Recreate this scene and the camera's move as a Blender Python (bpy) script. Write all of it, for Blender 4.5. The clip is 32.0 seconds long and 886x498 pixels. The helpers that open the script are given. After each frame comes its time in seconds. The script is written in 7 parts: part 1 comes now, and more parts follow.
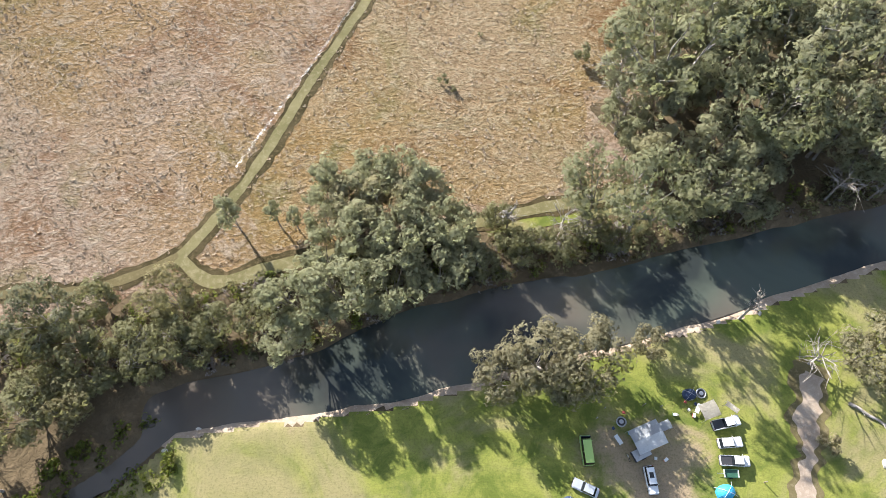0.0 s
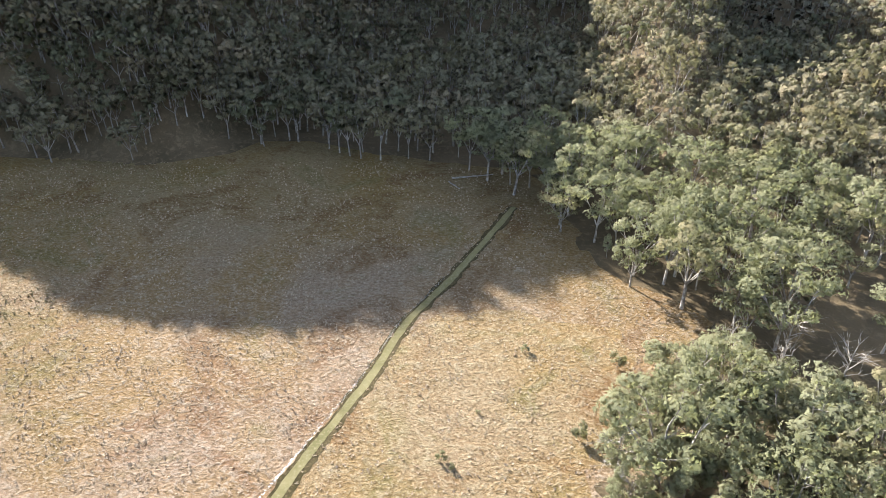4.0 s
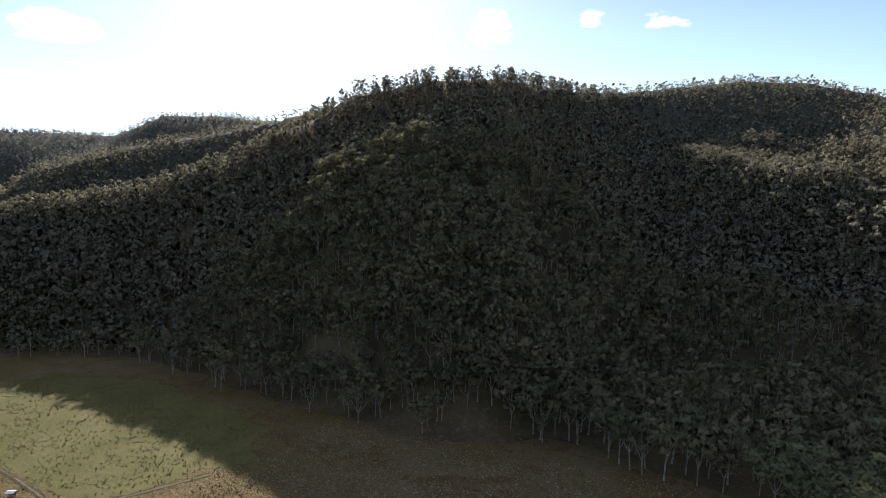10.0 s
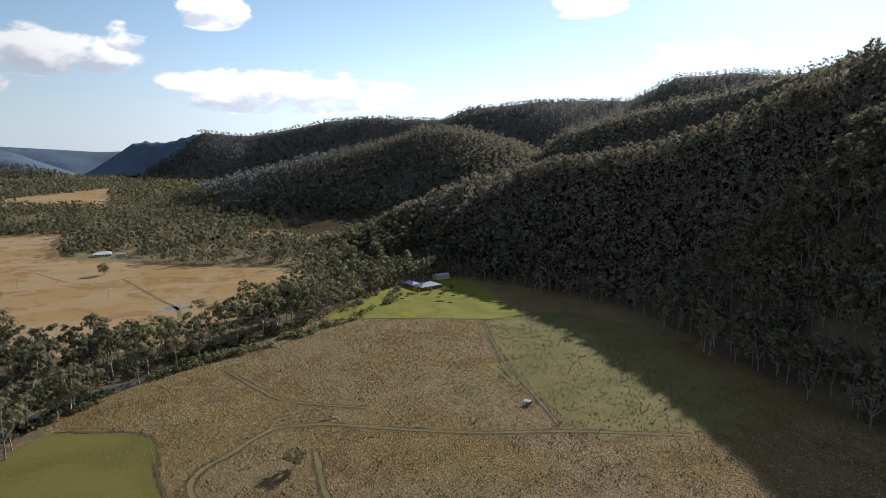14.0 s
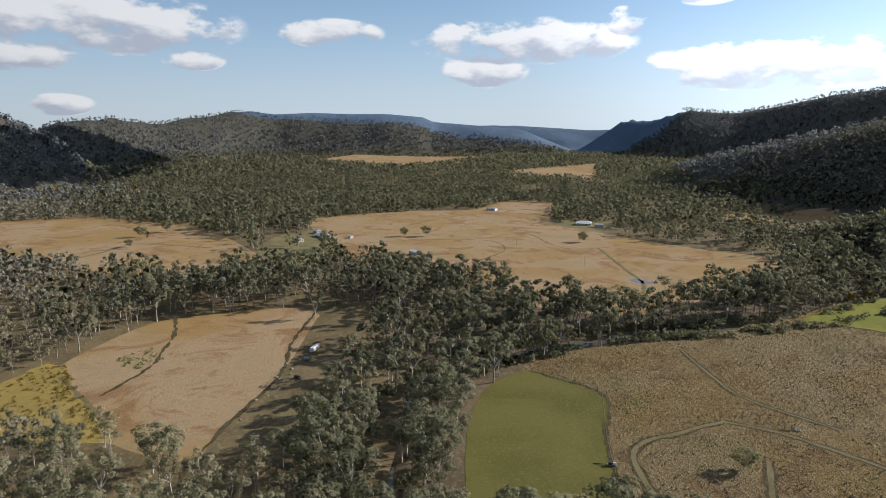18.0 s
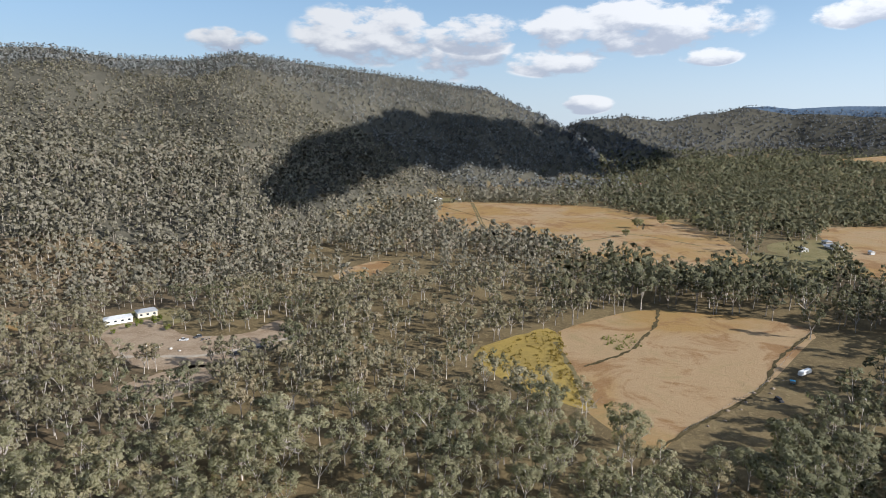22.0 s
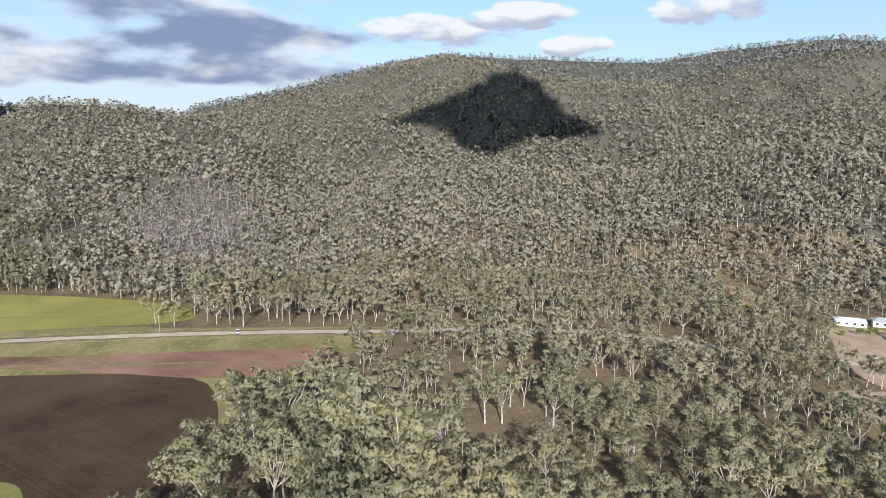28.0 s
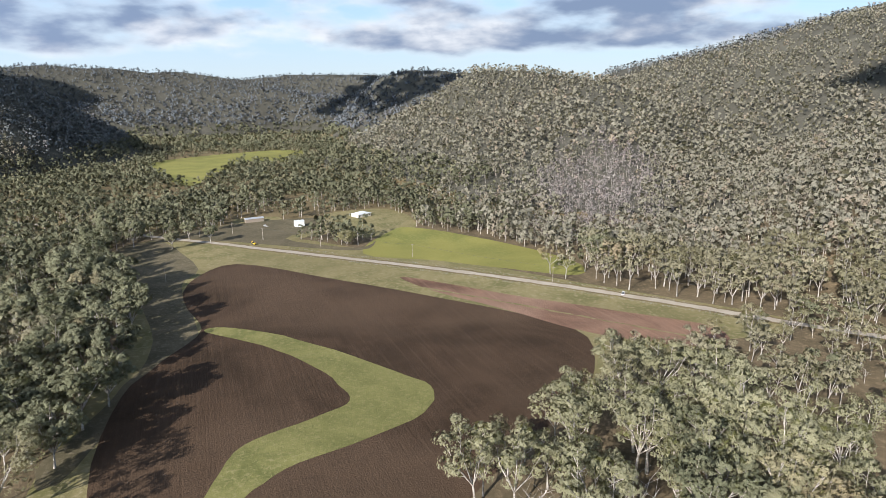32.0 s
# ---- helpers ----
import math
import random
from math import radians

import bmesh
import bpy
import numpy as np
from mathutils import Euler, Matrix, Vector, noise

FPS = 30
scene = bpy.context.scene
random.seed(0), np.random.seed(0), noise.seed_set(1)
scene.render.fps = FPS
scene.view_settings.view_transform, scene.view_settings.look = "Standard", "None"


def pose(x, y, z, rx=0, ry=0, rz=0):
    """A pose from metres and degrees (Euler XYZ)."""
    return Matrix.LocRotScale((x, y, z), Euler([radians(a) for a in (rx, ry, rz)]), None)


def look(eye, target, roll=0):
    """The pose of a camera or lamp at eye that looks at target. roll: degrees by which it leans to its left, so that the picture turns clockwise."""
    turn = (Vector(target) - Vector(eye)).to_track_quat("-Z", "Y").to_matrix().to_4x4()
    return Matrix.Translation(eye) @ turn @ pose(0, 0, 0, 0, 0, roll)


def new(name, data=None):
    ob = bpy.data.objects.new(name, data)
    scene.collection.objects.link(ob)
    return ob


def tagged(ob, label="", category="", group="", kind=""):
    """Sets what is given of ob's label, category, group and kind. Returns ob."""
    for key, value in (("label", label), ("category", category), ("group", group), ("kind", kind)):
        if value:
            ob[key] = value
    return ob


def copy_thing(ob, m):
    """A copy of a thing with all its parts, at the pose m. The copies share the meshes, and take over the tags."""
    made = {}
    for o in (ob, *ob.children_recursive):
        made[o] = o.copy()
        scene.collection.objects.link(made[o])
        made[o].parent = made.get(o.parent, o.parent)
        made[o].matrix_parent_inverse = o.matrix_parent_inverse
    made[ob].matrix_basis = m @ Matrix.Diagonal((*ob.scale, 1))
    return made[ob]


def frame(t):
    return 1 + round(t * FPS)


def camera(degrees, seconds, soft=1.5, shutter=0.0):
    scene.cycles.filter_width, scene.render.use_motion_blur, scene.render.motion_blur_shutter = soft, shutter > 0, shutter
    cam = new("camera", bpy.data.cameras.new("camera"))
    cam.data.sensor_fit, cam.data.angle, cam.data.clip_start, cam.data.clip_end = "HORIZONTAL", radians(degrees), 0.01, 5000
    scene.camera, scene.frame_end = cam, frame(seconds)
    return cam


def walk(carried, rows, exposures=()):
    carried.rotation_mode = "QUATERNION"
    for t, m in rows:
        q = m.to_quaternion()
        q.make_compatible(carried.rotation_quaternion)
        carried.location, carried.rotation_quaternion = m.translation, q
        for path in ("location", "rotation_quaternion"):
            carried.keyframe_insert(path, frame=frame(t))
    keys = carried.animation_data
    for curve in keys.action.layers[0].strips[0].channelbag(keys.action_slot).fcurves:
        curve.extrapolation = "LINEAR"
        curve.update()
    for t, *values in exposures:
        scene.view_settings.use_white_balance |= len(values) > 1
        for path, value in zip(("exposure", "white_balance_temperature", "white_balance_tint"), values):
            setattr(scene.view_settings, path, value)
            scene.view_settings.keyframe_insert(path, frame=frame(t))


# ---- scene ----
# Plan: the drone hovers over the origin of a river valley, 118 m up, and only turns.
# Bearings are degrees counted to the left of the y axis; distances are metres from the origin.
import mathutils

HOVER = 118.0
TURNS = [  # seconds, bearing, pitch, roll
    (0, 1.22, -64.86, -1.61), (0.5, 0.95, -60.89, -1.33), (1, 0.76, -56.84, -1.08), (1.5, 0.62, -52.77, -0.93),
    (2, 0.51, -48.71, -0.79), (2.5, 0.40, -44.67, -0.65), (3, 0.33, -40.61, -0.55), (3.5, 0.25, -36.40, -0.43),
    (5.5, 0.03, -18.51, 0.12), (6, -0.01, -14.06, 0.22), (6.5, -0.01, -9.58, 0.44), (7, -0.01, -5.67, 0.53),
    (7.5, 0.00, -5.27, 0.53), (8, 4.14, -5.27, 0.39), (8.5, 11.39, -5.32, 0.29), (9, 16.62, -5.41, 0.31),
    (9.5, 20.93, -5.36, 0.12), (10, 25.98, -5.37, 0.11), (10.5, 31.37, -5.43, 0.08), (11, 36.74, -5.54, -0.15),
    (11.5, 42.13, -5.25, -0.18), (12, 47.50, -4.64, -0.11), (12.5, 52.91, -6.50, -0.08),
    (13, 58.40, -8.72, -0.20), (13.5, 63.77, -8.73, -0.23), (14, 68.96, -8.75, -0.19),
    (14.5, 73.52, -9.05, -0.20), (16.5, 94.03, -10.39, -0.21), (17, 99.27, -10.43, -0.24),
    (17.5, 104.56, -10.44, -0.24), (18, 109.85, -10.48, -0.29), (18.5, 115.16, -10.49, -0.33),
    (19, 120.50, -10.49, -0.33), (19.5, 125.83, -10.48, -0.40), (20, 130.93, -10.46, -0.41),
    (20.5, 136.13, -10.46, -0.41), (21, 141.56, -10.46, -0.42), (21.5, 147.10, -10.45, -0.46),
    (22, 152.52, -10.45, -0.52), (22.5, 157.77, -10.45, -0.55), (23, 163.01, -10.44, -0.56),
    (23.5, 168.24, -10.44, -0.57), (24, 173.46, -10.43, -0.63), (24.5, 178.63, -10.42, -0.65),
    (25, 183.60, -10.40, -0.69), (25.5, 188.59, -10.44, -0.69), (27.5, 208.96, -10.48, -0.68),
    (28, 213.85, -10.47, -0.67), (28.5, 218.66, -10.46, -0.66), (29, 223.08, -10.47, -0.67),
    (29.5, 227.37, -10.45, -0.63), (30, 231.65, -10.44, -0.62), (30.5, 235.93, -10.44, -0.58),
    (31, 240.19, -10.58, -0.57), (31.5, 244.47, -11.86, -0.59), (32, 248.77, -13.25, -0.62),
]


def shot(bearing, pitch, roll):
    return pose(0, 0, HOVER, 90 + pitch, 0, bearing) @ pose(0, 0, 0, 0, 0, roll)


cam = camera(69.46, 32.0, soft=0.8)
walk(cam, [(t, shot(b, p, r)) for t, b, p, r in TURNS],
     [(0.0, 1.42, 6320, 10), (2.0, 1.55, 6350, 10), (3.5, 1.8, 6350, 10), (5.5, 2.2, 6450, 10), (6.2, 2.15, 6400, 10), (7.0, 1.45, 6500, 10), (8.0, 0.88, 6500, 10), (9.0, 0.75, 6500, 10),
      (11.0, 0.4, 6450, 10), (14.5, 0.25, 6400, 10), (17.0, 0.3, 6300, 10), (20.0, 0.42, 6250, 10), (23.0, 0.75, 6150, 10), (28.0, 0.97, 6150, 10), (32.0, 1.0, 6150, 10)])

# ---- sky and sun ----
SUN_BEARING, SUN_HEIGHT = 37.5, 26.0
sun_dir = Vector((-math.sin(radians(SUN_BEARING)) * math.cos(radians(SUN_HEIGHT)),
                  math.cos(radians(SUN_BEARING)) * math.cos(radians(SUN_HEIGHT)),
                  math.sin(radians(SUN_HEIGHT))))
sun = new("sun", bpy.data.lights.new("sun", "SUN"))
sun.data.energy, sun.data.angle, sun.data.color = 5.0, radians(0.55), (1.0, 0.95, 0.88)
sun.matrix_world = look(sun_dir * 900, (0, 0, 0))


class Nodes:
    """Short hand for node trees."""

    def __init__(self, tree):
        self.tree = tree

    def add(self, kind, **values):
        node = self.tree.nodes.new("ShaderNode" + kind)
        for key, value in values.items():
            if key in node.inputs:
                self.put(node.inputs[key], value)
            else:
                setattr(node, key, value)
        return node

    def put(self, socket, value):
        if hasattr(value, "is_output"):
            self.tree.links.new(value, socket)
        else:
            socket.default_value = value

    def math(self, op, a, b=0.0, c=0.0):
        node = self.tree.nodes.new("ShaderNodeMath")
        node.operation = op
        for socket, value in zip(node.inputs, (a, b, c)):
            self.put(socket, value)
        return node.outputs[0]

    def mix(self, factor, a, b):
        node = self.tree.nodes.new("ShaderNodeMix")
        node.data_type = "RGBA"
        self.put(node.inputs[0], factor)
        for socket, value in ((node.inputs[6], a), (node.inputs[7], b)):
            self.put(socket, value if hasattr(value, "is_output") else (*value, 1))
        return node.outputs[2]

    def ramp(self, value, low, high, a=0.0, b=1.0):
        node = self.tree.nodes.new("ShaderNodeMapRange")
        node.interpolation_type = "SMOOTHSTEP"
        for i, v in enumerate((value, low, high, a, b)):
            self.put(node.inputs[i], v)
        return node.outputs[0]

    def noise(self, where, scale, detail=4.0, rough=0.55, warp=0.0):
        node = self.tree.nodes.new("ShaderNodeTexNoise")
        self.put(node.inputs["Vector"], where)
        self.put(node.inputs["Scale"], scale)
        self.put(node.inputs["Detail"], detail)
        self.put(node.inputs["Roughness"], rough)
        self.put(node.inputs["Distortion"], warp)
        return node.outputs["Fac"]


world = bpy.data.worlds.new("valley_sky")
scene.world = world
world.use_nodes = True
world.node_tree.nodes.clear()
n = Nodes(world.node_tree)
sky = n.add("TexSky")
sky.sky_type, sky.sun_disc = "NISHITA", False
sky.sun_elevation, sky.sun_rotation = radians(SUN_HEIGHT), radians(-SUN_BEARING)
sky.altitude, sky.air_density, sky.dust_density, sky.ozone_density = 200, 1.0, 0.4, 1.4
where = n.add("TexCoord").outputs["Generated"]
split = n.add("SeparateXYZ", Vector=where)
X, Y, Z = split.outputs
bearing = n.math("MULTIPLY", n.math("ARCTAN2", n.math("MULTIPLY", X, -1.0), Y), 180 / math.pi)
height = n.math("MULTIPLY", n.math("ARCSINE", Z), 180 / math.pi)
# cumulus: bearing, height, half width, half height in degrees
CLOUDS_NORTH = [(347.3, 14.8, 5.0, 1.3), (347.1, 9.0, 3.0, 1.6), (336.6, 8.8, 2.2, 1.5), (334.3, 6.9, 1.6, 0.9), (56.8, 12.0, 4.0, 1.3), (7.4, 13.5, 2.4, 1.0),
                (13.4, 14.3, 1.5, 0.9), (21.9, 13.6, 2.2, 1.8), (47.7, 7.4, 4.2, 1.7)]
CLOUDS_WEST = [(88.2, 11.1, 3.6, 1.6), (94.5, 8.8, 1.9, 1.3), (99.5, 7.3, 6.5, 1.9), (82.7, 5.0, 12.0, 2.2), (136.5, 8.2, 11.0, 2.5), (119.3, 8.1, 4.8, 1.3), (103.8, 7.5, 9.0, 2.1),
               (106.1, 5.2, 4.0, 1.7), (130.4, 5.7, 2.7, 0.9), (142.2, 5.6, 5.8, 1.4), (149.7, 8.1, 4.5, 2.0)]
CLOUDS_SOUTH = [(158.8, 8.2, 7.0, 3.0), (150.9, 7.0, 4.8, 3.0), (140.2, 2.1, 2.8, 0.9), (170.4, 7.4, 3.6, 1.2), (191.4, 9.4, 6.0, 1.7), (202.4, 6.9, 3.4, 1.1), (207.3, 9.4, 5.4, 1.3),
                (214.0, 8.3, 8.0, 1.7), (193.0, 12.6, 6.0, 2.0)]
mass, belly = 0.0, 0.0
for b, h, w, t in CLOUDS_NORTH + CLOUDS_WEST + CLOUDS_SOUTH:
    away = n.math("WRAP", n.math("SUBTRACT", bearing, float(b)), 180.0, -180.0)
    u, v = n.math("DIVIDE", away, float(w)), n.math("DIVIDE", n.math("SUBTRACT", height, float(h)), float(t))
    lobe = n.math("SUBTRACT", 1.0, n.math("ADD", n.math("MULTIPLY", u, u), n.math("MULTIPLY", v, v)))
    mass = n.math("MAXIMUM", lobe, mass)
    belly = n.math("MAXIMUM", belly, n.math("MULTIPLY", n.ramp(lobe, 0.0, 0.35), n.ramp(v, 0.35, -0.75)))
stretch = n.add("Mapping", Vector=where)
stretch.inputs["Scale"].default_value = (1, 1, 2.2)
puffs = n.noise(stretch.outputs[0], 13.0, 8.0, 0.55, 0.1)
high = n.noise(stretch.outputs[0], 2.3, 7.0, 0.6, 0.3)
overhead = n.math("MULTIPLY", n.ramp(height, 17.0, 30.0), n.ramp(high, 0.46, 0.62))
veil = n.ramp(n.math("ADD", n.math("MULTIPLY", mass, 1.05), n.math("MULTIPLY", n.math("SUBTRACT", puffs, 0.5), 4.6)), 0.14, 0.7)
veil = n.math("MULTIPLY", veil, n.ramp(mass, 0.0, 0.3))
lower = n.add("Mapping", Vector=stretch.outputs[0])
lower.inputs["Location"].default_value = (-0.010, 0.014, 0.030)
above = n.noise(lower.outputs[0], 13.0, 8.0, 0.55, 0.1)
thick = n.ramp(n.math("ADD", n.math("MULTIPLY", n.math("SUBTRACT", above, puffs), 2.2), n.math("MULTIPLY", belly, 0.8)), 0.0, 0.75)
# the closed bank of layered cloud over the eastern hills
layer = n.add("Mapping", Vector=where)
layer.inputs["Scale"].default_value = (1, 1, 2.8)
drift = n.noise(layer.outputs[0], 7.5, 6.0, 0.45, 0.0)
tone = n.noise(layer.outputs[0], 5.5, 6.0, 0.5, 0.1)
turned = n.math("WRAP", n.math("SUBTRACT", bearing, 258.0), 180.0, -180.0)
east = n.math("MULTIPLY", n.ramp(n.math("ABSOLUTE", turned), 48.0, 30.0), n.ramp(height, 2.2, 5.0))
bank = n.ramp(n.math("ADD", drift, n.math("MULTIPLY", east, 0.3)), 0.60, 0.84)
bank = n.math("MULTIPLY", bank, n.ramp(east, 0.05, 0.6))
cover = n.math("MAXIMUM", n.math("MAXIMUM", veil, bank), n.math("MULTIPLY", overhead, 0.25))
grey = n.math("MULTIPLY", bank, n.ramp(tone, 0.31, 0.55))
# the sky brightens round the sun
toward = n.add("VectorMath", operation="DOT_PRODUCT")
n.put(toward.inputs[0], where)
toward.inputs[1].default_value = sun_dir
glare = n.math("MULTIPLY", n.ramp(toward.outputs["Value"], -0.8, 0.5, 0.64, 0.92), n.ramp(toward.outputs["Value"], 0.35, 1.0, 1.0, 2.4))
cloud = n.mix(grey, n.mix(thick, (8.9, 8.9, 9.0), (4.8, 5.2, 6.1)), (2.3, 2.95, 4.3))
haze = n.math("MULTIPLY", n.ramp(n.math("ABSOLUTE", height), 20.0, 0.0), 0.85)
lit = n.add("VectorMath", operation="SCALE")
n.put(lit.inputs[0], n.mix(n.ramp(n.math("ABSOLUTE", height), 0.0, 12.0), (5.9, 6.95, 8.0), (3.4, 5.3, 7.9)))
n.put(lit.inputs["Scale"], glare)
lit_cloud = n.add("VectorMath", operation="SCALE")
n.put(lit_cloud.inputs[0], cloud)
n.put(lit_cloud.inputs["Scale"], glare)
clear = n.mix(haze, sky.outputs[0], lit.outputs[0])
shade = n.mix(n.math("MULTIPLY", cover, 0.95), clear, lit_cloud.outputs[0])
back = n.add("Background", Color=shade, Strength=0.085)
n.put(n.add("OutputWorld").inputs["Surface"], back.outputs[0])

# ---- materials ----


def material(name):
    m = bpy.data.materials.new(name)
    m.use_nodes = True
    m.node_tree.nodes.clear()
    return m, Nodes(m.node_tree)


def finish(n, color, rough=0.9, bump=None, strength=0.5, distance=0.1, **more):
    b = n.add("BsdfPrincipled", Roughness=rough, **more)
    if rough > 0.85:  # matt earth, grass and bark
        b.inputs["Specular IOR Level"].default_value = 0.12
    n.put(b.inputs["Base Color"], color if hasattr(color, "is_output") else (*color, 1))
    if bump is not None:
        n.put(b.inputs["Normal"], n.add("Bump", Height=bump, Strength=strength, Distance=distance).outputs[0])
    n.put(n.add("OutputMaterial").inputs["Surface"], b.outputs[0])
    return b


def grassy(name, dark, mid, light, patch=0.03, tuft=0.7, relief=0.35, far=0.006):
    """Pasture: broad stains, patches and tufts."""
    m, n = material(name)
    p = n.add("NewGeometry").outputs["Position"]
    broad, patches, tufts = n.noise(p, far, 5, 0.6), n.noise(p, patch, 6, 0.65, 0.4), n.noise(p, tuft, 5, 0.7, 0.6)
    fine = n.noise(p, tuft * 5, 3, 0.6)
    c = n.mix(n.ramp(patches, 0.36, 0.62), dark, mid)
    c = n.mix(n.math("MULTIPLY", n.ramp(tufts, 0.48, 0.68), 0.75), c, light)
    c = n.mix(n.math("MULTIPLY", n.ramp(broad, 0.45, 0.62), 0.5), c, tuple(0.75 * v for v in mid))
    c = n.mix(n.math("MULTIPLY", n.ramp(fine, 0.5, 0.75), 0.3), c, tuple(0.55 * v for v in dark))
    finish(n, c, 0.95, n.math("ADD", tufts, n.math("MULTIPLY", fine, 0.35)), 0.8, relief)
    return m


def rough_pasture(name, tone, green, warm=1.0, west=False, rust=1.0, tufty=1.0):
    """Dry tussock grass: straw, reddish and golden patches, pale seed heads. tone scales the straw, green the damp patches."""
    m, n = material(name)
    p = n.add("NewGeometry").outputs["Position"]
    broad, patches = n.noise(p, 0.012, 4, 0.55, 0.6), n.noise(p, 0.028, 7, 0.68, 0.9)
    swept = n.add("Mapping", Vector=p)
    swept.inputs["Rotation"].default_value, swept.inputs["Scale"].default_value = (0, 0, 0.6), (0.7, 1.0, 1.0)
    clump, tufts, fine = n.noise(swept.outputs[0], 0.34, 5, 0.7, 0.8), n.noise(swept.outputs[0], 1.2, 5, 0.72, 0.5), n.noise(p, 4.5, 3, 0.6)

    def straw(r, g, b):
        return (r * tone, g * tone * rust, b * tone * warm)

    c = n.mix(n.ramp(broad, 0.40, 0.60), straw(0.36, 0.235, 0.115), straw(0.40, 0.29, 0.21))
    c = n.mix(n.math("MULTIPLY", n.ramp(patches, 0.50, 0.62), 0.85), c, straw(0.27, 0.155, 0.088))
    c = n.mix(n.math("MULTIPLY", n.ramp(patches, 0.48, 0.32), green), c, (0.17, 0.16, 0.06))
    c = n.mix(n.math("MULTIPLY", n.ramp(clump, 0.50, 0.64), 0.55 * tufty), c, straw(0.50, 0.41, 0.32))
    c = n.mix(n.math("MULTIPLY", n.ramp(tufts, 0.50, 0.62), 0.6 * tufty), c, straw(0.56, 0.46, 0.36))
    c = n.mix(n.math("MULTIPLY", n.ramp(tufts, 0.47, 0.36), 0.6 * tufty), c, straw(0.13, 0.09, 0.045))
    c = n.mix(n.math("MULTIPLY", n.ramp(fine, 0.50, 0.66), 0.62 * tufty), c, straw(0.12, 0.08, 0.04))
    if west:  # towards the west and the foot of the hill the grass is olive-brown, with backlit shade put into the darker colour
        split = n.add("SeparateXYZ", Vector=p)
        shift = n.math("MULTIPLY", n.math("SUBTRACT", patches, 0.5), 160.0)
        grade = n.math("MAXIMUM", n.ramp(n.math("ADD", split.outputs[0], shift), -60.0, -200.0), n.ramp(n.math("ADD", split.outputs[1], shift), 110.0, 250.0))
        dim_brown = n.add("Mix", data_type="RGBA", blend_type="MULTIPLY")
        n.put(dim_brown.inputs[0], grade)
        n.put(dim_brown.inputs[6], c)
        n.put(dim_brown.inputs[7], (0.68, 0.68, 0.48, 1))
        c = dim_brown.outputs[2]
    wave = n.math("ADD", n.math("MULTIPLY", clump, 1.6), n.math("ADD", tufts, n.math("MULTIPLY", fine, 0.3)))
    finish(n, c, 0.95, wave, 1.0, 1.2 * tufty)
    return m


M_DRY = rough_pasture("dry_pasture", 0.9, 0.6, 1.0, True)
M_GOLD = rough_pasture("golden_pasture", 0.88, 0.85, 0.84)
M_EDGE = grassy("rough_dark_grass", (0.05, 0.04, 0.016), (0.085, 0.066, 0.032), (0.17, 0.125, 0.065), 0.1, 0.9, 0.4)
M_TAN = rough_pasture("grazed_tan_pasture", 0.82, 0.35, 0.74, rust=0.955, tufty=0.2)
M_MIXED = grassy("greenish_pasture", (0.098, 0.098, 0.026), (0.16, 0.138, 0.05), (0.23, 0.185, 0.085), 0.04, 0.6, 0.3)
M_LAWN = grassy("mown_lawn", (0.115, 0.125, 0.015), (0.185, 0.18, 0.024), (0.24, 0.215, 0.045), 0.05, 1.2, 0.08)
def camp_lawn():
    """Green grass worn to straw and bare earth where people camp."""
    m, n = material("camp_grass")
    p = n.add("NewGeometry").outputs["Position"]
    worn, patch, fine = n.noise(p, 0.045, 5, 0.6, 0.7), n.noise(p, 0.16, 6, 0.7, 0.5), n.noise(p, 2.4, 4, 0.7)
    c = n.mix(n.ramp(patch, 0.36, 0.62), (0.12, 0.15, 0.03), (0.25, 0.26, 0.06))
    c = n.mix(n.math("MULTIPLY", n.ramp(worn, 0.46, 0.62), 0.85), c, (0.30, 0.25, 0.13))
    # trodden bare between the awnings and the cars
    off = n.add("VectorMath", operation="DISTANCE")
    n.put(off.inputs[0], p)
    off.inputs[1].default_value = (36, 14, 0)
    bare = n.math("ADD", n.ramp(off.outputs["Value"], 20.0, 3.0, 0.0, 0.24), n.math("ADD", n.math("MULTIPLY", worn, 0.5), n.math("MULTIPLY", patch, 0.5)))
    c = n.mix(n.math("MULTIPLY", n.ramp(bare, 0.58, 0.74), 0.85), c, (0.33, 0.24, 0.165))
    c = n.mix(n.math("MULTIPLY", n.ramp(fine, 0.45, 0.7), 0.4), c, (0.09, 0.10, 0.03))
    finish(n, c, 0.95, n.math("ADD", fine, patch), 0.8, 0.15)
    return m


M_CAMP = camp_lawn()
M_CROP = grassy("green_crop", (0.092, 0.087, 0.02), (0.125, 0.112, 0.03), (0.165, 0.138, 0.046), 0.02, 0.8, 0.1)
M_MEADOW = grassy("yellow_green_meadow", (0.15, 0.15, 0.04), (0.222, 0.203, 0.055), (0.258, 0.235, 0.085), 0.02, 0.5, 0.1)
M_VERGE = grassy("roadside_grass", (0.125, 0.115, 0.045), (0.205, 0.17, 0.08), (0.30, 0.245, 0.145), 0.045, 0.35, 0.4)
M_BANKGRASS = grassy("bank_grass", (0.105, 0.108, 0.034), (0.178, 0.165, 0.058), (0.25, 0.215, 0.10), 0.06, 0.5, 0.3)
M_WOODGRASS = grassy("woodland_grass", (0.105, 0.078, 0.04), (0.17, 0.128, 0.066), (0.25, 0.19, 0.10), 0.04, 0.4, 0.5)
M_FLOOR = grassy("forest_floor", (0.085, 0.066, 0.038), (0.145, 0.108, 0.064), (0.225, 0.165, 0.10), 0.03, 0.35, 0.6)
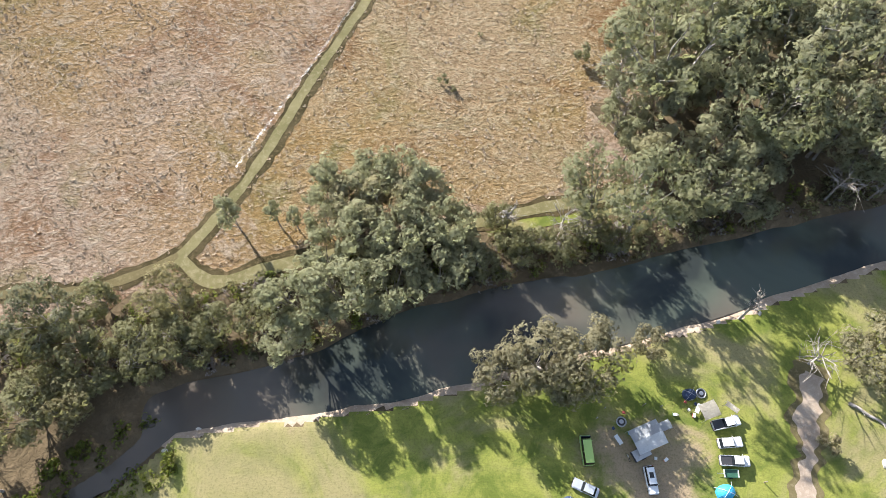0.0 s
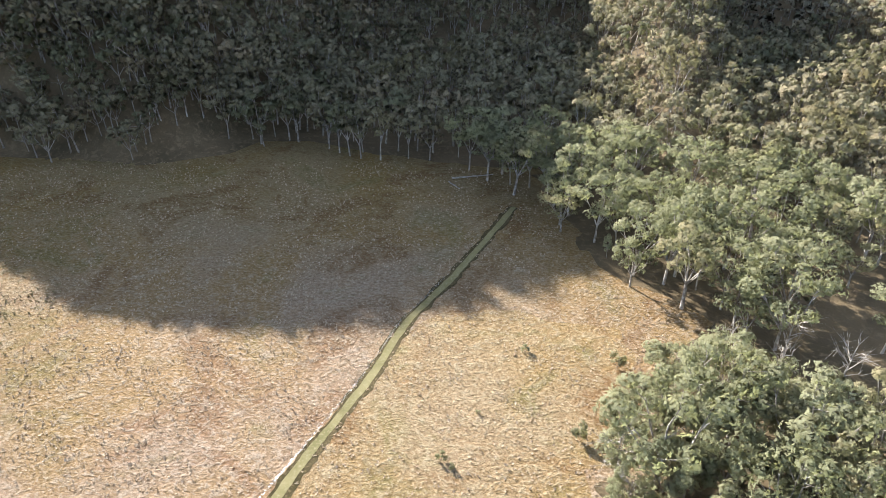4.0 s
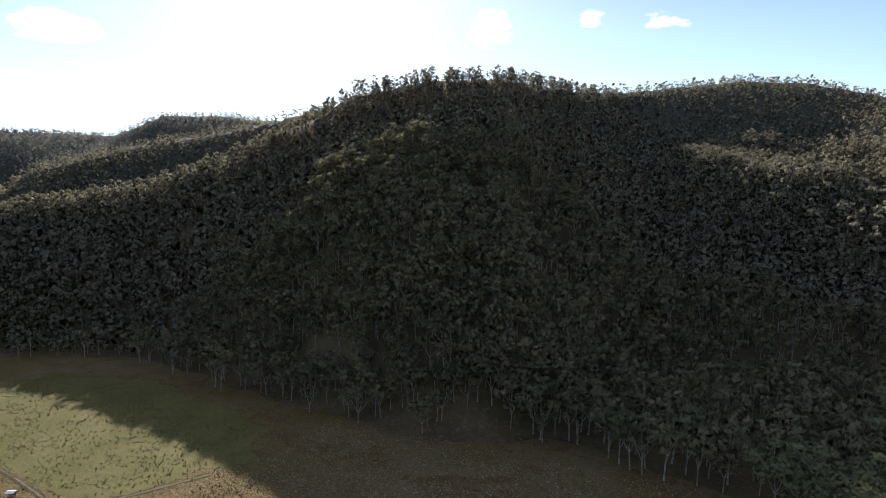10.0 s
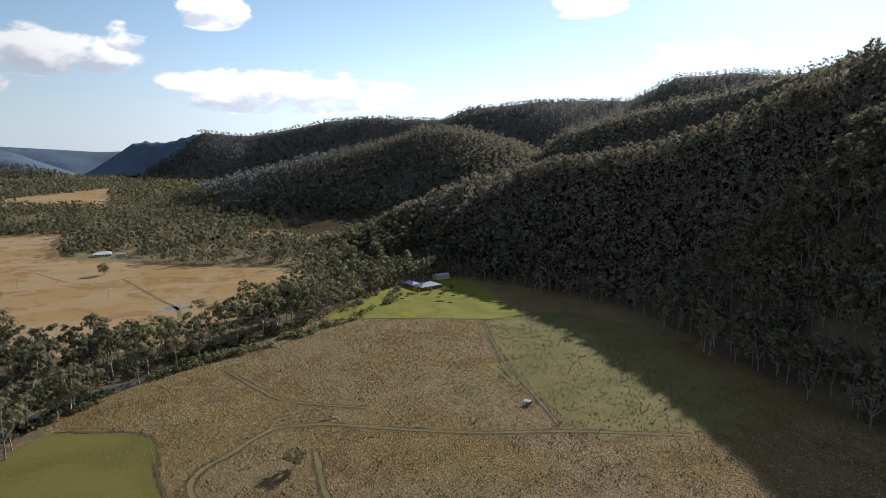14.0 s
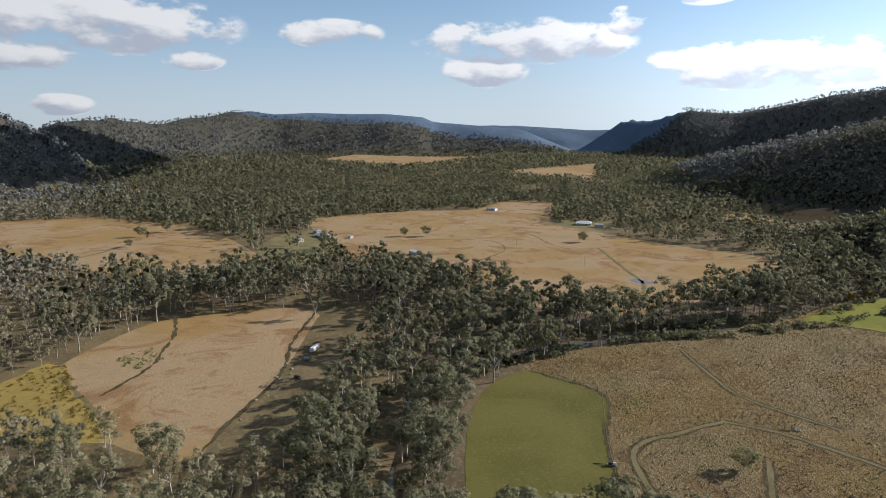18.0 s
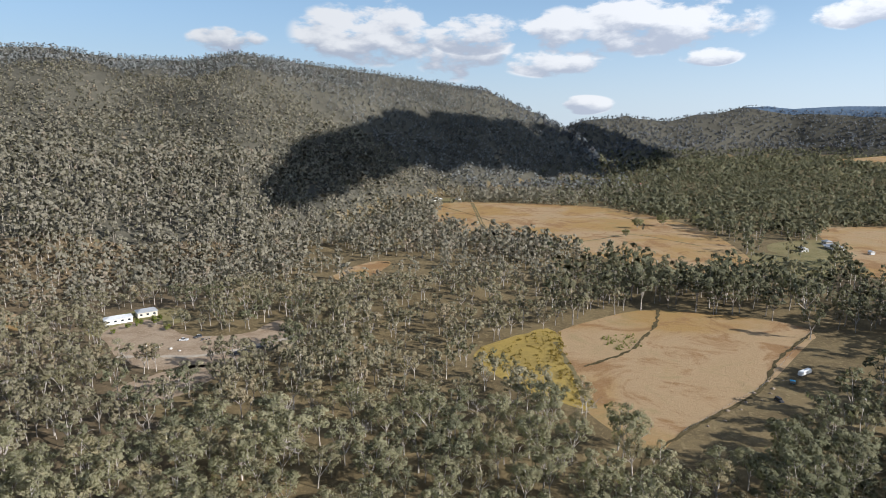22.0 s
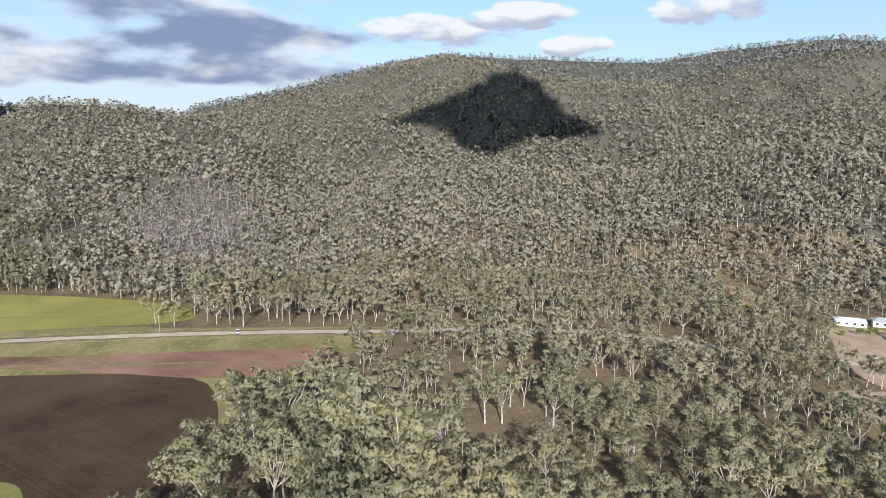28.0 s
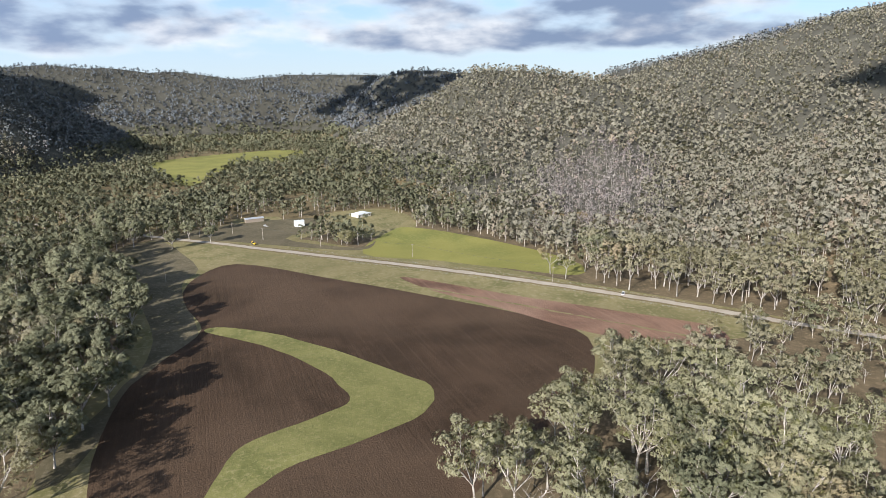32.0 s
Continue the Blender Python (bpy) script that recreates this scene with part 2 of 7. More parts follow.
def ploughed(name, dark, mid, light, turn):
    """Turned soil: furrows along the field, damp and dry stains, clods."""
    m, n = material(name)
    p = n.add("NewGeometry").outputs["Position"]
    along = n.add("Mapping", Vector=p)
    along.inputs["Rotation"].default_value = (0, 0, radians(turn))
    along.inputs["Scale"].default_value = (0.03, 1, 1)
    furrow, stain = n.noise(along.outputs[0], 0.55, 4, 0.7, 0.2), n.noise(p, 0.022, 6, 0.65, 0.8)
    clod, broad = n.noise(p, 1.3, 5, 0.75), n.noise(p, 0.008, 3, 0.5)
    c = n.mix(n.ramp(stain, 0.38, 0.62), dark, mid)
    c = n.mix(n.math("MULTIPLY", n.ramp(furrow, 0.5, 0.66), 0.25), c, light)
    c = n.mix(n.math("MULTIPLY", n.ramp(furrow, 0.46, 0.34), 0.25), c, tuple(0.6 * v for v in dark))
    c = n.mix(n.math("MULTIPLY", n.ramp(broad, 0.45, 0.65), 0.6), c, light)
    c = n.mix(n.math("MULTIPLY", n.ramp(clod, 0.54, 0.7), 0.5), c, tuple(1.3 * v for v in light))
    finish(n, c, 0.95, n.math("ADD", n.math("MULTIPLY", furrow, 0.6), clod), 1.0, 0.45)
    return m


M_SOIL = ploughed("ploughed_soil", (0.034, 0.021, 0.012), (0.056, 0.034, 0.020), (0.094, 0.060, 0.037), -40)
M_RED = ploughed("reddish_soil", (0.10, 0.056, 0.037), (0.19, 0.108, 0.07), (0.31, 0.195, 0.135), -40)
M_GRAVEL = grassy("gravel_road", (0.306, 0.255, 0.196), (0.374, 0.323, 0.255), (0.442, 0.391, 0.323), 0.1, 1.5, 0.05)
# grassy dirt, darkened by tree shade put into the colour
M_LANE = grassy("shade_toned_lane_dirt", (0.075, 0.065, 0.036), (0.125, 0.102, 0.062), (0.19, 0.155, 0.105), 0.05, 0.4, 0.3)
M_DIRT = grassy("bare_dirt", (0.224, 0.16, 0.104), (0.304, 0.232, 0.16), (0.4, 0.32, 0.232), 0.08, 0.9, 0.1)
M_SAND = grassy("river_sand", (0.306, 0.23, 0.17), (0.408, 0.323, 0.246), (0.493, 0.408, 0.323), 0.1, 1.3, 0.08)
M_PATH = grassy("trodden_grass", (0.12, 0.098, 0.045), (0.17, 0.138, 0.068), (0.23, 0.19, 0.105), 0.08, 1.0, 0.1)
M_TRACK = grassy("grass_track", (0.15, 0.135, 0.06), (0.21, 0.183, 0.09), (0.28, 0.24, 0.14), 0.08, 1.0, 0.1)


def leafy(name, dark, light, glow, grain=1.6, gaps=0.5, thin=0.45, flecks=1.0, crisp=0.7):
    """Leaves: each one its own shade, each tree its own tint, with light through the blade."""
    m, n = material(name)
    leaf = n.add("NewGeometry").outputs["Random Per Island"]
    tree = n.add("Attribute", attribute_name="tint").outputs["Fac"]
    own = n.add("ObjectInfo").outputs["Random"]
    tone = n.math("FRACT", n.math("ADD", tree, n.math("MULTIPLY", own, 3.7)))
    p = n.add("NewGeometry").outputs["Position"]
    c = n.mix(n.math("ADD", n.math("MULTIPLY", leaf, 0.35), n.math("MULTIPLY", tone, 0.65)), dark, light)
    c = n.mix(n.ramp(tone, 0.82, 1.0, 0.0, 0.6), c, tuple(0.5 * (a + b) * k for a, b, k in zip(dark, light, (1.25, 1.0, 0.95))))
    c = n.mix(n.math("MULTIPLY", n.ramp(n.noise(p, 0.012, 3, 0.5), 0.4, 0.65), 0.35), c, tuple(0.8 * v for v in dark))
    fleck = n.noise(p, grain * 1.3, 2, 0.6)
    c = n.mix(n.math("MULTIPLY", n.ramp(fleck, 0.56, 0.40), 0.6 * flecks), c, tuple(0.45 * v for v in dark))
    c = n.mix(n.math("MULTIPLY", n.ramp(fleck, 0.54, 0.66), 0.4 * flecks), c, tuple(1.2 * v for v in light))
    puff = n.add("VectorTransform", Vector=n.add("Attribute", attribute_name="puff").outputs["Vector"])
    puff.vector_type, puff.convert_from, puff.convert_to = "NORMAL", "OBJECT", "WORLD"
    lean = n.add("VectorMath", operation="SCALE")
    n.put(lean.inputs[0], n.add("NewGeometry").outputs["Normal"])
    n.put(lean.inputs["Scale"], crisp)
    soft = n.add("VectorMath", operation="ADD")
    n.put(soft.inputs[0], puff.outputs[0])
    n.put(soft.inputs[1], lean.outputs[0])
    round_off = n.add("VectorMath", operation="NORMALIZE")
    n.put(round_off.inputs[0], soft.outputs[0])
    face = n.add("BsdfPrincipled", Roughness=0.75)
    n.put(face.inputs["Base Color"], c)
    n.put(face.inputs["Specular IOR Level"], 0.12)
    n.put(face.inputs["Normal"], round_off.outputs[0])
    through_leaf = n.add("BsdfTranslucent")
    n.put(through_leaf.inputs["Color"], n.mix(0.6, c, glow))
    n.put(through_leaf.inputs["Normal"], round_off.outputs[0])
    both = n.add("MixShader")
    n.put(both.inputs[0], thin)
    n.put(both.inputs[1], face.outputs[0])
    n.put(both.inputs[2], through_leaf.outputs[0])
    # a spray of leaves has gaps between its blades
    blades = n.ramp(n.noise(p, grain, 3, 0.65, 0.2), gaps - 0.02, gaps + 0.02)
    spray = n.add("MixShader")
    n.put(spray.inputs[0], blades)
    n.put(spray.inputs[1], n.add("BsdfTransparent").outputs[0])
    n.put(spray.inputs[2], both.outputs[0])
    n.put(n.add("OutputMaterial").inputs["Surface"], spray.outputs[0])
    return m


# bank and spur gums: back light is put into brighter leaf colours
M_BANK = leafy("backlit_bank_leaves", (0.275, 0.28, 0.165), (0.50, 0.49, 0.32), (0.70, 0.71, 0.40), 4.2, 0.47, 0.56, 0.6, 0.6)
M_SPUR = leafy("backlit_spur_leaves", (0.215, 0.22, 0.125), (0.39, 0.385, 0.245), (0.56, 0.58, 0.24), 4.2, 0.47, 0.42, 0.6, 0.55)
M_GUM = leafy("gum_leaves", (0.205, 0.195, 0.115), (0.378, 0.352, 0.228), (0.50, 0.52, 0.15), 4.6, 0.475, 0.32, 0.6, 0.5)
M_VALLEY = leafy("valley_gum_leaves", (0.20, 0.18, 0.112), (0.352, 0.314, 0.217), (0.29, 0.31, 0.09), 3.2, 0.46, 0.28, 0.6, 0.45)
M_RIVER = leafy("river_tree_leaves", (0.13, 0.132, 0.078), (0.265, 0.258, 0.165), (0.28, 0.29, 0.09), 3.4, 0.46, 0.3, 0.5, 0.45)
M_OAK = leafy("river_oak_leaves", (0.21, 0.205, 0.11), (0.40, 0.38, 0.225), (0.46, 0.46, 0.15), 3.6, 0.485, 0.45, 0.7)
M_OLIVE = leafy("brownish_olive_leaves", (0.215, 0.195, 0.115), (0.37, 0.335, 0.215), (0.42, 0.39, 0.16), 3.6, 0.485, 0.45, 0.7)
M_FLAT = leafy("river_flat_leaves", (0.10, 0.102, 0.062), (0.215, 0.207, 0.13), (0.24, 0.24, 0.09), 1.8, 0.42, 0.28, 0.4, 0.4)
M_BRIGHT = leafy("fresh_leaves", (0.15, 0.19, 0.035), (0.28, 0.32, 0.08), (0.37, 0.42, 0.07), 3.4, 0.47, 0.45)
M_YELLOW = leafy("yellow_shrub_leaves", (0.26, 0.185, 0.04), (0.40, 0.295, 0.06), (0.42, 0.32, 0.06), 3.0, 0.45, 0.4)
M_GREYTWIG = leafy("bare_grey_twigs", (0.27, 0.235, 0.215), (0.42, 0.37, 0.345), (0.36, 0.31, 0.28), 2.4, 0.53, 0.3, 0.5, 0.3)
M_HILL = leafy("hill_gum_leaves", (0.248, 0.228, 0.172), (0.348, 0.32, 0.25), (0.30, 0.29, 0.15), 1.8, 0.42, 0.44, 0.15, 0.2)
# far leaves: the blue of distance haze is mixed into their colour
M_HAZEHILL = leafy("hazed_far_hill_leaves", (0.158, 0.165, 0.16), (0.228, 0.235, 0.226), (0.24, 0.235, 0.17), 1.2, 0.42, 0.12, 0.15, 0.2)
M_FAR = leafy("hazed_distant_leaves", (0.115, 0.125, 0.135), (0.165, 0.178, 0.19), (0.19, 0.195, 0.18), 0.7, 0.44, 0.2, 0.15, 0.2)
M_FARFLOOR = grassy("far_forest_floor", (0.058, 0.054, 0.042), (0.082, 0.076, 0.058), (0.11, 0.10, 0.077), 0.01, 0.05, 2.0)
# outermost ground, coloured blue as air haze would tint it
M_RANGE = grassy("hazed_wooded_range", (0.07, 0.105, 0.155), (0.09, 0.13, 0.185), (0.115, 0.155, 0.21), 0.004, 0.02, 6.0)


def barky():
    m, n = material("gum_bark")
    p = n.add("NewGeometry").outputs["Position"]
    streak = n.noise(p, 0.8, 5, 0.7, 0.5)
    own = n.add("ObjectInfo").outputs["Random"]
    c = n.mix(n.ramp(streak, 0.4, 0.62), (0.22, 0.185, 0.15), (0.54, 0.49, 0.43))
    c = n.mix(n.math("MULTIPLY", own, 0.4), c, (0.30, 0.27, 0.24))
    finish(n, c, 0.85, streak, 0.4, 0.05)
    return m


M_BARK = barky()

# ---- noise and shapes on arrays ----


def hashed(i, j, seed):
    h = (i * 374761393 + j * 668265263 + seed * 1442695041) & 0x7FFFFFFF
    h = ((h ^ (h >> 13)) * 1274126177) & 0x7FFFFFFF
    return ((h ^ (h >> 16)) & 0xFFFF) / 65535.0


def value_noise(x, y, scale, seed=0):
    x, y = np.asarray(x) / scale, np.asarray(y) / scale
    i, j = np.floor(x).astype(np.int64), np.floor(y).astype(np.int64)
    u, v = x - i, y - j
    u, v = u * u * (3 - 2 * u), v * v * (3 - 2 * v)
    a, b = hashed(i, j, seed), hashed(i + 1, j, seed)
    c, d = hashed(i, j + 1, seed), hashed(i + 1, j + 1, seed)
    return (a * (1 - u) + b * u) * (1 - v) + (c * (1 - u) + d * u) * v


def fractal(x, y, scale, seed=0, octaves=4):
    total, amp = 0, 0.5
    for k in range(octaves):
        total = total + amp * (value_noise(x, y, scale / 2 ** k, seed + k) - 0.5)
        amp *= 0.5
    return total


def inside(poly, x, y):
    """Which of the points lie in the closed outline."""
    hit = np.zeros(np.shape(x), bool)
    for (ax, ay), (bx, by) in zip(poly, poly[1:] + poly[:1]):
        if ay != by:
            hit ^= ((ay > y) != (by > y)) & (x < (bx - ax) * (y - ay) / (by - ay) + ax)
    return hit


def off_line(line, x, y):
    """How far the points are from a polyline, and how far along it (in vertices)."""
    best, along = np.full(np.shape(x), 1e9), np.zeros(np.shape(x))
    for k, ((ax, ay), (bx, by)) in enumerate(zip(line, line[1:])):
        lx, ly = bx - ax, by - ay
        t = np.clip(((x - ax) * lx + (y - ay) * ly) / (lx * lx + ly * ly + 1e-9), 0, 1)
        d = np.hypot(x - ax - t * lx, y - ay - t * ly)
        near = d < best
        best, along = np.where(near, d, best), np.where(near, k + t, along)
    return best, along


def polar(bearing, distance):
    a = radians(bearing)
    return -math.sin(a) * distance, math.cos(a) * distance


def rounded(points, closed=True, steps=6):
    """A smooth line through the points."""
    out, count = [], len(points)
    for i in range(count if closed else count - 1):
        if closed:
            p = [points[(i + k) % count] for k in (-1, 0, 1, 2)]
        else:
            p = [points[min(max(i + k, 0), count - 1)] for k in (-1, 0, 1, 2)]
        for s in range(steps):
            t = s / steps
            w = (-0.5 * t + t * t - 0.5 * t ** 3, 1 - 2.5 * t * t + 1.5 * t ** 3, 0.5 * t + 2 * t * t - 1.5 * t ** 3, -0.5 * t * t + 0.5 * t ** 3)
            out.append((sum(a * q[0] for a, q in zip(w, p)), sum(a * q[1] for a, q in zip(w, p))))
    if not closed:
        out.append(tuple(points[-1]))
    return out


def array_mesh(name, verts, faces, mat, tint=None, puff=None):
    """A mesh from arrays: verts (n, 3), faces (m, 3 or 4)."""
    me = bpy.data.meshes.new(name)
    verts, faces = np.ascontiguousarray(verts, np.float32), np.ascontiguousarray(faces, np.int32)
    me.vertices.add(len(verts))
    me.vertices.foreach_set("co", verts.ravel())
    k = faces.shape[1]
    me.loops.add(faces.size)
    me.loops.foreach_set("vertex_index", faces.ravel())
    me.polygons.add(len(faces))
    me.polygons.foreach_set("loop_start", np.arange(0, faces.size, k, dtype=np.int32))
    me.update(calc_edges=True)
    if tint is not None:
        me.attributes.new("tint", "FLOAT", "POINT").data.foreach_set("value", np.ascontiguousarray(tint, np.float32))
    if puff is not None:
        me.attributes.new("puff", "FLOAT_VECTOR", "POINT").data.foreach_set("vector", np.ascontiguousarray(puff, np.float32).ravel())
    me.materials.append(mat)
    return me


# ---- the lie of the land ----
# ridges: bearing, distance, crest height, reach of the slope
RIDGES = [
    [(300, 600, 0, 250), (312, 610, 50, 260), (325.4, 640, 103, 210), (332.5, 720, 136, 255), (342.4, 800, 178, 330), (349.5, 960, 222, 560),
     (356.4, 1020, 262, 640), (0.8, 1010, 271, 640), (8, 940, 255, 565), (14, 740, 226, 435), (20, 595, 217, 310), (27, 588, 217, 300), (33.6, 592, 204, 272),
     (37, 600, 184, 255), (39.5, 632, 174, 255), (43.4, 642, 148, 235), (50, 672, 116, 170), (58.6, 735, 97, 190), (66, 760, 76, 165), (72, 765, 40, 150),
     (78, 770, 0, 150)],
    [(30, 1200, 0, 600), (39, 1300, 240, 650), (44, 1500, 278, 750), (49.5, 1550, 278, 800), (53, 1700, 242, 800), (60.5, 1900, 258, 800), (66.5, 2200, 260, 850),
     (69, 2300, 226, 800), (75.4, 2500, 246, 800), (79, 2700, 242, 800), (85.7, 3100, 190, 700), (89.5, 3300, 215, 600),
     (92, 3500, 165, 500), (94.2, 3700, 182, 450), (98, 3900, 0, 400)],
    [(357, 960, 0, 300), (355, 930, 150, 300), (352, 850, 180, 330), (347, 720, 146, 320), (343, 580, 96, 280), (340, 480, 48, 240), (337, 400, 12, 200), (334, 340, 0, 150)],
    [(30, 860, 0, 260), (34.4, 880, 236, 280), (41.7, 950, 210, 300), (46.7, 980, 193, 300), (51.7, 1000, 178, 290), (58.6, 1020, 142, 260), (64, 1040, 60, 240),
     (68, 1050, 0, 240)],
    [(54, 1100, 0, 300), (58, 1100, 90, 300), (62.6, 1150, 130, 360), (67.4, 1200, 158, 400), (70.8, 1220, 158, 400), (74, 1230, 133, 370), (79.6, 1300, 107, 330),
     (87.5, 1400, 60, 300), (93, 1500, 0, 300)],
    [(356, 1350, 200, 450), (345, 1350, 264, 500), (338.7, 1300, 266, 500), (334.6, 1300, 232, 500), (326, 1250, 232, 500), (315, 1200, 220, 500),
     (300, 1300, 200, 500), (290, 1500, 180, 500), (282, 1600, 180, 450), (277.5, 1650, 90, 380), (273, 1700, 0, 300)],
    [(98, 3500, 0, 400), (103, 3500, 132, 400), (110.6, 3500, 168, 420), (111.7, 3450, 196, 430), (117, 3400, 213, 450), (123.8, 3350, 208, 450),
     (127, 3300, 220, 450), (133.8, 3000, 155, 420), (136.7, 2900, 178, 420), (140.7, 2800, 158, 420), (146, 2800, 0, 420)],
    [(84, 4650, 0, 500), (86, 4650, 140, 500), (97, 4700, 118, 500), (103, 4700, 152, 500), (106, 4600, 158, 500), (112, 4600, 150, 500), (115, 4600, 0, 500)],
    [(138, 2000, 0, 400), (141, 2000, 110, 450), (144, 1950, 165, 520), (148.5, 1850, 230, 600), (154.2, 1750, 250, 620), (159.6, 1650, 267, 760),
     (164.6, 1600, 280, 900), (169.7, 1550, 293, 1000), (173.4, 1550, 275, 1020), (179, 1550, 277, 1020), (183.7, 1500, 287, 1000),
     (190.5, 1500, 277, 1000), (196, 1450, 253, 950), (204, 1450, 266, 950), (213, 1400, 275, 920), (218.6, 1400, 255, 880),
     (222.5, 1400, 232, 850), (227, 1350, 202, 750), (234.6, 1350, 165, 600), (243, 1400, 0, 400)],
    [(222, 1000, 0, 400), (228, 1000, 90, 420), (234, 1050, 138, 470), (241.5, 1100, 162, 500), (246, 1130, 166, 500), (249.5, 1160, 115, 400), (253.5, 1200, 72, 330),
     (260, 1250, 0, 300)],
    [(198, 900, 0, 380), (206, 880, 80, 400), (214, 840, 92, 420), (220, 800, 60, 360), (226, 800, 0, 300)],
    [(240, 2100, 0, 600), (246, 2100, 200, 650), (251, 2200, 215, 650), (254, 2250, 195, 600), (259, 2400, 0, 500)],
    [(248, 3000, 0, 500), (254, 3000, 225, 600), (262, 3000, 228, 600), (266, 2900, 205, 600), (270, 2900, 235, 600), (279, 2800, 252, 600), (288, 2700, 230, 600), (296, 2700, 0, 600)],
]
RIVER = rounded([(-56, 18), (-52, 19), (-29, 22), (-16, 23.5), (4, 28), (18, 32), (32, 35), (44, 38), (57, 42), (68, 46),
                 (88, 52), (140, 66), (200, 78), (200, 96), (140, 82), (92, 66), (58, 58), (35, 52), (8, 47), (-10, 42), (-25, 35), (-37, 31), (-52, 28),
                 (-57, 25)])
# the reach upstream along the tan pasture
RIVER_UP = rounded([(-110, -36), (-180, -88), (-250, -108), (-300, -92), (-327, -70), (-356, -41), (-374, -21), (-389, 3), (-399, 25), (-411, 44), (-426, 66), (-470, 120),
                    (-520, 150)], closed=False)
CREEK = [(-50, 22), (-56, 16), (-60, 12), (-66, 8), (-80, -10), (-110, -36)]


def land(x, y):
    """The height of the ground: ranges laid round the valley, with spurs and gullies on their slopes."""
    x, y = np.asarray(x, float), np.asarray(y, float)
    z = np.zeros(x.shape)
    r, b = np.hypot(x, y), np.degrees(np.arctan2(-x, y))
    wander = fractal(x, y, 320, 5, 4)
    for ridge in RIDGES:
        first = ridge[0][0]
        at = np.array([(k[0] - first + 180) % 360 - 180 for k in ridge])
        order = np.argsort(at)
        own = (b - first + 180) % 360 - 180
        lo = at.min()
        own = np.where(own < lo - 1e-6, own + 360, own)
        far, crest, reach = (np.interp(own, at[order], np.array([k[i] for k in ridge], float)[order]) for i in (1, 2, 3))
        crest = np.where(own > at.max(), 0, crest)
        s = np.clip(1 - np.abs(r - far) / reach, 0, 1)
        rise = np.clip(s + wander * 2.3 * s * (1 - s), 0, 1)
        z = np.maximum(z, crest * (0.7 * rise + 0.3 * rise * rise * (3 - 2 * rise)) * ramped(s, 0, 0.12))
    return z


def ramped(v, low, high):
    t = np.clip((v - low) / (high - low), 0, 1)
    return t * t * (3 - 2 * t)


# ---- fields, lanes and water on the plan ----
PASTURE = [(16, 66), (42, 71), (34, 83), (33, 93), (44, 103), (51, 123), (72, 147), (59, 160), (40, 189), (43, 202), (35, 232), (36, 253), (11, 253),
           (-23, 264), (-63, 283), (-105, 283), (-149, 269), (-196, 263), (-260, 272), (-330, 290), (-413, 295), (-480, 265), (-545, 235), (-540, 180),
           (-500, 125), (-440, 78), (-405, 42), (-372, 4), (-335, -43), (-303, -64), (-281, -25), (-240, -19), (-202, -11), (-150, 14), (-110, 32),
           (-89, 42), (-60, 48), (-34, 56), (-11, 61)]
GREENER = [(-398, 188), (-313, 159), (-267, 151), (-228, 143), (-198, 185), (-205, 230), (-260, 250), (-330, 262), (-405, 235)]
LAWN = [(-437, 80), (-431, 111), (-398, 190), (-400, 215), (-454, 222), (-508, 232), (-548, 215), (-528, 160), (-486, 115)]
CROP = [(-160, -50), (-188, -60), (-227, -72), (-270, -77), (-299, -62), (-281, -25), (-240, -19), (-202, -11), (-180, -8), (-160, -14)]
FAR_TAN = [(-763, -462), (-875, -370), (-923, -286), (-1060, -262), (-1047, -180), (-827, -150), (-766, -90), (-683, 23), (-646, 92), (-560, 85), (-499, 38),
           (-432, 2), (-413, -38), (-417, -85), (-470, -157), (-525, -260), (-547, -308), (-610, -345), (-660, -400)]
LEFT_TAN = [(-490, -940), (-577, -885), (-670, -760), (-640, -564), (-545, -415), (-470, -345), (-405, -355), (-405, -456), (-405, -573), (-370, -630), (-385, -770)]
BROWN = [(-315, -297), (-362, -222), (-260, -180), (-192, -165), (-170, -160), (-172, -200), (-192, -240), (-215, -285), (-262, -300)]
LANE_DIRT = [(-364, -214), (-384, -181), (-316, -156), (-222, -136), (-179, -138), (-150, -130), (-165, -152), (-260, -179)]
CAMP_YARD = [(12, -425), (5, -375), (-4, -352), (-22, -336), (-62, -338), (-90, -352), (-90, -398), (-62, -380), (-30, -398), (-17, -440)]
GLADE = [(-160, -505), (-199, -540), (-224, -538), (-199, -500), (-165, -480)]
GLADE_2 = [(87, -529), (60, -495), (50, -452), (66, -462), (84, -500)]
GLADE_3 = [(-10, -300), (-40, -318), (-30, -340), (8, -322)]
ROADSIDE = [(600, 40), (560, -70), (500, -118), (440, -172), (345, -226), (240, -292), (224, -270), (226, -225), (207, -130), (170, -64), (134, -10), (140, 45), (205, 58), (300, 45),
            (380, 40), (450, 60), (520, 80)]
MEADOW = [(478, -118), (547, -158), (563, -187), (484, -230), (394, -256), (358, -238), (389, -204), (435, -162)]
PLOUGH = [(445, 9), (484, -24), (409, -86), (337, -140), (270, -178), (222, -158), (196, -128), (165, -80), (140, -40), (145, 20), (204, 40), (274, 36),
          (306, 22), (345, 4), (394, 12)]
RED_STRIP = [(401, -127), (338, -173), (284, -217), (243, -247), (222, -226), (259, -184), (314, -158), (369, -131)]
BANK = [(340, 2), (344, -8), (319, -35), (280, -61), (248, -79), (231, -85), (213, -74), (203, -50), (196, -24), (186, -8), (170, 4), (170, 14), (189, 6), (211, -4), (219, -15),
        (225, -33), (232, -48), (245, -50), (273, -43), (309, -24)]
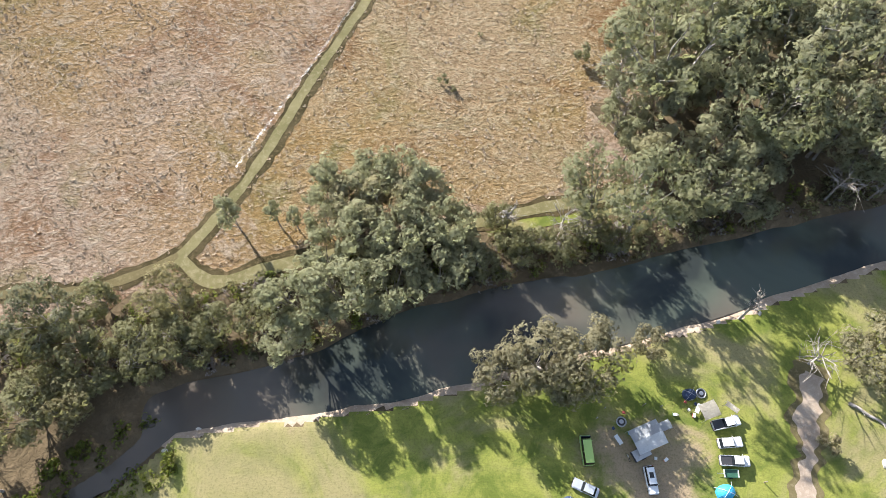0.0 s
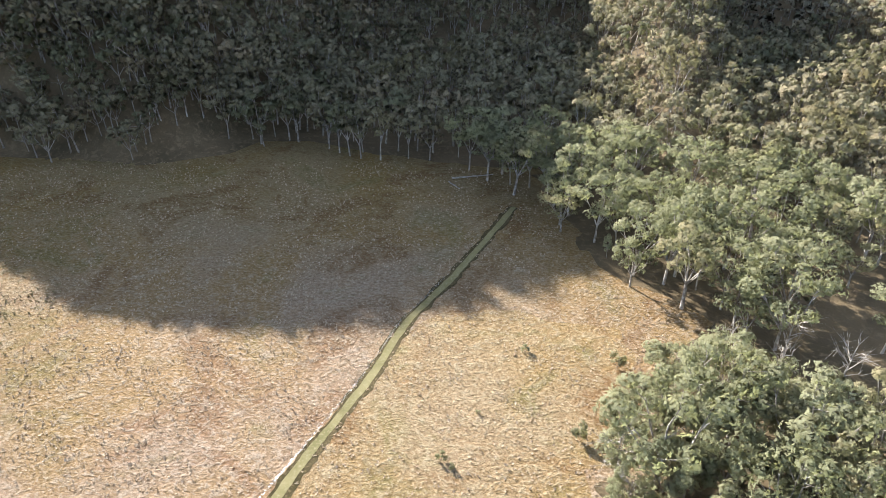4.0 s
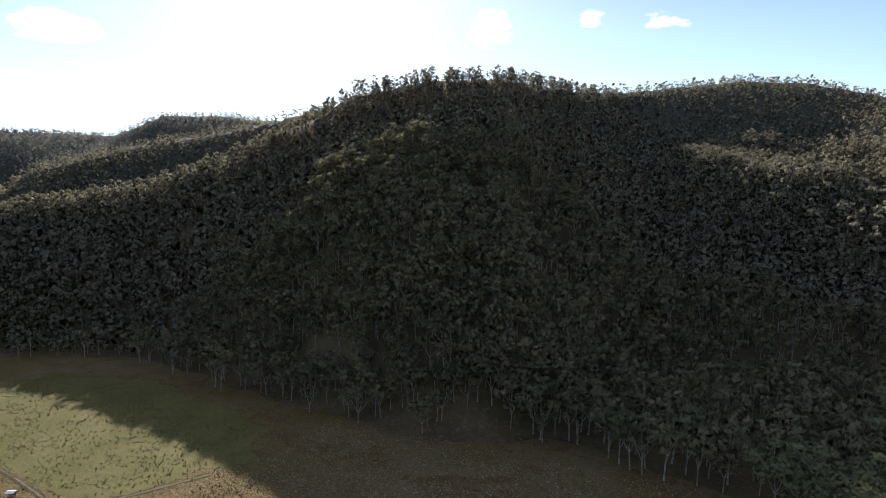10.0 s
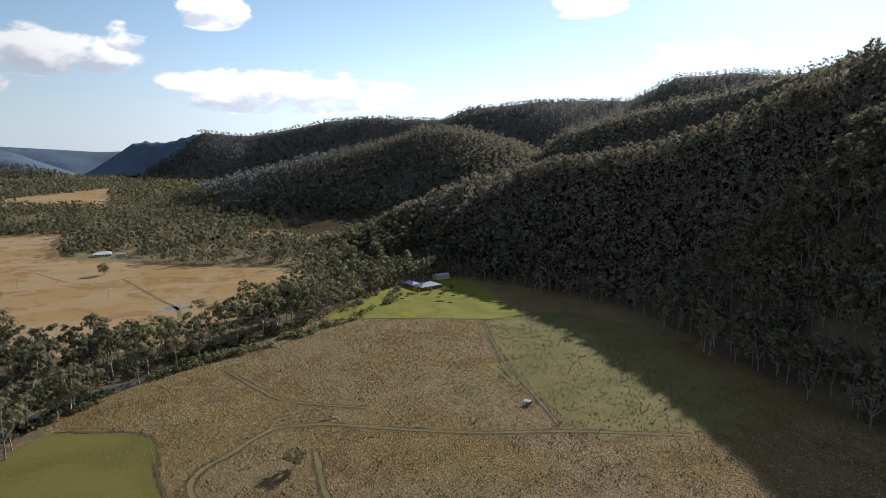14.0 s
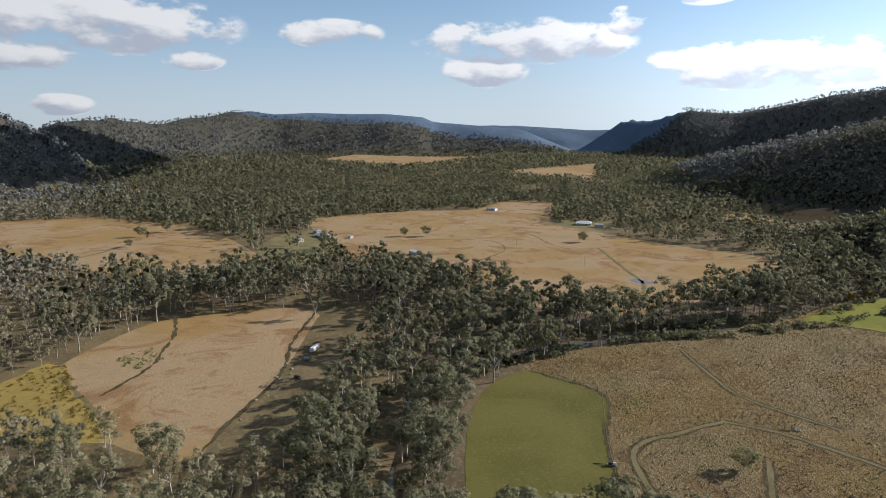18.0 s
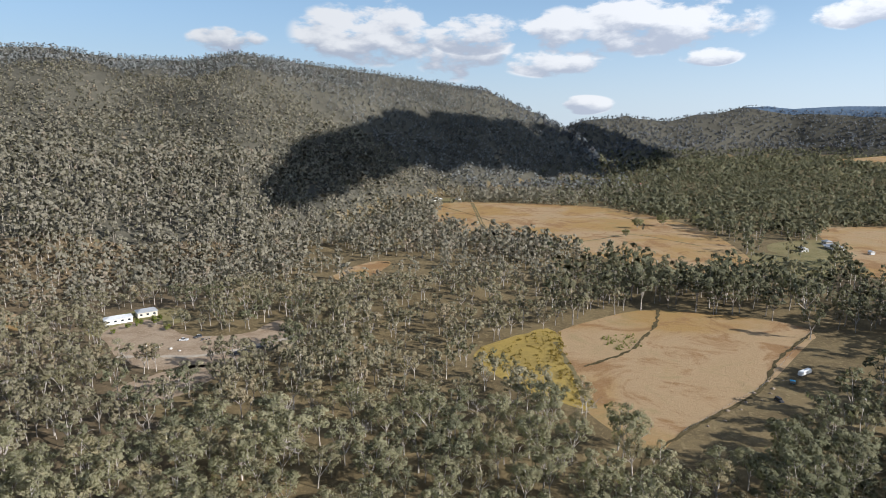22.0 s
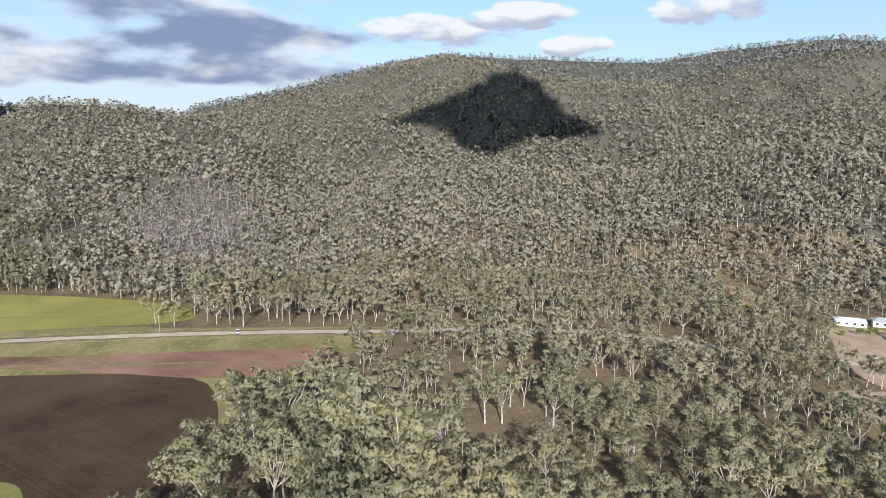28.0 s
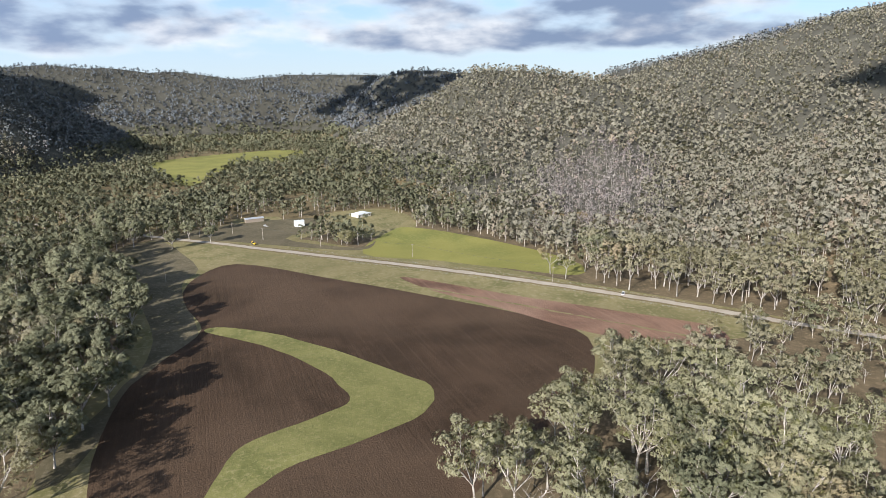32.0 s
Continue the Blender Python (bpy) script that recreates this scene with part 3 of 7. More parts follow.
FARM_GREEN = [(1264, 80), (1426, 46), (1581, -177), (1506, -248), (1255, -165), (1296, -85), (1000, -10), (980, 14), (1063, 38)]
FARMYARD = [(600, 40), (650, -30), (650, -110), (600, -120), (560, -70), (500, -118), (520, -140), (490, -118), (535, -60), (570, -20)]
FAR_TAN_2 = [(-2300, -1420), (-2650, -1380), (-2850, -770), (-1958, -854)]
FAR_TAN_3 = [(-1569, -312), (-1535, -181), (-2300, -260), (-1777, -481)]
FAR_TAN_4 = [(-985, 75), (-1000, 205), (-900, 175), (-894, 76)]
CAMPGROUND = [(-58, 14), (-52, 18), (-29, 22), (-16, 23), (4, 27), (18, 31), (32, 34), (44, 37), (57, 41), (68, 45), (88, 51), (140, 64), (150, -40), (-90, -40), (-80, -6)]
GREEN_STRIP = [(12, 62), (24, 66), (40, 70), (41, 66), (30, 62), (18, 60), (8, 59)]
TRACKS = [  # line, width, material
    ([(-55, 54), (-50, 61), (-44, 71), (-39, 82), (-31, 101), (-20, 124), (-11, 148), (2, 170), (14, 193), (27, 219)], 2.2, M_TRACK),
    ([(-55, 54), (-67, 48.5), (-78, 46.5), (-92, 45.5), (-120, 36), (-160, 20), (-227, -8), (-255, 10), (-269, 25)], 2.0, M_PATH),
    ([(-269, 25), (-265, 47), (-247, 78), (-233, 105), (-220, 142), (-198, 187)], 1.6, M_PATH),
    ([(-55, 54), (-47, 48.5), (-34, 52), (-11, 57), (15, 63.5), (40, 69)], 2.6, M_TRACK),
    ([(-240, 38), (-225, 37), (-212, 36), (-194, 35), (-150, 24)], 1.8, M_PATH),
    ([(-356, 9), (-320, 23), (-297, 36), (-276, 68)], 1.2, M_PATH),
    ([(-398, 182), (-313, 157), (-267, 149), (-228, 141)], 0.7, M_PATH),
]
ROAD = [(800, 220), (700, 120), (640, 60), (597, 20), (560, -18), (538, -37), (473, -98), (405, -161), (340, -214), (280, -257), (237, -285), (190, -318), (120, -352), (40, -360)]
YARDS = [[(540, -128), (600, -118), (668, -126), (676, -192), (600, -202), (545, -176)], [(556, -68), (600, -58), (640, -78), (630, -115), (575, -118)], [(-596, -325), (-655, -330), (-682, -400), (-620, -424), (-566, -398), (-566, -340)],
         [(-770, -132), (-850, -132), (-850, -68), (-770, -68)], [(-960, -960), (-1030, -985), (-1040, -1045), (-985, -1045), (-930, -990)],
         [(-690, 95), (-740, 95), (-745, 140), (-690, 140)], [(-480, -960), (-540, -945), (-560, -985), (-520, -1010), (-470, -1000)], [(-560, -335), (-500, -300), (-480, -345), (-545, -400)], [(18, -420), (10, -460), (-30, -465), (-36, -425)],
         [(640, -35), (676, -35), (676, -75), (640, -75)], [(530, 52), (556, 60), (552, 82), (528, 82)]]
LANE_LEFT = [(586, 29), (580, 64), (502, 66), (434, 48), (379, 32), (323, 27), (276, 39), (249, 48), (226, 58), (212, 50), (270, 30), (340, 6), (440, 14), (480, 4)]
GOLDEN = [(-46, 68), (-40, 82), (-31, 102), (-21, 124), (-14, 140), (6, 152), (30, 150), (52, 138), (46, 118), (38, 100), (30, 92), (32, 80), (38, 73), (16, 67), (-11, 62), (-34, 57)]
YELLOW_HILL = [(-168, -287), (-212, -299), (-228, -294), (-196, -240), (-176, -200), (-166, -215), (-160, -250)]
OPEN = YARDS + [YELLOW_HILL, PASTURE, LAWN, CROP, FAR_TAN, LEFT_TAN, BROWN, LANE_DIRT, CAMP_YARD, GLADE, GLADE_2, GLADE_3, ROADSIDE, MEADOW, PLOUGH, FARM_GREEN, FAR_TAN_2, FAR_TAN_3,
        FAR_TAN_4, CAMPGROUND, FARMYARD]


def from_edge(poly, x, y):
    d, _ = off_line(poly + poly[:1], x, y)
    return np.where(inside(poly, x, y), d, -d)


def ground_height(x, y):
    """The land with the river bed, the creek and small unevenness."""
    x, y = np.asarray(x, float), np.asarray(y, float)
    z = land(x, y)
    close = (np.hypot(x, y) < 620) & (z < 6)
    bed = np.zeros(x.shape)
    cx, cy = x[close], y[close]
    wob = fractal(cx, cy, 9, 40, 3) * 2.4
    b = ramped(from_edge(RIVER, cx, cy) + wob, -2.2, 2.8) * 2.6
    b = np.maximum(b, ramped(4.5 + wob * 0.6 - off_line(RIVER_UP, cx, cy)[0], -3, 3) * 2.4)
    b = np.maximum(b, ramped(1.8 + wob * 0.4 - off_line(CREEK, cx, cy)[0], -1.5, 1.2) * 2.2)
    bed[close] = b
    return z - bed


def ground_sheet():
    radii = np.concatenate([np.arange(2, 20, 3.0), np.arange(20, 110, 1.15), np.arange(110, 320, 3.5), 320 * (1800 / 320) ** np.linspace(0, 1, 110), np.linspace(1840, 4950, 60)])
    turns = 400
    a = np.arange(turns) * 2 * math.pi / turns
    x, y = -np.sin(a)[None] * radii[:, None], np.cos(a)[None] * radii[:, None]
    z = ground_height(x.ravel(), y.ravel())
    verts = np.concatenate([np.stack([x.ravel(), y.ravel(), z], 1), [[0, 0, 0]]])
    r, k = np.meshgrid(np.arange(len(radii) - 1), np.arange(turns), indexing="ij")
    k2 = (k + 1) % turns
    quads = np.stack([r * turns + k, r * turns + k2, (r + 1) * turns + k2, (r + 1) * turns + k], -1).reshape(-1, 4)[:, ::-1]
    me = array_mesh("ground", verts, quads, M_FLOOR)
    # the farthest ring wears the haze-blue ground
    me.materials.append(M_RANGE)
    me.materials.append(M_SAND)
    me.materials.append(M_FARFLOOR)
    me.materials.append(M_WOODGRASS)
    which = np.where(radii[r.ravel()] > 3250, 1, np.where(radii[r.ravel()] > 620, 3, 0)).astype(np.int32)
    mid = verts[quads].mean(1)
    which[(which == 3) & (mid[:, 2] < 8)] = 4
    wet = np.flatnonzero(np.hypot(mid[:, 0], mid[:, 1]) < 230)
    shore = [(-50, 20), (-29, 23), (-16, 24), (4, 28.5), (18, 32.5), (44, 38.5), (57, 42.5), (88, 52.5)]
    sandy = (off_line(shore, mid[wet, 0], mid[wet, 1])[0] + 7 * value_noise(mid[wet, 0], mid[wet, 1], 13, 19) < 7.0) & (mid[wet, 2] < -0.12)
    which[wet[sandy]] = 2
    me.polygons.foreach_set("material_index", which)
    me.polygons.foreach_set("use_smooth", np.ones(len(quads), bool))
    return new("ground", me)


tagged(ground_sheet(), "valley floor and wooded hills of litter and dry grass", "ground", kind="structure")


def sheet(name, outline, mat, lift, label, smooth=4, ragged=1.2):
    """A field or yard: a flat sheet with an uneven edge, just over the ground."""
    pts = rounded(outline, steps=smooth)
    far = max(math.hypot(*p) for p in outline)
    pts = [(x + ragged * (float(value_noise(x, y, 6, 3)) - 0.5), y + ragged * (float(value_noise(x, y, 6, 9)) - 0.5)) for x, y in pts]
    z = land(np.array([p[0] for p in pts]), np.array([p[1] for p in pts])) if far > 700 else np.zeros(len(pts))
    verts = [(x, y, h + lift) for (x, y), h in zip(pts, z)]
    tris = mathutils.geometry.tessellate_polygon([[Vector((x, y, 0)) for x, y, h in verts]])
    verts, tris = np.array(verts), np.array([tuple(t) for t in tris])
    p = verts[tris][:, :, :2]
    down = (p[:, 1, 0] - p[:, 0, 0]) * (p[:, 2, 1] - p[:, 0, 1]) - (p[:, 1, 1] - p[:, 0, 1]) * (p[:, 2, 0] - p[:, 0, 0]) < 0
    tris[down] = tris[down][:, ::-1]
    return tagged(new(name, array_mesh(name, verts, tris, mat)), label, "ground", kind="structure")


def ribbon(name, line, width, mat, lift, label, ragged=0.5):
    pts = np.array(rounded(line, closed=False, steps=20))
    run = np.gradient(pts, axis=0)
    run /= np.linalg.norm(run, axis=1)[:, None]
    side = np.stack([-run[:, 1], run[:, 0]], 1)
    wob = [ragged * (value_noise(pts[:, 0], pts[:, 1], 4, s) + 0.6 * value_noise(pts[:, 0], pts[:, 1], 1.3, s + 5) - 0.8)[:, None] for s in (2, 3)]
    a, b = pts + side * (width / 2 + wob[0]), pts - side * (width / 2 + wob[1])
    verts = np.concatenate([np.c_[a, np.full(len(a), lift)], np.c_[b, np.full(len(b), lift)]])
    k = np.arange(len(a) - 1)
    quads = np.stack([k + len(a), k + len(a) + 1, k + 1, k], 1)
    return tagged(new(name, array_mesh(name, verts, quads, mat)), label, "road", kind="structure")


def grown(outline, d):
    """The outline moved outwards by d."""
    area = sum(a[0] * b[1] - b[0] * a[1] for a, b in zip(outline, outline[1:] + outline[:1]))
    out = []
    for k, (x, y) in enumerate(outline):
        (ax, ay), (bx, by) = outline[k - 1], outline[(k + 1) % len(outline)]
        tx, ty = bx - ax, by - ay
        s = d / math.hypot(tx, ty) * (1 if area > 0 else -1)
        out.append((x + ty * s, y - tx * s))
    return out


WOODLAND = [polar(b, r) for b, r in ((116, 190), (116, 420), (124, 600), (140, 640), (152, 660), (166, 640), (176, 420), (176, 200), (150, 150))]
PASTURE_WEST = [(-122, 283), (-130, 210), (-118, 150), (-128, 90), (-116, 36), (-150, 17), (-202, -8), (-240, -16), (-279, -22), (-301, -60), (-332, -42), (-370, 4), (-402, 42), (-437, 78),
                (-431, 111), (-398, 185), (-402, 235), (-412, 290), (-330, 286), (-260, 268), (-196, 259), (-149, 266)]
sheet("woodland_grass", WOODLAND, M_WOODGRASS, 0.02, "dry grass floor of the open woodland", ragged=6)
sheet("pasture", grown(PASTURE, 4), M_DRY, 0.04, "dry straw-coloured pasture with tussocks beside the river", ragged=9)
sheet("golden_pasture", GOLDEN, M_GOLD, 0.06, "golden-brown tussock grass beside the track", ragged=6)
# this sheet's dark tone holds the lane's tree shade besides its dirt
sheet("lane_dirt", LANE_LEFT, M_LANE, 0.075, "dirt lane beside the ploughed field, tree shade in its colour", ragged=3)
for k, yard in enumerate(YARDS):
    sheet("house_yard", yard, M_VERGE, 0.03 + 0.001 * k, "trodden grass yard round a house", ragged=3)
sheet("pasture_west", PASTURE_WEST, M_DRY, 0.06, "olive-brown rough pasture with long tussocks", ragged=14)
sheet("pasture_greener", GREENER, M_MIXED, 0.08, "greener rough pasture beyond a wire fence", ragged=26)
sheet("lawn", LAWN, M_LAWN, 0.12, "bright green mown lawn round the homestead")
sheet("crop_field", CROP, M_CROP, 0.08, "flat olive-green crop field by the river trees")
sheet("tan_pasture_far", FAR_TAN, M_TAN, 0.04, "wide grazed tan pasture across the river")
sheet("tan_pasture_left", LEFT_TAN, M_TAN, 0.04, "grazed tan paddock below the wooded hill")
sheet("brown_paddock", BROWN, M_TAN, 0.04, "bare brown paddock beside a dirt lane")
sheet("dirt_lane", LANE_DIRT, M_WOODGRASS, 0.08, "dusty lane strip shaded by river trees", ragged=3)
sheet("camp_yard", CAMP_YARD, M_DIRT, 0.04, "pale dirt yard in the forest", ragged=4)
sheet("glade", GLADE, M_TAN, 0.04, "small dry glade in the forest", ragged=6)
sheet("glade_2", GLADE_2, M_TAN, 0.3, "small dry glade in the forest", ragged=6)
sheet("glade_3", GLADE_3, M_DIRT, 0.04, "small bare glade in the forest", ragged=6)
sheet("roadside", ROADSIDE, M_VERGE, 0.04, "yellowish grass verges round the ploughed field", ragged=2)
sheet("meadow", MEADOW, M_MEADOW, 0.08, "yellow-green meadow beside the gravel road")
sheet("ploughed_field", PLOUGH, M_SOIL, 0.09, "freshly ploughed dark brown field")
sheet("reddish_strip", RED_STRIP, M_RED, 0.105, "ploughed strip of reddish soil along the road")
sheet("grass_bank", BANK, M_BANKGRASS, 0.16, "curved green grass bank in the ploughed field")
sheet("farm_green", FARM_GREEN, M_MEADOW, 2.0, "distant green farm paddock in the trees")
sheet("farmyard", FARMYARD, M_LANE, 0.10, "bare farmyard at the bend of the road")
sheet("tan_pasture_distant", FAR_TAN_2, M_TAN, 1.0, "distant tan paddock in the valley")
sheet("tan_pasture_distant_2", FAR_TAN_3, M_TAN, 1.0, "distant tan paddock in the valley")
sheet("tan_pasture_distant_3", FAR_TAN_4, M_TAN, 0.5, "tan paddock behind the tree belt")
sheet("green_strip", GREEN_STRIP, M_CAMP, 0.07, "green grass strip along the river trees", ragged=0.6)
for k, (line, width, mat) in enumerate(TRACKS):
    ribbon("track_edge", line, width + 2.2, M_EDGE, 0.09 + 0.006 * k, "dark rough grass along the farm track", 1.6)
    ribbon("farm_track", line, width, mat, 0.14 + 0.006 * k, "mown grass farm track with dark edges")
for line, width in (([(-545, -251), (-513, -187), (-591, -157), (-638, -164), (-664, -196), (-643, -261), (-609, -306)], 1.6),
                    ([(-720, -152), (-642, -100), (-658, -51), (-622, 22), (-661, 98)], 1.8), ([(-652, -68), (-552, -33), (-514, -19), (-477, -16)], 3.0),
                    ([(-479, -185), (-413, -130), (-408, -100), (-421, -49), (-450, 0)], 2.2), ([(-876, -145), (-894, -189), (-889, -246), (-828, -294), (-737, -315)], 2.4),
                    ([(-530, -916), (-438, -737), (-371, -607)], 2.0), ([(-534, -918), (-443, -739), (-376, -609)], 2.0), ([(-432, -530), (-476, -534), (-524, -538), (-531, -447)], 2.4),
                    ([(-216, -278), (-195, -236), (-176, -199)], 2.2)):
    ribbon("stock_track", line, width, M_PATH, 0.11, "worn stock track across the grazed paddock", 1.6)
ribbon("road_shoulder", ROAD, 11.0, M_WOODGRASS, 0.125, "worn dry grass shoulder of the gravel road", 3.0)
ribbon("gravel_road", ROAD, 6.4, M_GRAVEL, 0.14, "pale gravel road beside the ploughed field", 1.2)


def camp_grass():
    """The lawn of the camp follows the bank, so it is a fine grid cut along the river."""
    step = 0.9
    gx, gy = np.meshgrid(np.arange(-95, 152, step), np.arange(-42, 70, step), indexing="ij")
    z = ground_height(gx.ravel(), gy.ravel()) + 0.03
    keep = inside(CAMPGROUND, gx, gy).ravel() & (z > -0.2 - 0.9 * value_noise(gx.ravel(), gy.ravel(), 7, 23))
    w, h = gx.shape
    i, j = np.meshgrid(np.arange(w - 1), np.arange(h - 1), indexing="ij")
    q = np.stack([i * h + j, (i + 1) * h + j, (i + 1) * h + j + 1, i * h + j + 1], -1).reshape(-1, 4)
    q = q[keep[q].all(1)]
    me = array_mesh("campground", np.c_[gx.ravel(), gy.ravel(), z], q, M_CAMP)
    return tagged(new("campground", me), "green camping lawn on the river bank", "ground", kind="structure")


camp_grass()
ribbon("worn_path_edge", [(68, 31), (66, 27), (64, 22), (63, 16), (61, 8), (58, -10)], 5.4, M_PATH, 0.055, "thin worn grass beside the sandy foot path", 3.4)
ribbon("sand_path", [(67.5, 29), (66, 26), (64, 22), (63, 16), (61, 8), (58, -10)], 2.9, M_SAND, 0.07, "pale sandy foot path to the river", 2.6)


def watery():
    m, n = material("river_water")
    p = n.add("NewGeometry").outputs["Position"]
    deep, silt = n.ramp(n.noise(p, 0.05, 4, 0.5, 0.5), 0.38, 0.62), n.ramp(n.noise(p, 0.022, 3, 0.5, 0.4), 0.42, 0.6)
    c = n.mix(deep, (0.03, 0.036, 0.034), (0.09, 0.105, 0.082))
    c = n.mix(n.math("MULTIPLY", silt, 0.8), c, (0.13, 0.105, 0.085))
    ripple = n.math("ADD", n.noise(p, 1.2, 3, 0.5), n.math("MULTIPLY", n.noise(p, 4.0, 2, 0.5), 0.4))
    finish(n, c, 0.06, ripple, 0.12, 0.05, IOR=1.33)
    return m


M_WATER = watery()
sheet("water", RIVER, M_WATER, -1.15, "dark calm river between tree-lined banks", smooth=1, ragged=0)
ribbon("water_upstream", RIVER_UP, 14, M_WATER, -1.2, "shallow river shining between trees", 0)
ribbon("water_creek", CREEK, 4.0, M_WATER, -1.12, "narrow dark creek channel", 0)
for ob in bpy.data.objects:
    if ob.name.startswith("water"):
        ob["category"] = "water"

# ---- trees ----


def tube(path, radii, sides):
    """A bent tapering limb as arrays."""
    path = np.array(path, float)
    run = np.gradient(path, axis=0)
    run /= np.linalg.norm(run, axis=1)[:, None] + 1e-9
    ref = np.where(np.abs(run[:, 2:3]) > 0.9, [[1.0, 0, 0]], [[0, 0, 1.0]])
    u = np.cross(run, ref)
    u /= np.linalg.norm(u, axis=1)[:, None] + 1e-9
    v = np.cross(run, u)
    a = np.arange(sides) * 2 * math.pi / sides
    ring = path[:, None] + np.array(radii)[:, None, None] * (np.cos(a)[None, :, None] * u[:, None] + np.sin(a)[None, :, None] * v[:, None])
    k, s = np.meshgrid(np.arange(len(path) - 1), np.arange(sides), indexing="ij")
    s2 = (s + 1) % sides
    q = np.stack([k * sides + s, k * sides + s2, (k + 1) * sides + s2, (k + 1) * sides + s], -1).reshape(-1, 4)
    return ring.reshape(-1, 3), q


def merge(pieces):
    verts, faces, at = [], [], 0
    for v, f in pieces:
        verts.append(v)
        faces.append(f + at)
        at += len(v)
    return np.concatenate(verts), np.concatenate(faces)


def leaves(rng, centres, spreads, count, size, corners=4, slim=1.0):
    """Kite-shaped leaf sprays strewn through flattened clumps."""
    pick = rng.integers(0, len(centres), count)
    d = rng.normal(size=(count, 3))
    d /= np.linalg.norm(d, axis=1)[:, None]
    r = rng.uniform(0.45, 1.0, (count, 1)) ** 0.45
    d[:, 2] = np.where(d[:, 2] < -0.3, d[:, 2] * 0.4, d[:, 2])
    at = centres[pick] + d * r * spreads[pick]
    normal = d + rng.normal(size=(count, 3)) * 0.3 + [0, 0, 0.15]
    normal /= np.linalg.norm(normal, axis=1)[:, None]
    u = np.cross(normal, rng.normal(size=(count, 3)))
    u /= np.linalg.norm(u, axis=1)[:, None] + 1e-9
    v = np.cross(normal, u)
    s = size * rng.uniform(0.65, 1.25, (count, 1))
    bend = normal * s * rng.uniform(-0.25, 0.25, (count, 1))
    if corners == 4:
        verts = np.stack([at - u * s * 0.65, at - v * s * 0.55 + bend, at + u * s * 0.75, at + v * s * 0.58 + bend], 1).reshape(-1, 3)
    else:
        verts = np.stack([at - u * s * 0.8, at + u * s * 0.5 - v * s * 0.75 * slim, at + u * s * 0.45 + v * s * 0.8 * slim], 1).reshape(-1, 3)
    whole = at - centres.mean(0)
    whole /= np.linalg.norm(whole, axis=1)[:, None] + 1e-9
    puff = normal + whole * 0.35 + [0, 0, 0.2]
    puff /= np.linalg.norm(puff, axis=1)[:, None] + 1e-9
    return verts, np.arange(count * corners).reshape(-1, corners), np.repeat(puff, corners, axis=0)


def gum(seed, high=18.0, wide=5.0, clumps=16, count=800, size=0.6, sides=5, bare=0.42, flat=0.62, twigs=2, corners=4, puffy=1.0, limbs=0, slim=1.0):
    """One eucalypt: wood and leaves as arrays. bare: how much of the trunk has no crown. The bole forks into rising limbs,
    and each limb into branches that end in tufts of leaves."""
    rng = np.random.default_rng(seed)
    lean = rng.normal(size=2) * 0.05 * high
    girth = 0.0155 * high
    centres, spreads = [], []
    if not twigs:
        wood = [tube([(lean[0] * t * t, lean[1] * t * t, t * high * 0.88) for t in (-0.03, 0.75)], [girth * 1.2, girth * 0.4], sides)]
        for k in range(clumps):
            t = bare + (1 - bare) * (k + 0.5) / clumps
            a = k * 2.4 + rng.uniform(-0.5, 0.5)
            shape = math.sin(math.pi * min(1, 0.3 + 0.66 * (t - bare) / (1 - bare))) ** 0.7
            out = wide * shape * rng.uniform(0.5, 0.95)
            c = np.array([math.cos(a) * out + lean[0] * t, math.sin(a) * out + lean[1] * t, high * (t + rng.uniform(-0.05, 0.05)) * 0.95])
            spread = wide * rng.uniform(0.29, 0.46) * (0.8 + 0.4 * shape) * 1.08 * puffy
            centres.append(c)
            spreads.append((spread, spread, spread * flat))
            if k < limbs:
                wood.append(tube([(lean[0] * 0.2, lean[1] * 0.2, high * (0.3 + 0.1 * k)), c + [0, 0, 0.03 * high]], [girth * 0.5, girth * 0.2], 3))
        return merge(wood), leaves(rng, np.array(centres), np.array(spreads), count, size, corners)
    fork = bare * rng.uniform(0.75, 1.0)
    foot = [np.array([lean[0] * t, lean[1] * t, t * high]) for t in (-0.03, fork * 0.5, fork)]
    wood = [tube(foot, [girth * 1.35, girth, girth * 0.85], sides)]
    arms = max(3, round(clumps / 5))
    left = clumps
    for k in range(arms):
        a = k * 6.283 / arms + rng.uniform(-0.45, 0.45)
        steep = 0.25 if k == 0 else rng.uniform(0.55, 0.95)
        top = fork + (1 - fork) * (1.0 if k == 0 else rng.uniform(0.6, 0.92))
        tip = np.array([math.cos(a) * wide * steep + lean[0], math.sin(a) * wide * steep + lean[1], high * top * 0.93])
        mid = foot[2] * 0.5 + tip * 0.5 + np.array([math.cos(a), math.sin(a), 0]) * wide * 0.06 + rng.normal(size=3) * 0.03 * high
        path, thick = [foot[2], mid, tip], [girth * 0.62, girth * 0.42, girth * 0.12]
        wood.append(tube(path, thick, max(3, sides - 1)))
        own = max(2, round(left / (arms - k)))
        left -= own
        for i in range(own):
            t = (i + 0.7) / own
            root = mid + (tip - mid) * min(t * 0.9, 0.8) if t > 0.25 else foot[2] * 0.35 + mid * 0.65
            b = a + rng.uniform(-1.5, 1.5)
            out = wide * rng.uniform(0.18, 0.5)
            c = root + np.array([math.cos(b) * out, math.sin(b) * out, high * rng.uniform(0.02, 0.15)])
            if i == own - 1:
                c = tip
            spread = wide * rng.uniform(0.2, 0.36) * puffy
            centres.append(c)
            spreads.append((spread, spread, spread * flat))
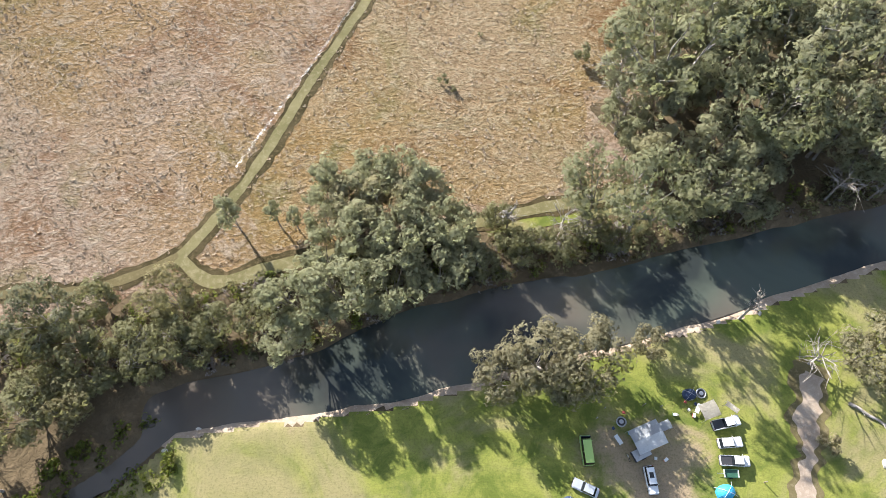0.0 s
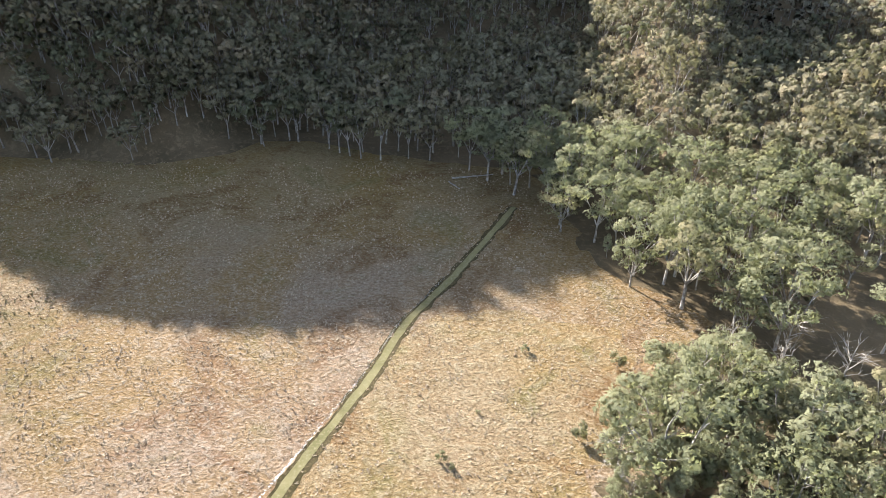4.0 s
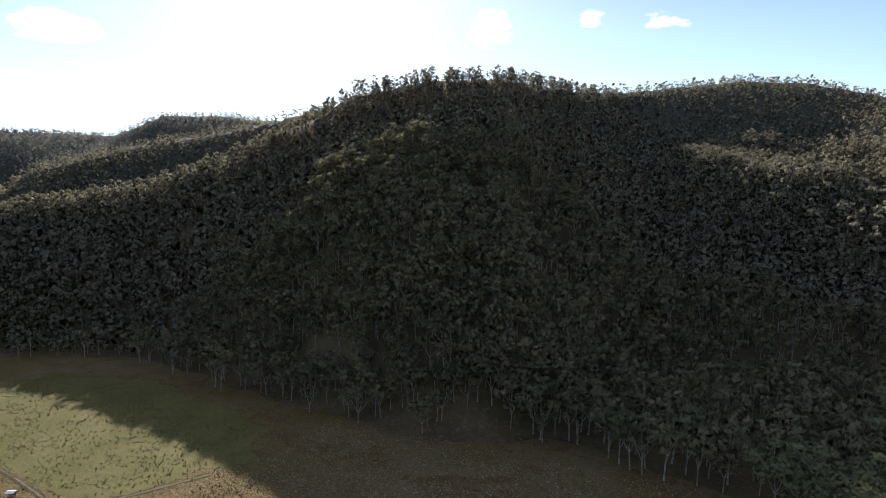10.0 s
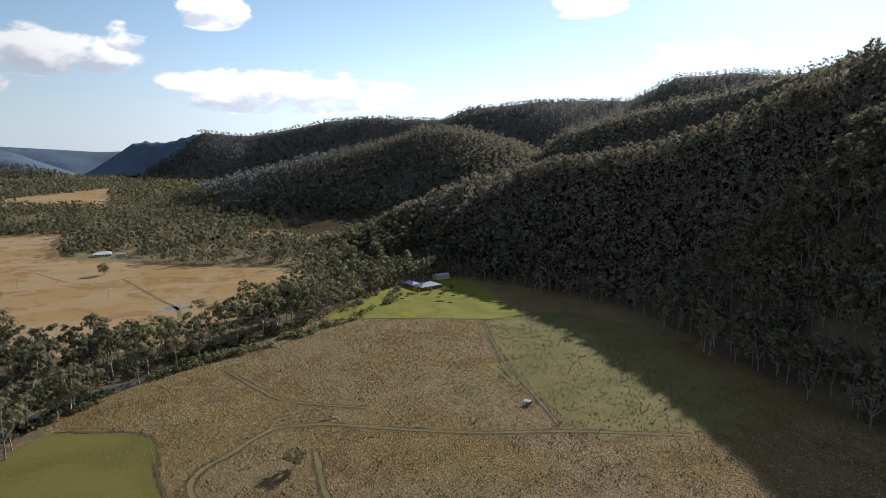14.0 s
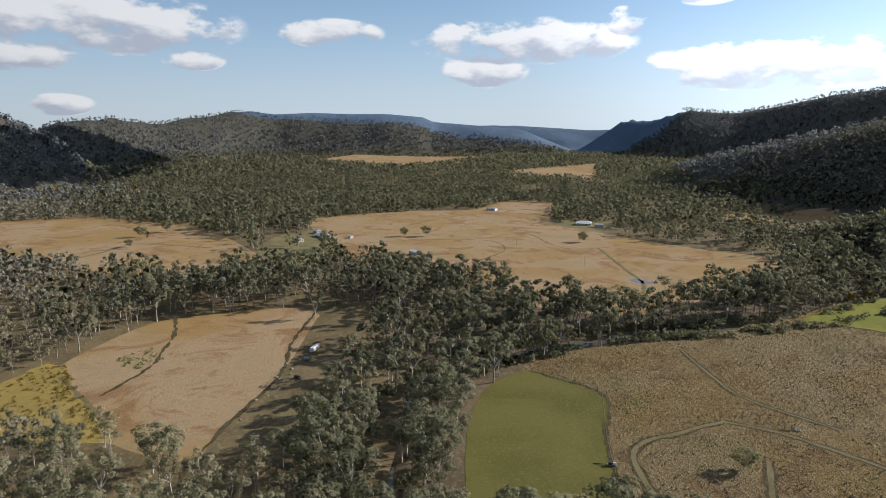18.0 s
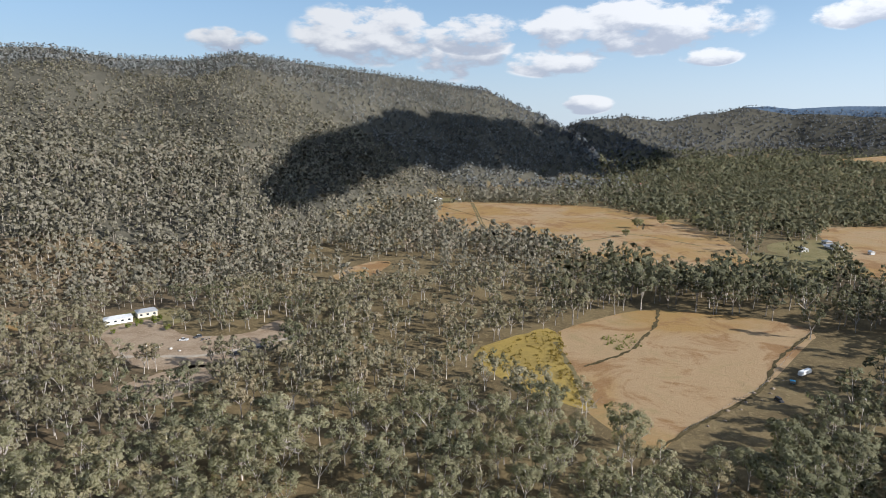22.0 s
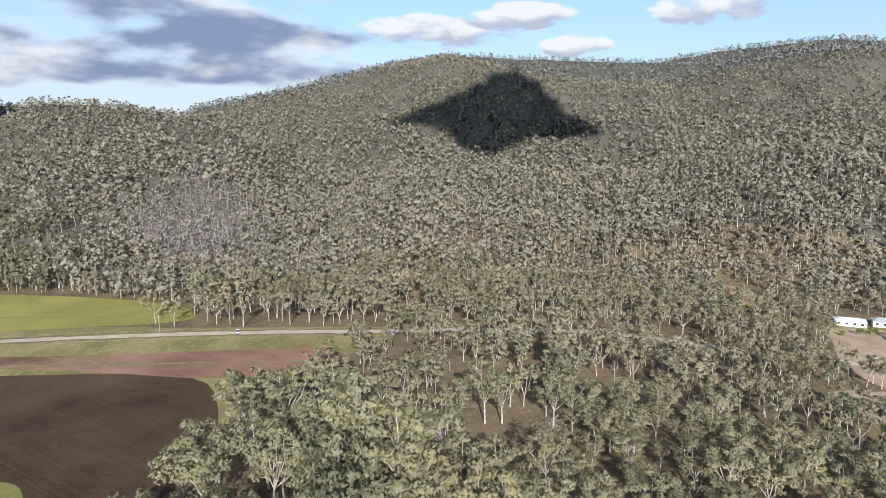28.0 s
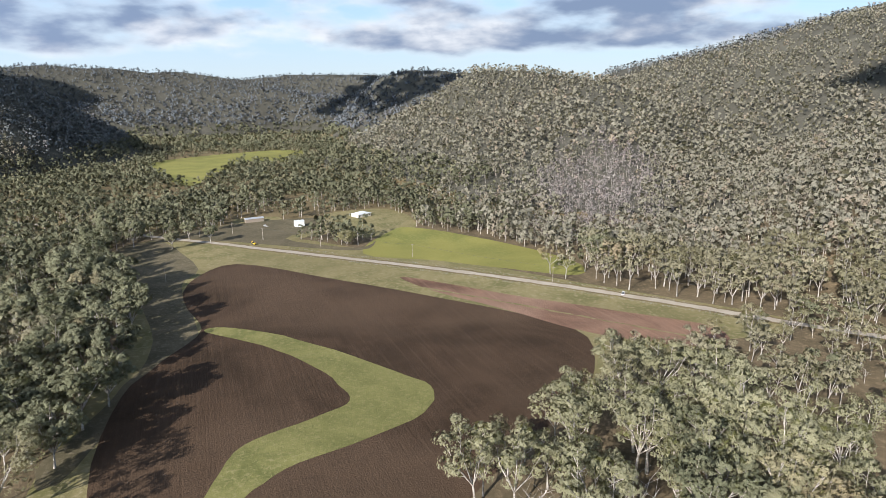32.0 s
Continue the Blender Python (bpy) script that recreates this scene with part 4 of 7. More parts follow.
            if i < own - 1 and (twigs > 1 or i % 2 == 0):
                wood.append(tube([root, (root + c) / 2 + [0, 0, -0.01 * high], c] if twigs > 1 else [root, c], [girth * 0.3, girth * 0.2, girth * 0.06] if twigs > 1 else [girth * 0.32, girth * 0.1], 3))
    foliage = leaves(rng, np.array(centres), np.array(spreads), count, size, corners, slim) if count else None
    return merge(wood), foliage


def dead_gum(seed, high, wide, sides=4, limbs=15, twigs=3):
    """A leafless grey tree with forked limbs."""
    rng = np.random.default_rng(seed)
    wood = [tube([(0, 0, -0.3), (0.2, 0.1, high * 0.4), (0.1, 0.4, high * 0.75)], [0.3, 0.22, 0.12], sides)]
    for k in range(limbs):
        a, t = k * 2.4, rng.uniform(0.3, 0.75)
        root = np.array([0.15, 0.15, high * t])
        tip = root + np.array([math.cos(a) * wide * rng.uniform(0.5, 1), math.sin(a) * wide * rng.uniform(0.5, 1), high * rng.uniform(0.08, 0.3)])
        mid = (root + tip) / 2 + rng.normal(size=3) * 0.4
        wood.append(tube([root, mid, tip], [0.13, 0.09, 0.02], 3))
        for _ in range(twigs):
            wood.append(tube([mid, (mid + tip) / 2 + rng.normal(size=3) * 0.5, tip + rng.normal(size=3) * wide * 0.35], [0.07, 0.05, 0.015], 3))
    return merge(wood)


def tree_thing(name, wood, foliage, leaf_mat, label, category="tree"):
    root = new(name)
    for part_name, arrays, mat in (("trunk", wood, M_BARK), ("crown", foliage, leaf_mat)):
        if arrays is None:
            continue
        ob = new(part_name, array_mesh(part_name, arrays[0], arrays[1], mat, np.zeros(len(arrays[0])), arrays[2] if len(arrays) > 2 else None))
        ob.parent = root
    return tagged(root, label, category)


def place(x, y, turn=0.0, scale=1.0, sink=0.15):
    z = float(ground_height(np.array([x]), np.array([y]))[0])
    return Matrix.Translation((x, y, z - sink)) @ Matrix.Rotation(turn, 4, "Z") @ Matrix.Diagonal((scale, scale, scale, 1))


# trees that stand by themselves or line the river: x, y, height, crown radius
BANK_TREES = [(-43, 60, 14, 3.2), (-35, 61, 10, 2.6), (-31, 60, 9, 2.4), (-23, 68, 15, 3.4), (-17, 65, 13, 4), (-9, 67, 16, 5), (-15, 53, 17, 6), (-7, 53, 17, 6),
              (-20, 43, 18, 6), (-11, 43, 17, 6), (-28, 41, 17, 5), (-28, 36, 14, 4), (-2, 47, 14, 5), (3, 51, 12, 4), (-24, 51, 13, 4.5), (-4, 59, 14, 5), (-20, 62, 15, 5), (-13, 60, 16, 5),
              (-6, 62, 15, 5), (-14, 68, 14, 5), (-24, 64, 12, 4), (1, 56, 14, 5), (-24, 58, 12, 4), (-18, 57, 15, 5)]
BANK_SHRUBS = [(-76, 35, 9, 4), (-69, 36, 10, 5), (-67, 43, 8, 4), (-52, 43, 11, 5), (-58, 35, 9, 5), (-51, 35, 9, 5), (-44, 38, 8, 4), (-47, 33, 7, 4), (-55, 31, 8, 4),
               (-65, 29, 10, 5), (-73, 26, 10, 5), (-74, 21, 12, 5), (-68, 23, 10, 4), (-38, 39, 8, 3.5), (12, 55, 7, 3), (18, 56, 6, 3), (27, 58, 9, 4),
               (23, 54, 7, 3), (33, 55, 7, 3), (39, 59, 6, 3), (10, 61, 8, 2.5), (7, 50, 8, 3), (14, 52, 6, 3)]
WOOD_TREES = [(44, 72, 16, 5.5), (56, 75, 18, 6), (50, 63, 14, 5.5), (47, 61, 11, 5), (59, 66, 16, 6), (37, 83, 14, 4.5), (45, 86, 16, 6), (51, 88, 18, 6), (59, 88, 20, 7),
              (70, 86, 20, 7), (80, 89, 20, 7), (68, 75, 18, 7), (79, 76, 18, 7), (83, 70, 15, 6), (45, 101, 16, 6), (56, 100, 18, 6), (65, 100, 20, 7),
              (76, 101, 20, 7), (85, 101, 20, 7), (60, 61, 10, 5), (55, 183, 9, 2.6), (38, 94, 14, 5), (47, 110, 15, 5), (55, 119, 16, 5), (38, 76, 11, 4.5)]
CAMP_TREES = [(16, 31, 14, 7), (24, 31, 13, 6), (9, 27, 10, 5), (20, 27, 10, 5), (37, 34, 7, 4), (74, 31, 14, 7)]
FIELD_TREES = [(-231, 29, 9, 5.5), (-427, -42, 11, 5), (-424, -97, 10, 4.5), (-669, -261, 12, 7), (-661, -285, 11, 8), (-685, -88, 12, 5), (-270, 50, 2, 1.5),
               (-562, -570, 13, 7), (-602, -568, 16, 8), (-632, -542, 16, 8), (-506, -531, 9, 5), (511, -113, 14, 8)]

LANE_TREES = [(325, 48, 30, 7), (351, 37, 27, 7), (423, 71, 37, 7), (407, 46, 28, 7), (296, 62, 30, 7), (526, 73, 30, 7), (436, 44, 26, 7), (249, 47, 27, 7), (224, 52, 24, 7), (610, 73, 30, 7), (370, 86, 32, 7), (290, 49, 27, 7), (577, 52, 27, 7), (345, 67, 31, 7), (266, 40, 24, 7), (310, 40, 26, 7), (378, 40, 27, 7), (395, 62, 28, 7), (460, 62, 26, 7),
              (235, 62, 24, 7), (262, 58, 24, 7), (280, 72, 26, 7), (312, 58, 26, 7), (336, 52, 24, 7), (364, 62, 28, 7), (412, 60, 27, 7), (446, 56, 26, 7), (476, 70, 28, 7), (500, 76, 26, 7),
              (546, 78, 26, 7), (568, -8, 17, 6), (588, 9, 18, 6), (600, 22, 17, 6), (556, 22, 16, 6), (625, -12, 18, 6), (645, -20, 19, 6)]
RNG = np.random.default_rng(11)
KINDS = {
    "gum": [gum(s, 18, 5.8, 46, 2500, 0.78, bare=0.26, flat=0.85, corners=3, puffy=1.02, slim=0.65) for s in range(6)],
    "tall": [gum(20 + s, 15, 2.3, 22, 1300, 0.5, bare=0.16, flat=1.15, puffy=1.6) for s in range(3)],
    "oak": [gum(40 + s, 10, 4.3, 46, 2600, 0.56, bare=0.1, flat=0.9, corners=3, puffy=1.1, slim=0.65) for s in range(4)],
}
HEIGHTS = {"gum": 18, "tall": 15, "oak": 10}
MASTERS = {}


def stand(kind, x, y, high, leaf_mat, label, group="", name="gum_tree"):
    """Plants one tree of a kind as a thing; the first of each look is the master of the others."""
    pick = int(RNG.integers(len(KINDS[kind])))
    key = (kind, pick, leaf_mat.name, label)
    m = place(x, y, RNG.uniform(0, 6.28), high / HEIGHTS[kind] * RNG.uniform(0.94, 1.06))
    if key not in MASTERS:
        root = tree_thing(name, *KINDS[kind][pick], leaf_mat, label)
        root.matrix_basis = m
        MASTERS[key] = root
    else:
        root = copy_thing(MASTERS[key], Matrix.Identity(4))
        root.matrix_basis = m
    return tagged(root, group=group)


for x, y, h, r in BANK_TREES:
    stand("tall" if r < 3.5 else "gum", x, y, h, M_BANK, "grey-green gum tree on the river bank", "trees along the river")
for x, y, h, r in BANK_SHRUBS:
    stand("oak", x, y, h * (1.05 if x < -40 else 0.9), M_OAK, "bushy dark river oak on the bank", "trees along the river", "river_oak")
for x, y, h, r in WOOD_TREES:
    stand("tall" if r < 3.5 else "gum", x, y, h, M_BANK, "tall grey-green gum at the edge of the wood", "gums at the wood's edge")
for x, y, h, r in LANE_TREES:
    stand("gum", x, y, h, M_RIVER, "tall spreading gum beside the shaded lane", "gums along the lane")
for x, y, h, r in CAMP_TREES:
    stand("oak", x, y, h, M_OLIVE, "spreading olive tree beside the camp lawn", "trees in the camp", "camp_tree")
for x, y, h, r in FIELD_TREES:
    stand("oak", x, y, h, M_OAK, "dark bushy tree alone in the pasture", "lone field trees", "field_tree")


def woods():
    """Where the forest's trees stand: x, y and height, thinned where the plan is open."""
    out = []
    for low, high, gap in ((60, 260, 10.5), (260, 480, 10.0), (480, 800, 8.2), (800, 1250, 8.8), (1250, 1750, 10.6), (1750, 3300, 17.5)):
        n_side = int(2 * high / gap)
        i, j = np.meshgrid(np.arange(n_side), np.arange(n_side), indexing="ij")
        x = (i.ravel() + RNG.uniform(0.05, 0.95, i.size)) * gap - high
        y = (j.ravel() + RNG.uniform(0.05, 0.95, i.size)) * gap - high
        r = np.hypot(x, y)
        b = np.degrees(np.arctan2(-x, y)) % 360
        keep = (r >= low) & (r < high) & ~((b > 290) & (b < 318) & (r > 150)) & ~((b > 95) & (b < 300) & (r < 140)) & ~((b > 35) & (b < 62) & (r < 125)) & ~((b >= 62) & (b < 96) & (r < 78))
        x, y, r, b = x[keep], y[keep], r[keep], b[keep]
        keep = np.ones(x.shape, bool)
        for poly in OPEN:
            inner = from_edge(poly, x, y) + (0 if poly is not PASTURE else np.where(y > 190, 26 * (value_noise(x, y, 22, 5) - 0.75), 0))
            keep &= inner < -2.5 if low < 700 else ~inside(poly, x, y)
        for line, w, mat in TRACKS:
            keep &= off_line(line, x, y)[0] > w
        keep &= off_line(ROAD, x, y)[0] > 7
        if low < 700:
            keep &= (from_edge(RIVER, x, y) < 0.5) & (off_line(RIVER_UP, x, y)[0] > 6) & (off_line(CREEK, x, y)[0] > 3)
        x, y, r, b = x[keep], y[keep], r[keep], b[keep]
        keep = value_noise(x, y, 45, 77) + RNG.uniform(-0.35, 0.35, x.size) > 0.12
        # open woodland round the paddocks
        thin = (b > 112) & (b < 205) & (r < 620)
        big = ~((b > 112) & (b < 205)) & (r < 480)
        keep &= ~big | (RNG.uniform(0, 1, x.size) < np.where((b > 200) & (b < 250) & (r < 330), 0.52, 0.8))
        plain_floor = (land(x, y) < 12) & (r > 620) & ((b > 70) & (b < 165) | (b > 246) & (b < 290))
        keep &= ~plain_floor | (value_noise(x, y, 38, 53) * 0.8 + value_noise(x, y, 150, 54) * 0.5 + RNG.uniform(-0.3, 0.3, x.size) > 0.52)
        face = (r > 240) & (r < 1000) & ((b < 62) | (b > 322))
        keep |= face & (RNG.uniform(0, 1, x.size) > 0.04)
        keep &= ~thin | (value_noise(x, y, 60, 31) * 0.7 + RNG.uniform(0, 0.6, x.size) > np.where(b > 165, 0.15, np.where(r > 330, 0.52, 0.40)))
        keep |= (r < 480) & (b > 85) & (b < 180) & (np.minimum(off_line(RIVER_UP, x, y)[0], off_line(CREEK, x, y)[0]) < 36)
        # only slopes that look to the valley, and crests
        z = land(x, y)
        top = np.full(x.shape, -9.0)
        for f in np.linspace(0.12, 0.97, 14):
            top = np.maximum(top, (land(x * f, y * f) - HOVER) / (r * f))
        keep &= (z + 28 - HOVER) / r > top
        if low in (260, 480):  # the steep dark face carries a closed canopy
            steep = ~keep | (b > 80) & (b < (340 if low == 480 else 359)) | (z < 3)
            more = np.flatnonzero(~steep)
            extra = RNG.normal(size=(2, more.size)) * 3.6
            ex, ey = x[more] + extra[0], y[more] + extra[1]
            if low == 260:
                foot = more[(b[more] > 18) & (b[more] < 58)]
                ex, ey = np.append(ex, x[foot] + RNG.normal(size=foot.size) * 6), np.append(ey, y[foot] + RNG.normal(size=foot.size) * 6)
            x, y, r = np.append(x[keep], ex), np.append(y[keep], ey), np.append(r[keep], np.hypot(ex, ey))
            out.append((x, y, land(x, y), r))
            continue
        out.append((x[keep], y[keep], z[keep], r[keep]))
    return out


FOREST = woods()


def forest_mesh(name, x, y, z, scale, templates, mats, label):
    """Many trees joined into one mesh for the wood and one for the leaves."""
    pick, turn = RNG.integers(0, len(templates), x.size), RNG.uniform(0, 6.28, x.size)
    tone = RNG.uniform(0, 1, x.size)
    for index, (part_name, mat) in enumerate((("trunks", M_BARK), ("crowns", mats))):
        if index == 0 and (templates is REMOTE or templates is DISTANT):
            continue
        vs, fs, ts, ps, at = [], [], [], [], 0
        for k, t in enumerate(templates):
            if t[index] is None:
                continue
            v, f = t[index][:2]
            who = np.flatnonzero(pick == k)
            if not who.size:
                continue
            c, s = np.cos(turn[who])[:, None], np.sin(turn[who])[:, None]
            sc = scale[who][:, None]
            wide = sc * RNG.uniform(0.85, 1.2, (who.size, 1))
            vv = np.stack([(v[:, 0] * c - v[:, 1] * s) * wide + x[who][:, None], (v[:, 0] * s + v[:, 1] * c) * wide + y[who][:, None],
                           v[:, 2] * sc + z[who][:, None] - 0.2], -1)
            vs.append(vv.reshape(-1, 3))
            fs.append((f[None] + (np.arange(who.size) * len(v))[:, None, None]).reshape(-1, f.shape[1]) + at)
            ts.append(np.repeat(tone[who], len(v)))
            if index:
                p = t[1][2]
                ps.append(np.stack([p[:, 0] * c - p[:, 1] * s, p[:, 0] * s + p[:, 1] * c, np.broadcast_to(p[:, 2], (who.size, len(p)))], -1).reshape(-1, 3))
            at += vv.shape[0] * vv.shape[1]
        if vs:
            ob = new(f"{name}_{part_name}", array_mesh(f"{name}_{part_name}", np.concatenate(vs), np.concatenate(fs), mat, np.concatenate(ts),
                                                         np.concatenate(ps) if ps else None))
            tagged(ob, label + (", trunks and limbs" if index == 0 else ", leafy crowns"), "forest", kind="stuff")


NEAR = [gum(60 + s, 26, 8.2, 30, 1600, 0.9, sides=4, bare=0.32, flat=0.7, corners=3, puffy=1.05, slim=0.6) for s in range(11)] + [(dead_gum(70, 18, 6), None)]
WOOD = [gum(80 + s, 25, 7.4, 18, 270, 1.6, sides=3, bare=0.32, flat=0.72, twigs=1, corners=3, puffy=1.1, slim=0.65) for s in range(10)] + [(dead_gum(71, 16, 5, 3, 7, 1), None)]
MID = [gum(90 + s, 19, 5.0, 8, 48, 2.0, sides=3, bare=0.26, flat=0.85, twigs=0, corners=3, limbs=2) for s in range(9)] + [(dead_gum(72, 14, 4, 3, 5, 0), None)]
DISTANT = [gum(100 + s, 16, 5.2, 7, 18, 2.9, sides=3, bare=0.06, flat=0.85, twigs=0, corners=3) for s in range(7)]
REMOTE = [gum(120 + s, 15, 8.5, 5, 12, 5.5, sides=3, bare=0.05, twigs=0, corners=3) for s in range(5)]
for (x, y, z, r), templates, mat, name, label in zip(FOREST, (NEAR, WOOD, MID, DISTANT, DISTANT, REMOTE), (M_GUM, M_VALLEY, M_HILL, M_HILL, M_HAZEHILL, M_FAR),
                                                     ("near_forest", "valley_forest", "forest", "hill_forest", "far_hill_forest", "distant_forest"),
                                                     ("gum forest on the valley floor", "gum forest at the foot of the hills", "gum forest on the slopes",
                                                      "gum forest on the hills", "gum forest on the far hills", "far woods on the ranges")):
    b = np.degrees(np.arctan2(-x, y)) % 360
    grey = (np.hypot((b - 235.0) / 6.0, (r - 690) / 160) + RNG.uniform(-0.3, 0.3, x.size) < 0.85)
    if grey.any():
        forest_mesh("bare_thicket", x[grey], y[grey], z[grey], RNG.uniform(0.6, 0.9, int(grey.sum())), templates, M_GREYTWIG, "leafless grey-pink thicket in the forest")
        x, y, z = x[~grey], y[~grey], z[~grey]
    b, r = np.degrees(np.arctan2(-x, y)) % 360, np.hypot(x, y)
    b, near = b + RNG.normal(size=b.size) * 3.5, r + RNG.normal(size=b.size) * 40
    flat = (z < 30) & (near > 350) & ((b > 60) & (b < 140) | (b > 246) & (b < 290))
    if flat.any():
        forest_mesh("river_flat_forest", x[flat], y[flat], z[flat], RNG.uniform(0.55, 1.2, int(flat.sum())), templates, M_FLAT, "dark green forest on the river flats")
        x, y, z = x[~flat], y[~flat], z[~flat]
    b, r = np.degrees(np.arctan2(-x, y)) % 360, np.hypot(x, y)
    small = ramped(b, 100, 116) * (1 - ramped(b, 196, 214)) * (1 - ramped(r, 470, 600))
    wet = (np.minimum(off_line(RIVER_UP, x, y)[0], off_line(CREEK, x, y)[0]) < 34) & (r < 480)
    grown_to = RNG.uniform(0.62, 1.15, x.size) * (1 - 0.35 * ramped(z, 50, 200)) * (1 - np.where(wet, 0.2, 0.3) * small)
    grown_to *= 1 + (0.15 - 0.42 * ramped(r, 235, 280)) * ramped(b, 205, 216) * (1 - ramped(b, 244, 252)) * (1 - ramped(r, 350, 400))
    if wet.any():
        forest_mesh("river_forest", x[wet], y[wet], z[wet], grown_to[wet], templates, M_RIVER, "dark river trees along the upper reach")
        x, y, z, grown_to = x[~wet], y[~wet], z[~wet], grown_to[~wet]
    # gums on the backlit side take the brightened leaf colour
    if name == "near_forest":
        side = np.degrees(np.arctan2(-x, y)) % 360 > 290
        forest_mesh("spur_forest", x[side], y[side], z[side], grown_to[side], templates, M_SPUR, "gums at the foot of the spur, back light in their leaf colour")
        x, y, z, grown_to = x[~side], y[~side], z[~side], grown_to[~side]
    if name in ("near_forest", "valley_forest"):
        odd = value_noise(x, y, 26, 91) + RNG.uniform(-0.35, 0.35, x.size)
        for which, leaf, text in ((odd > 0.86, M_OLIVE, "brownish gums among the forest trees"), (odd < 0.12, M_RIVER, "darker gums among the forest trees")):
            forest_mesh("mixed_forest", x[which], y[which], z[which], grown_to[which], templates, leaf, text)
        same = (odd >= 0.12) & (odd <= 0.86)
        x, y, z, grown_to = x[same], y[same], z[same], grown_to[same]
    forest_mesh(name, x, y, z, grown_to, templates, mat, label)

# ---- tools for built things ----


def plain(name, color, rough=0.6, metal=0.0, wear=0.25, scale=3.0):
    """Painted or raw surface with grime at two scales."""
    m, n = material(name)
    p = n.add("TexCoord").outputs["Object"]
    grime = n.math("ADD", n.math("MULTIPLY", n.noise(p, scale, 5, 0.65), 0.6), n.math("MULTIPLY", n.noise(p, scale * 9, 3, 0.6), 0.4))
    c = n.mix(n.math("MULTIPLY", n.ramp(grime, 0.45, 0.7), wear), color, tuple(v * 0.55 for v in color))
    finish(n, c, rough, grime, 0.15, 0.02, Metallic=metal)
    return m


def corrugated(name, color, rough=0.45, metal=0.3):
    """Ribbed sheet roofing."""
    m, n = material(name)
    p = n.add("TexCoord").outputs["Object"]
    ribs = n.add("TexWave", Scale=6.0)
    n.put(ribs.inputs["Vector"], p)
    stain = n.noise(p, 0.6, 5, 0.7)
    c = n.mix(n.math("MULTIPLY", n.ramp(stain, 0.45, 0.7), 0.35), color, tuple(v * 0.6 for v in color))
    finish(n, c, rough, ribs.outputs["Fac"], 0.4, 0.04, Metallic=metal)
    return m


P_WHITE = plain("white_paint", (0.72, 0.72, 0.70), 0.5)
P_CREAM = plain("cream_board", (0.55, 0.50, 0.42), 0.7)
P_CARWHITE = plain("white_car_paint", (0.78, 0.78, 0.78), 0.25, 0.0, 0.12)
P_SILVER = plain("silver_car_paint", (0.58, 0.60, 0.63), 0.3, 0.4, 0.12)
P_LIME = plain("lime_green_paint", (0.40, 0.56, 0.16), 0.35, 0.0, 0.15)
P_GLASS = plain("dark_car_glass", (0.015, 0.018, 0.022), 0.08, 0.0, 0.1)
P_RUBBER = plain("tyre_rubber", (0.025, 0.025, 0.025), 0.9)
P_STEEL = plain("grey_steel", (0.42, 0.43, 0.44), 0.4, 0.8)
P_DARK = plain("dark_vinyl", (0.04, 0.04, 0.045), 0.6)
P_CANVAS = plain("grey_canvas", (0.52, 0.53, 0.55), 0.85, 0, 0.4)
P_PALE = plain("pale_silver_canvas", (0.74, 0.75, 0.76), 0.7, 0, 0.4)
P_BEIGE = plain("beige_canvas", (0.50, 0.46, 0.39), 0.85, 0, 0.3)
P_BLUE = plain("bright_blue_nylon", (0.05, 0.38, 0.62), 0.6)
P_NAVY = plain("dark_blue_nylon", (0.03, 0.05, 0.11), 0.7)
P_ORANGE = plain("orange_plastic", (0.75, 0.18, 0.03), 0.5)
P_RED = plain("faded_red_cloth", (0.42, 0.08, 0.07), 0.8)
P_GREENBOX = plain("dark_green_metal", (0.035, 0.11, 0.07), 0.5)
P_YELLOW = plain("yellow_machine_paint", (0.65, 0.42, 0.04), 0.45)
P_WOOD = plain("weathered_timber", (0.27, 0.22, 0.17), 0.9, 0, 0.5)
P_POLE = plain("grey_pole_timber", (0.36, 0.31, 0.26), 0.9, 0, 0.5)
P_BRICK = plain("dark_brick_wall", (0.20, 0.13, 0.10), 0.9)
P_RUBBLE = plain("earthy_rubble", (0.27, 0.215, 0.16), 0.95, 0, 0.5)
P_STONE = plain("pale_stone", (0.50, 0.47, 0.42), 0.9, 0, 0.5)
P_WINDOW = plain("dark_window_glass", (0.02, 0.025, 0.03), 0.1)
R_BLUE = corrugated("blue_grey_roof_sheet", (0.22, 0.28, 0.38))
R_WHITE = corrugated("white_roof_sheet", (0.70, 0.70, 0.69))
R_GREY = corrugated("grey_roof_sheet", (0.40, 0.41, 0.42))
R_RED = corrugated("red_roof_sheet", (0.42, 0.10, 0.07))


def part(name, bm, mat, parent, label=""):
    """Links a bmesh as one mesh under a thing or a part."""
    me = bpy.data.meshes.new(name)
    bm.to_mesh(me)
    bm.free()
    me.materials.append(mat)
    ob = new(name, me)
    ob.parent = parent
    if label:
        ob["label"] = label
    return ob


def box(x, y, z, w, d, h, bevel=0.0, taper=1.0, taper_y=None, bm=None):
    """A box on (x, y, z) with its base there; taper narrows the top."""
    own = bmesh.new()
    made = bmesh.ops.create_cube(own, size=1.0)["verts"]
    for v in made:
        top = v.co.z > 0
        v.co = Vector((v.co.x * w * (taper if top else 1), v.co.y * d * ((taper if taper_y is None else taper_y) if top else 1), (v.co.z + 0.5) * h))
    if bevel:
        bmesh.ops.bevel(own, geom=own.edges[:], offset=bevel, segments=2, affect="EDGES")
    for v in own.verts:
        v.co += Vector((x, y, z))
    if bm is None:
        return own
    return joined(bm, own)


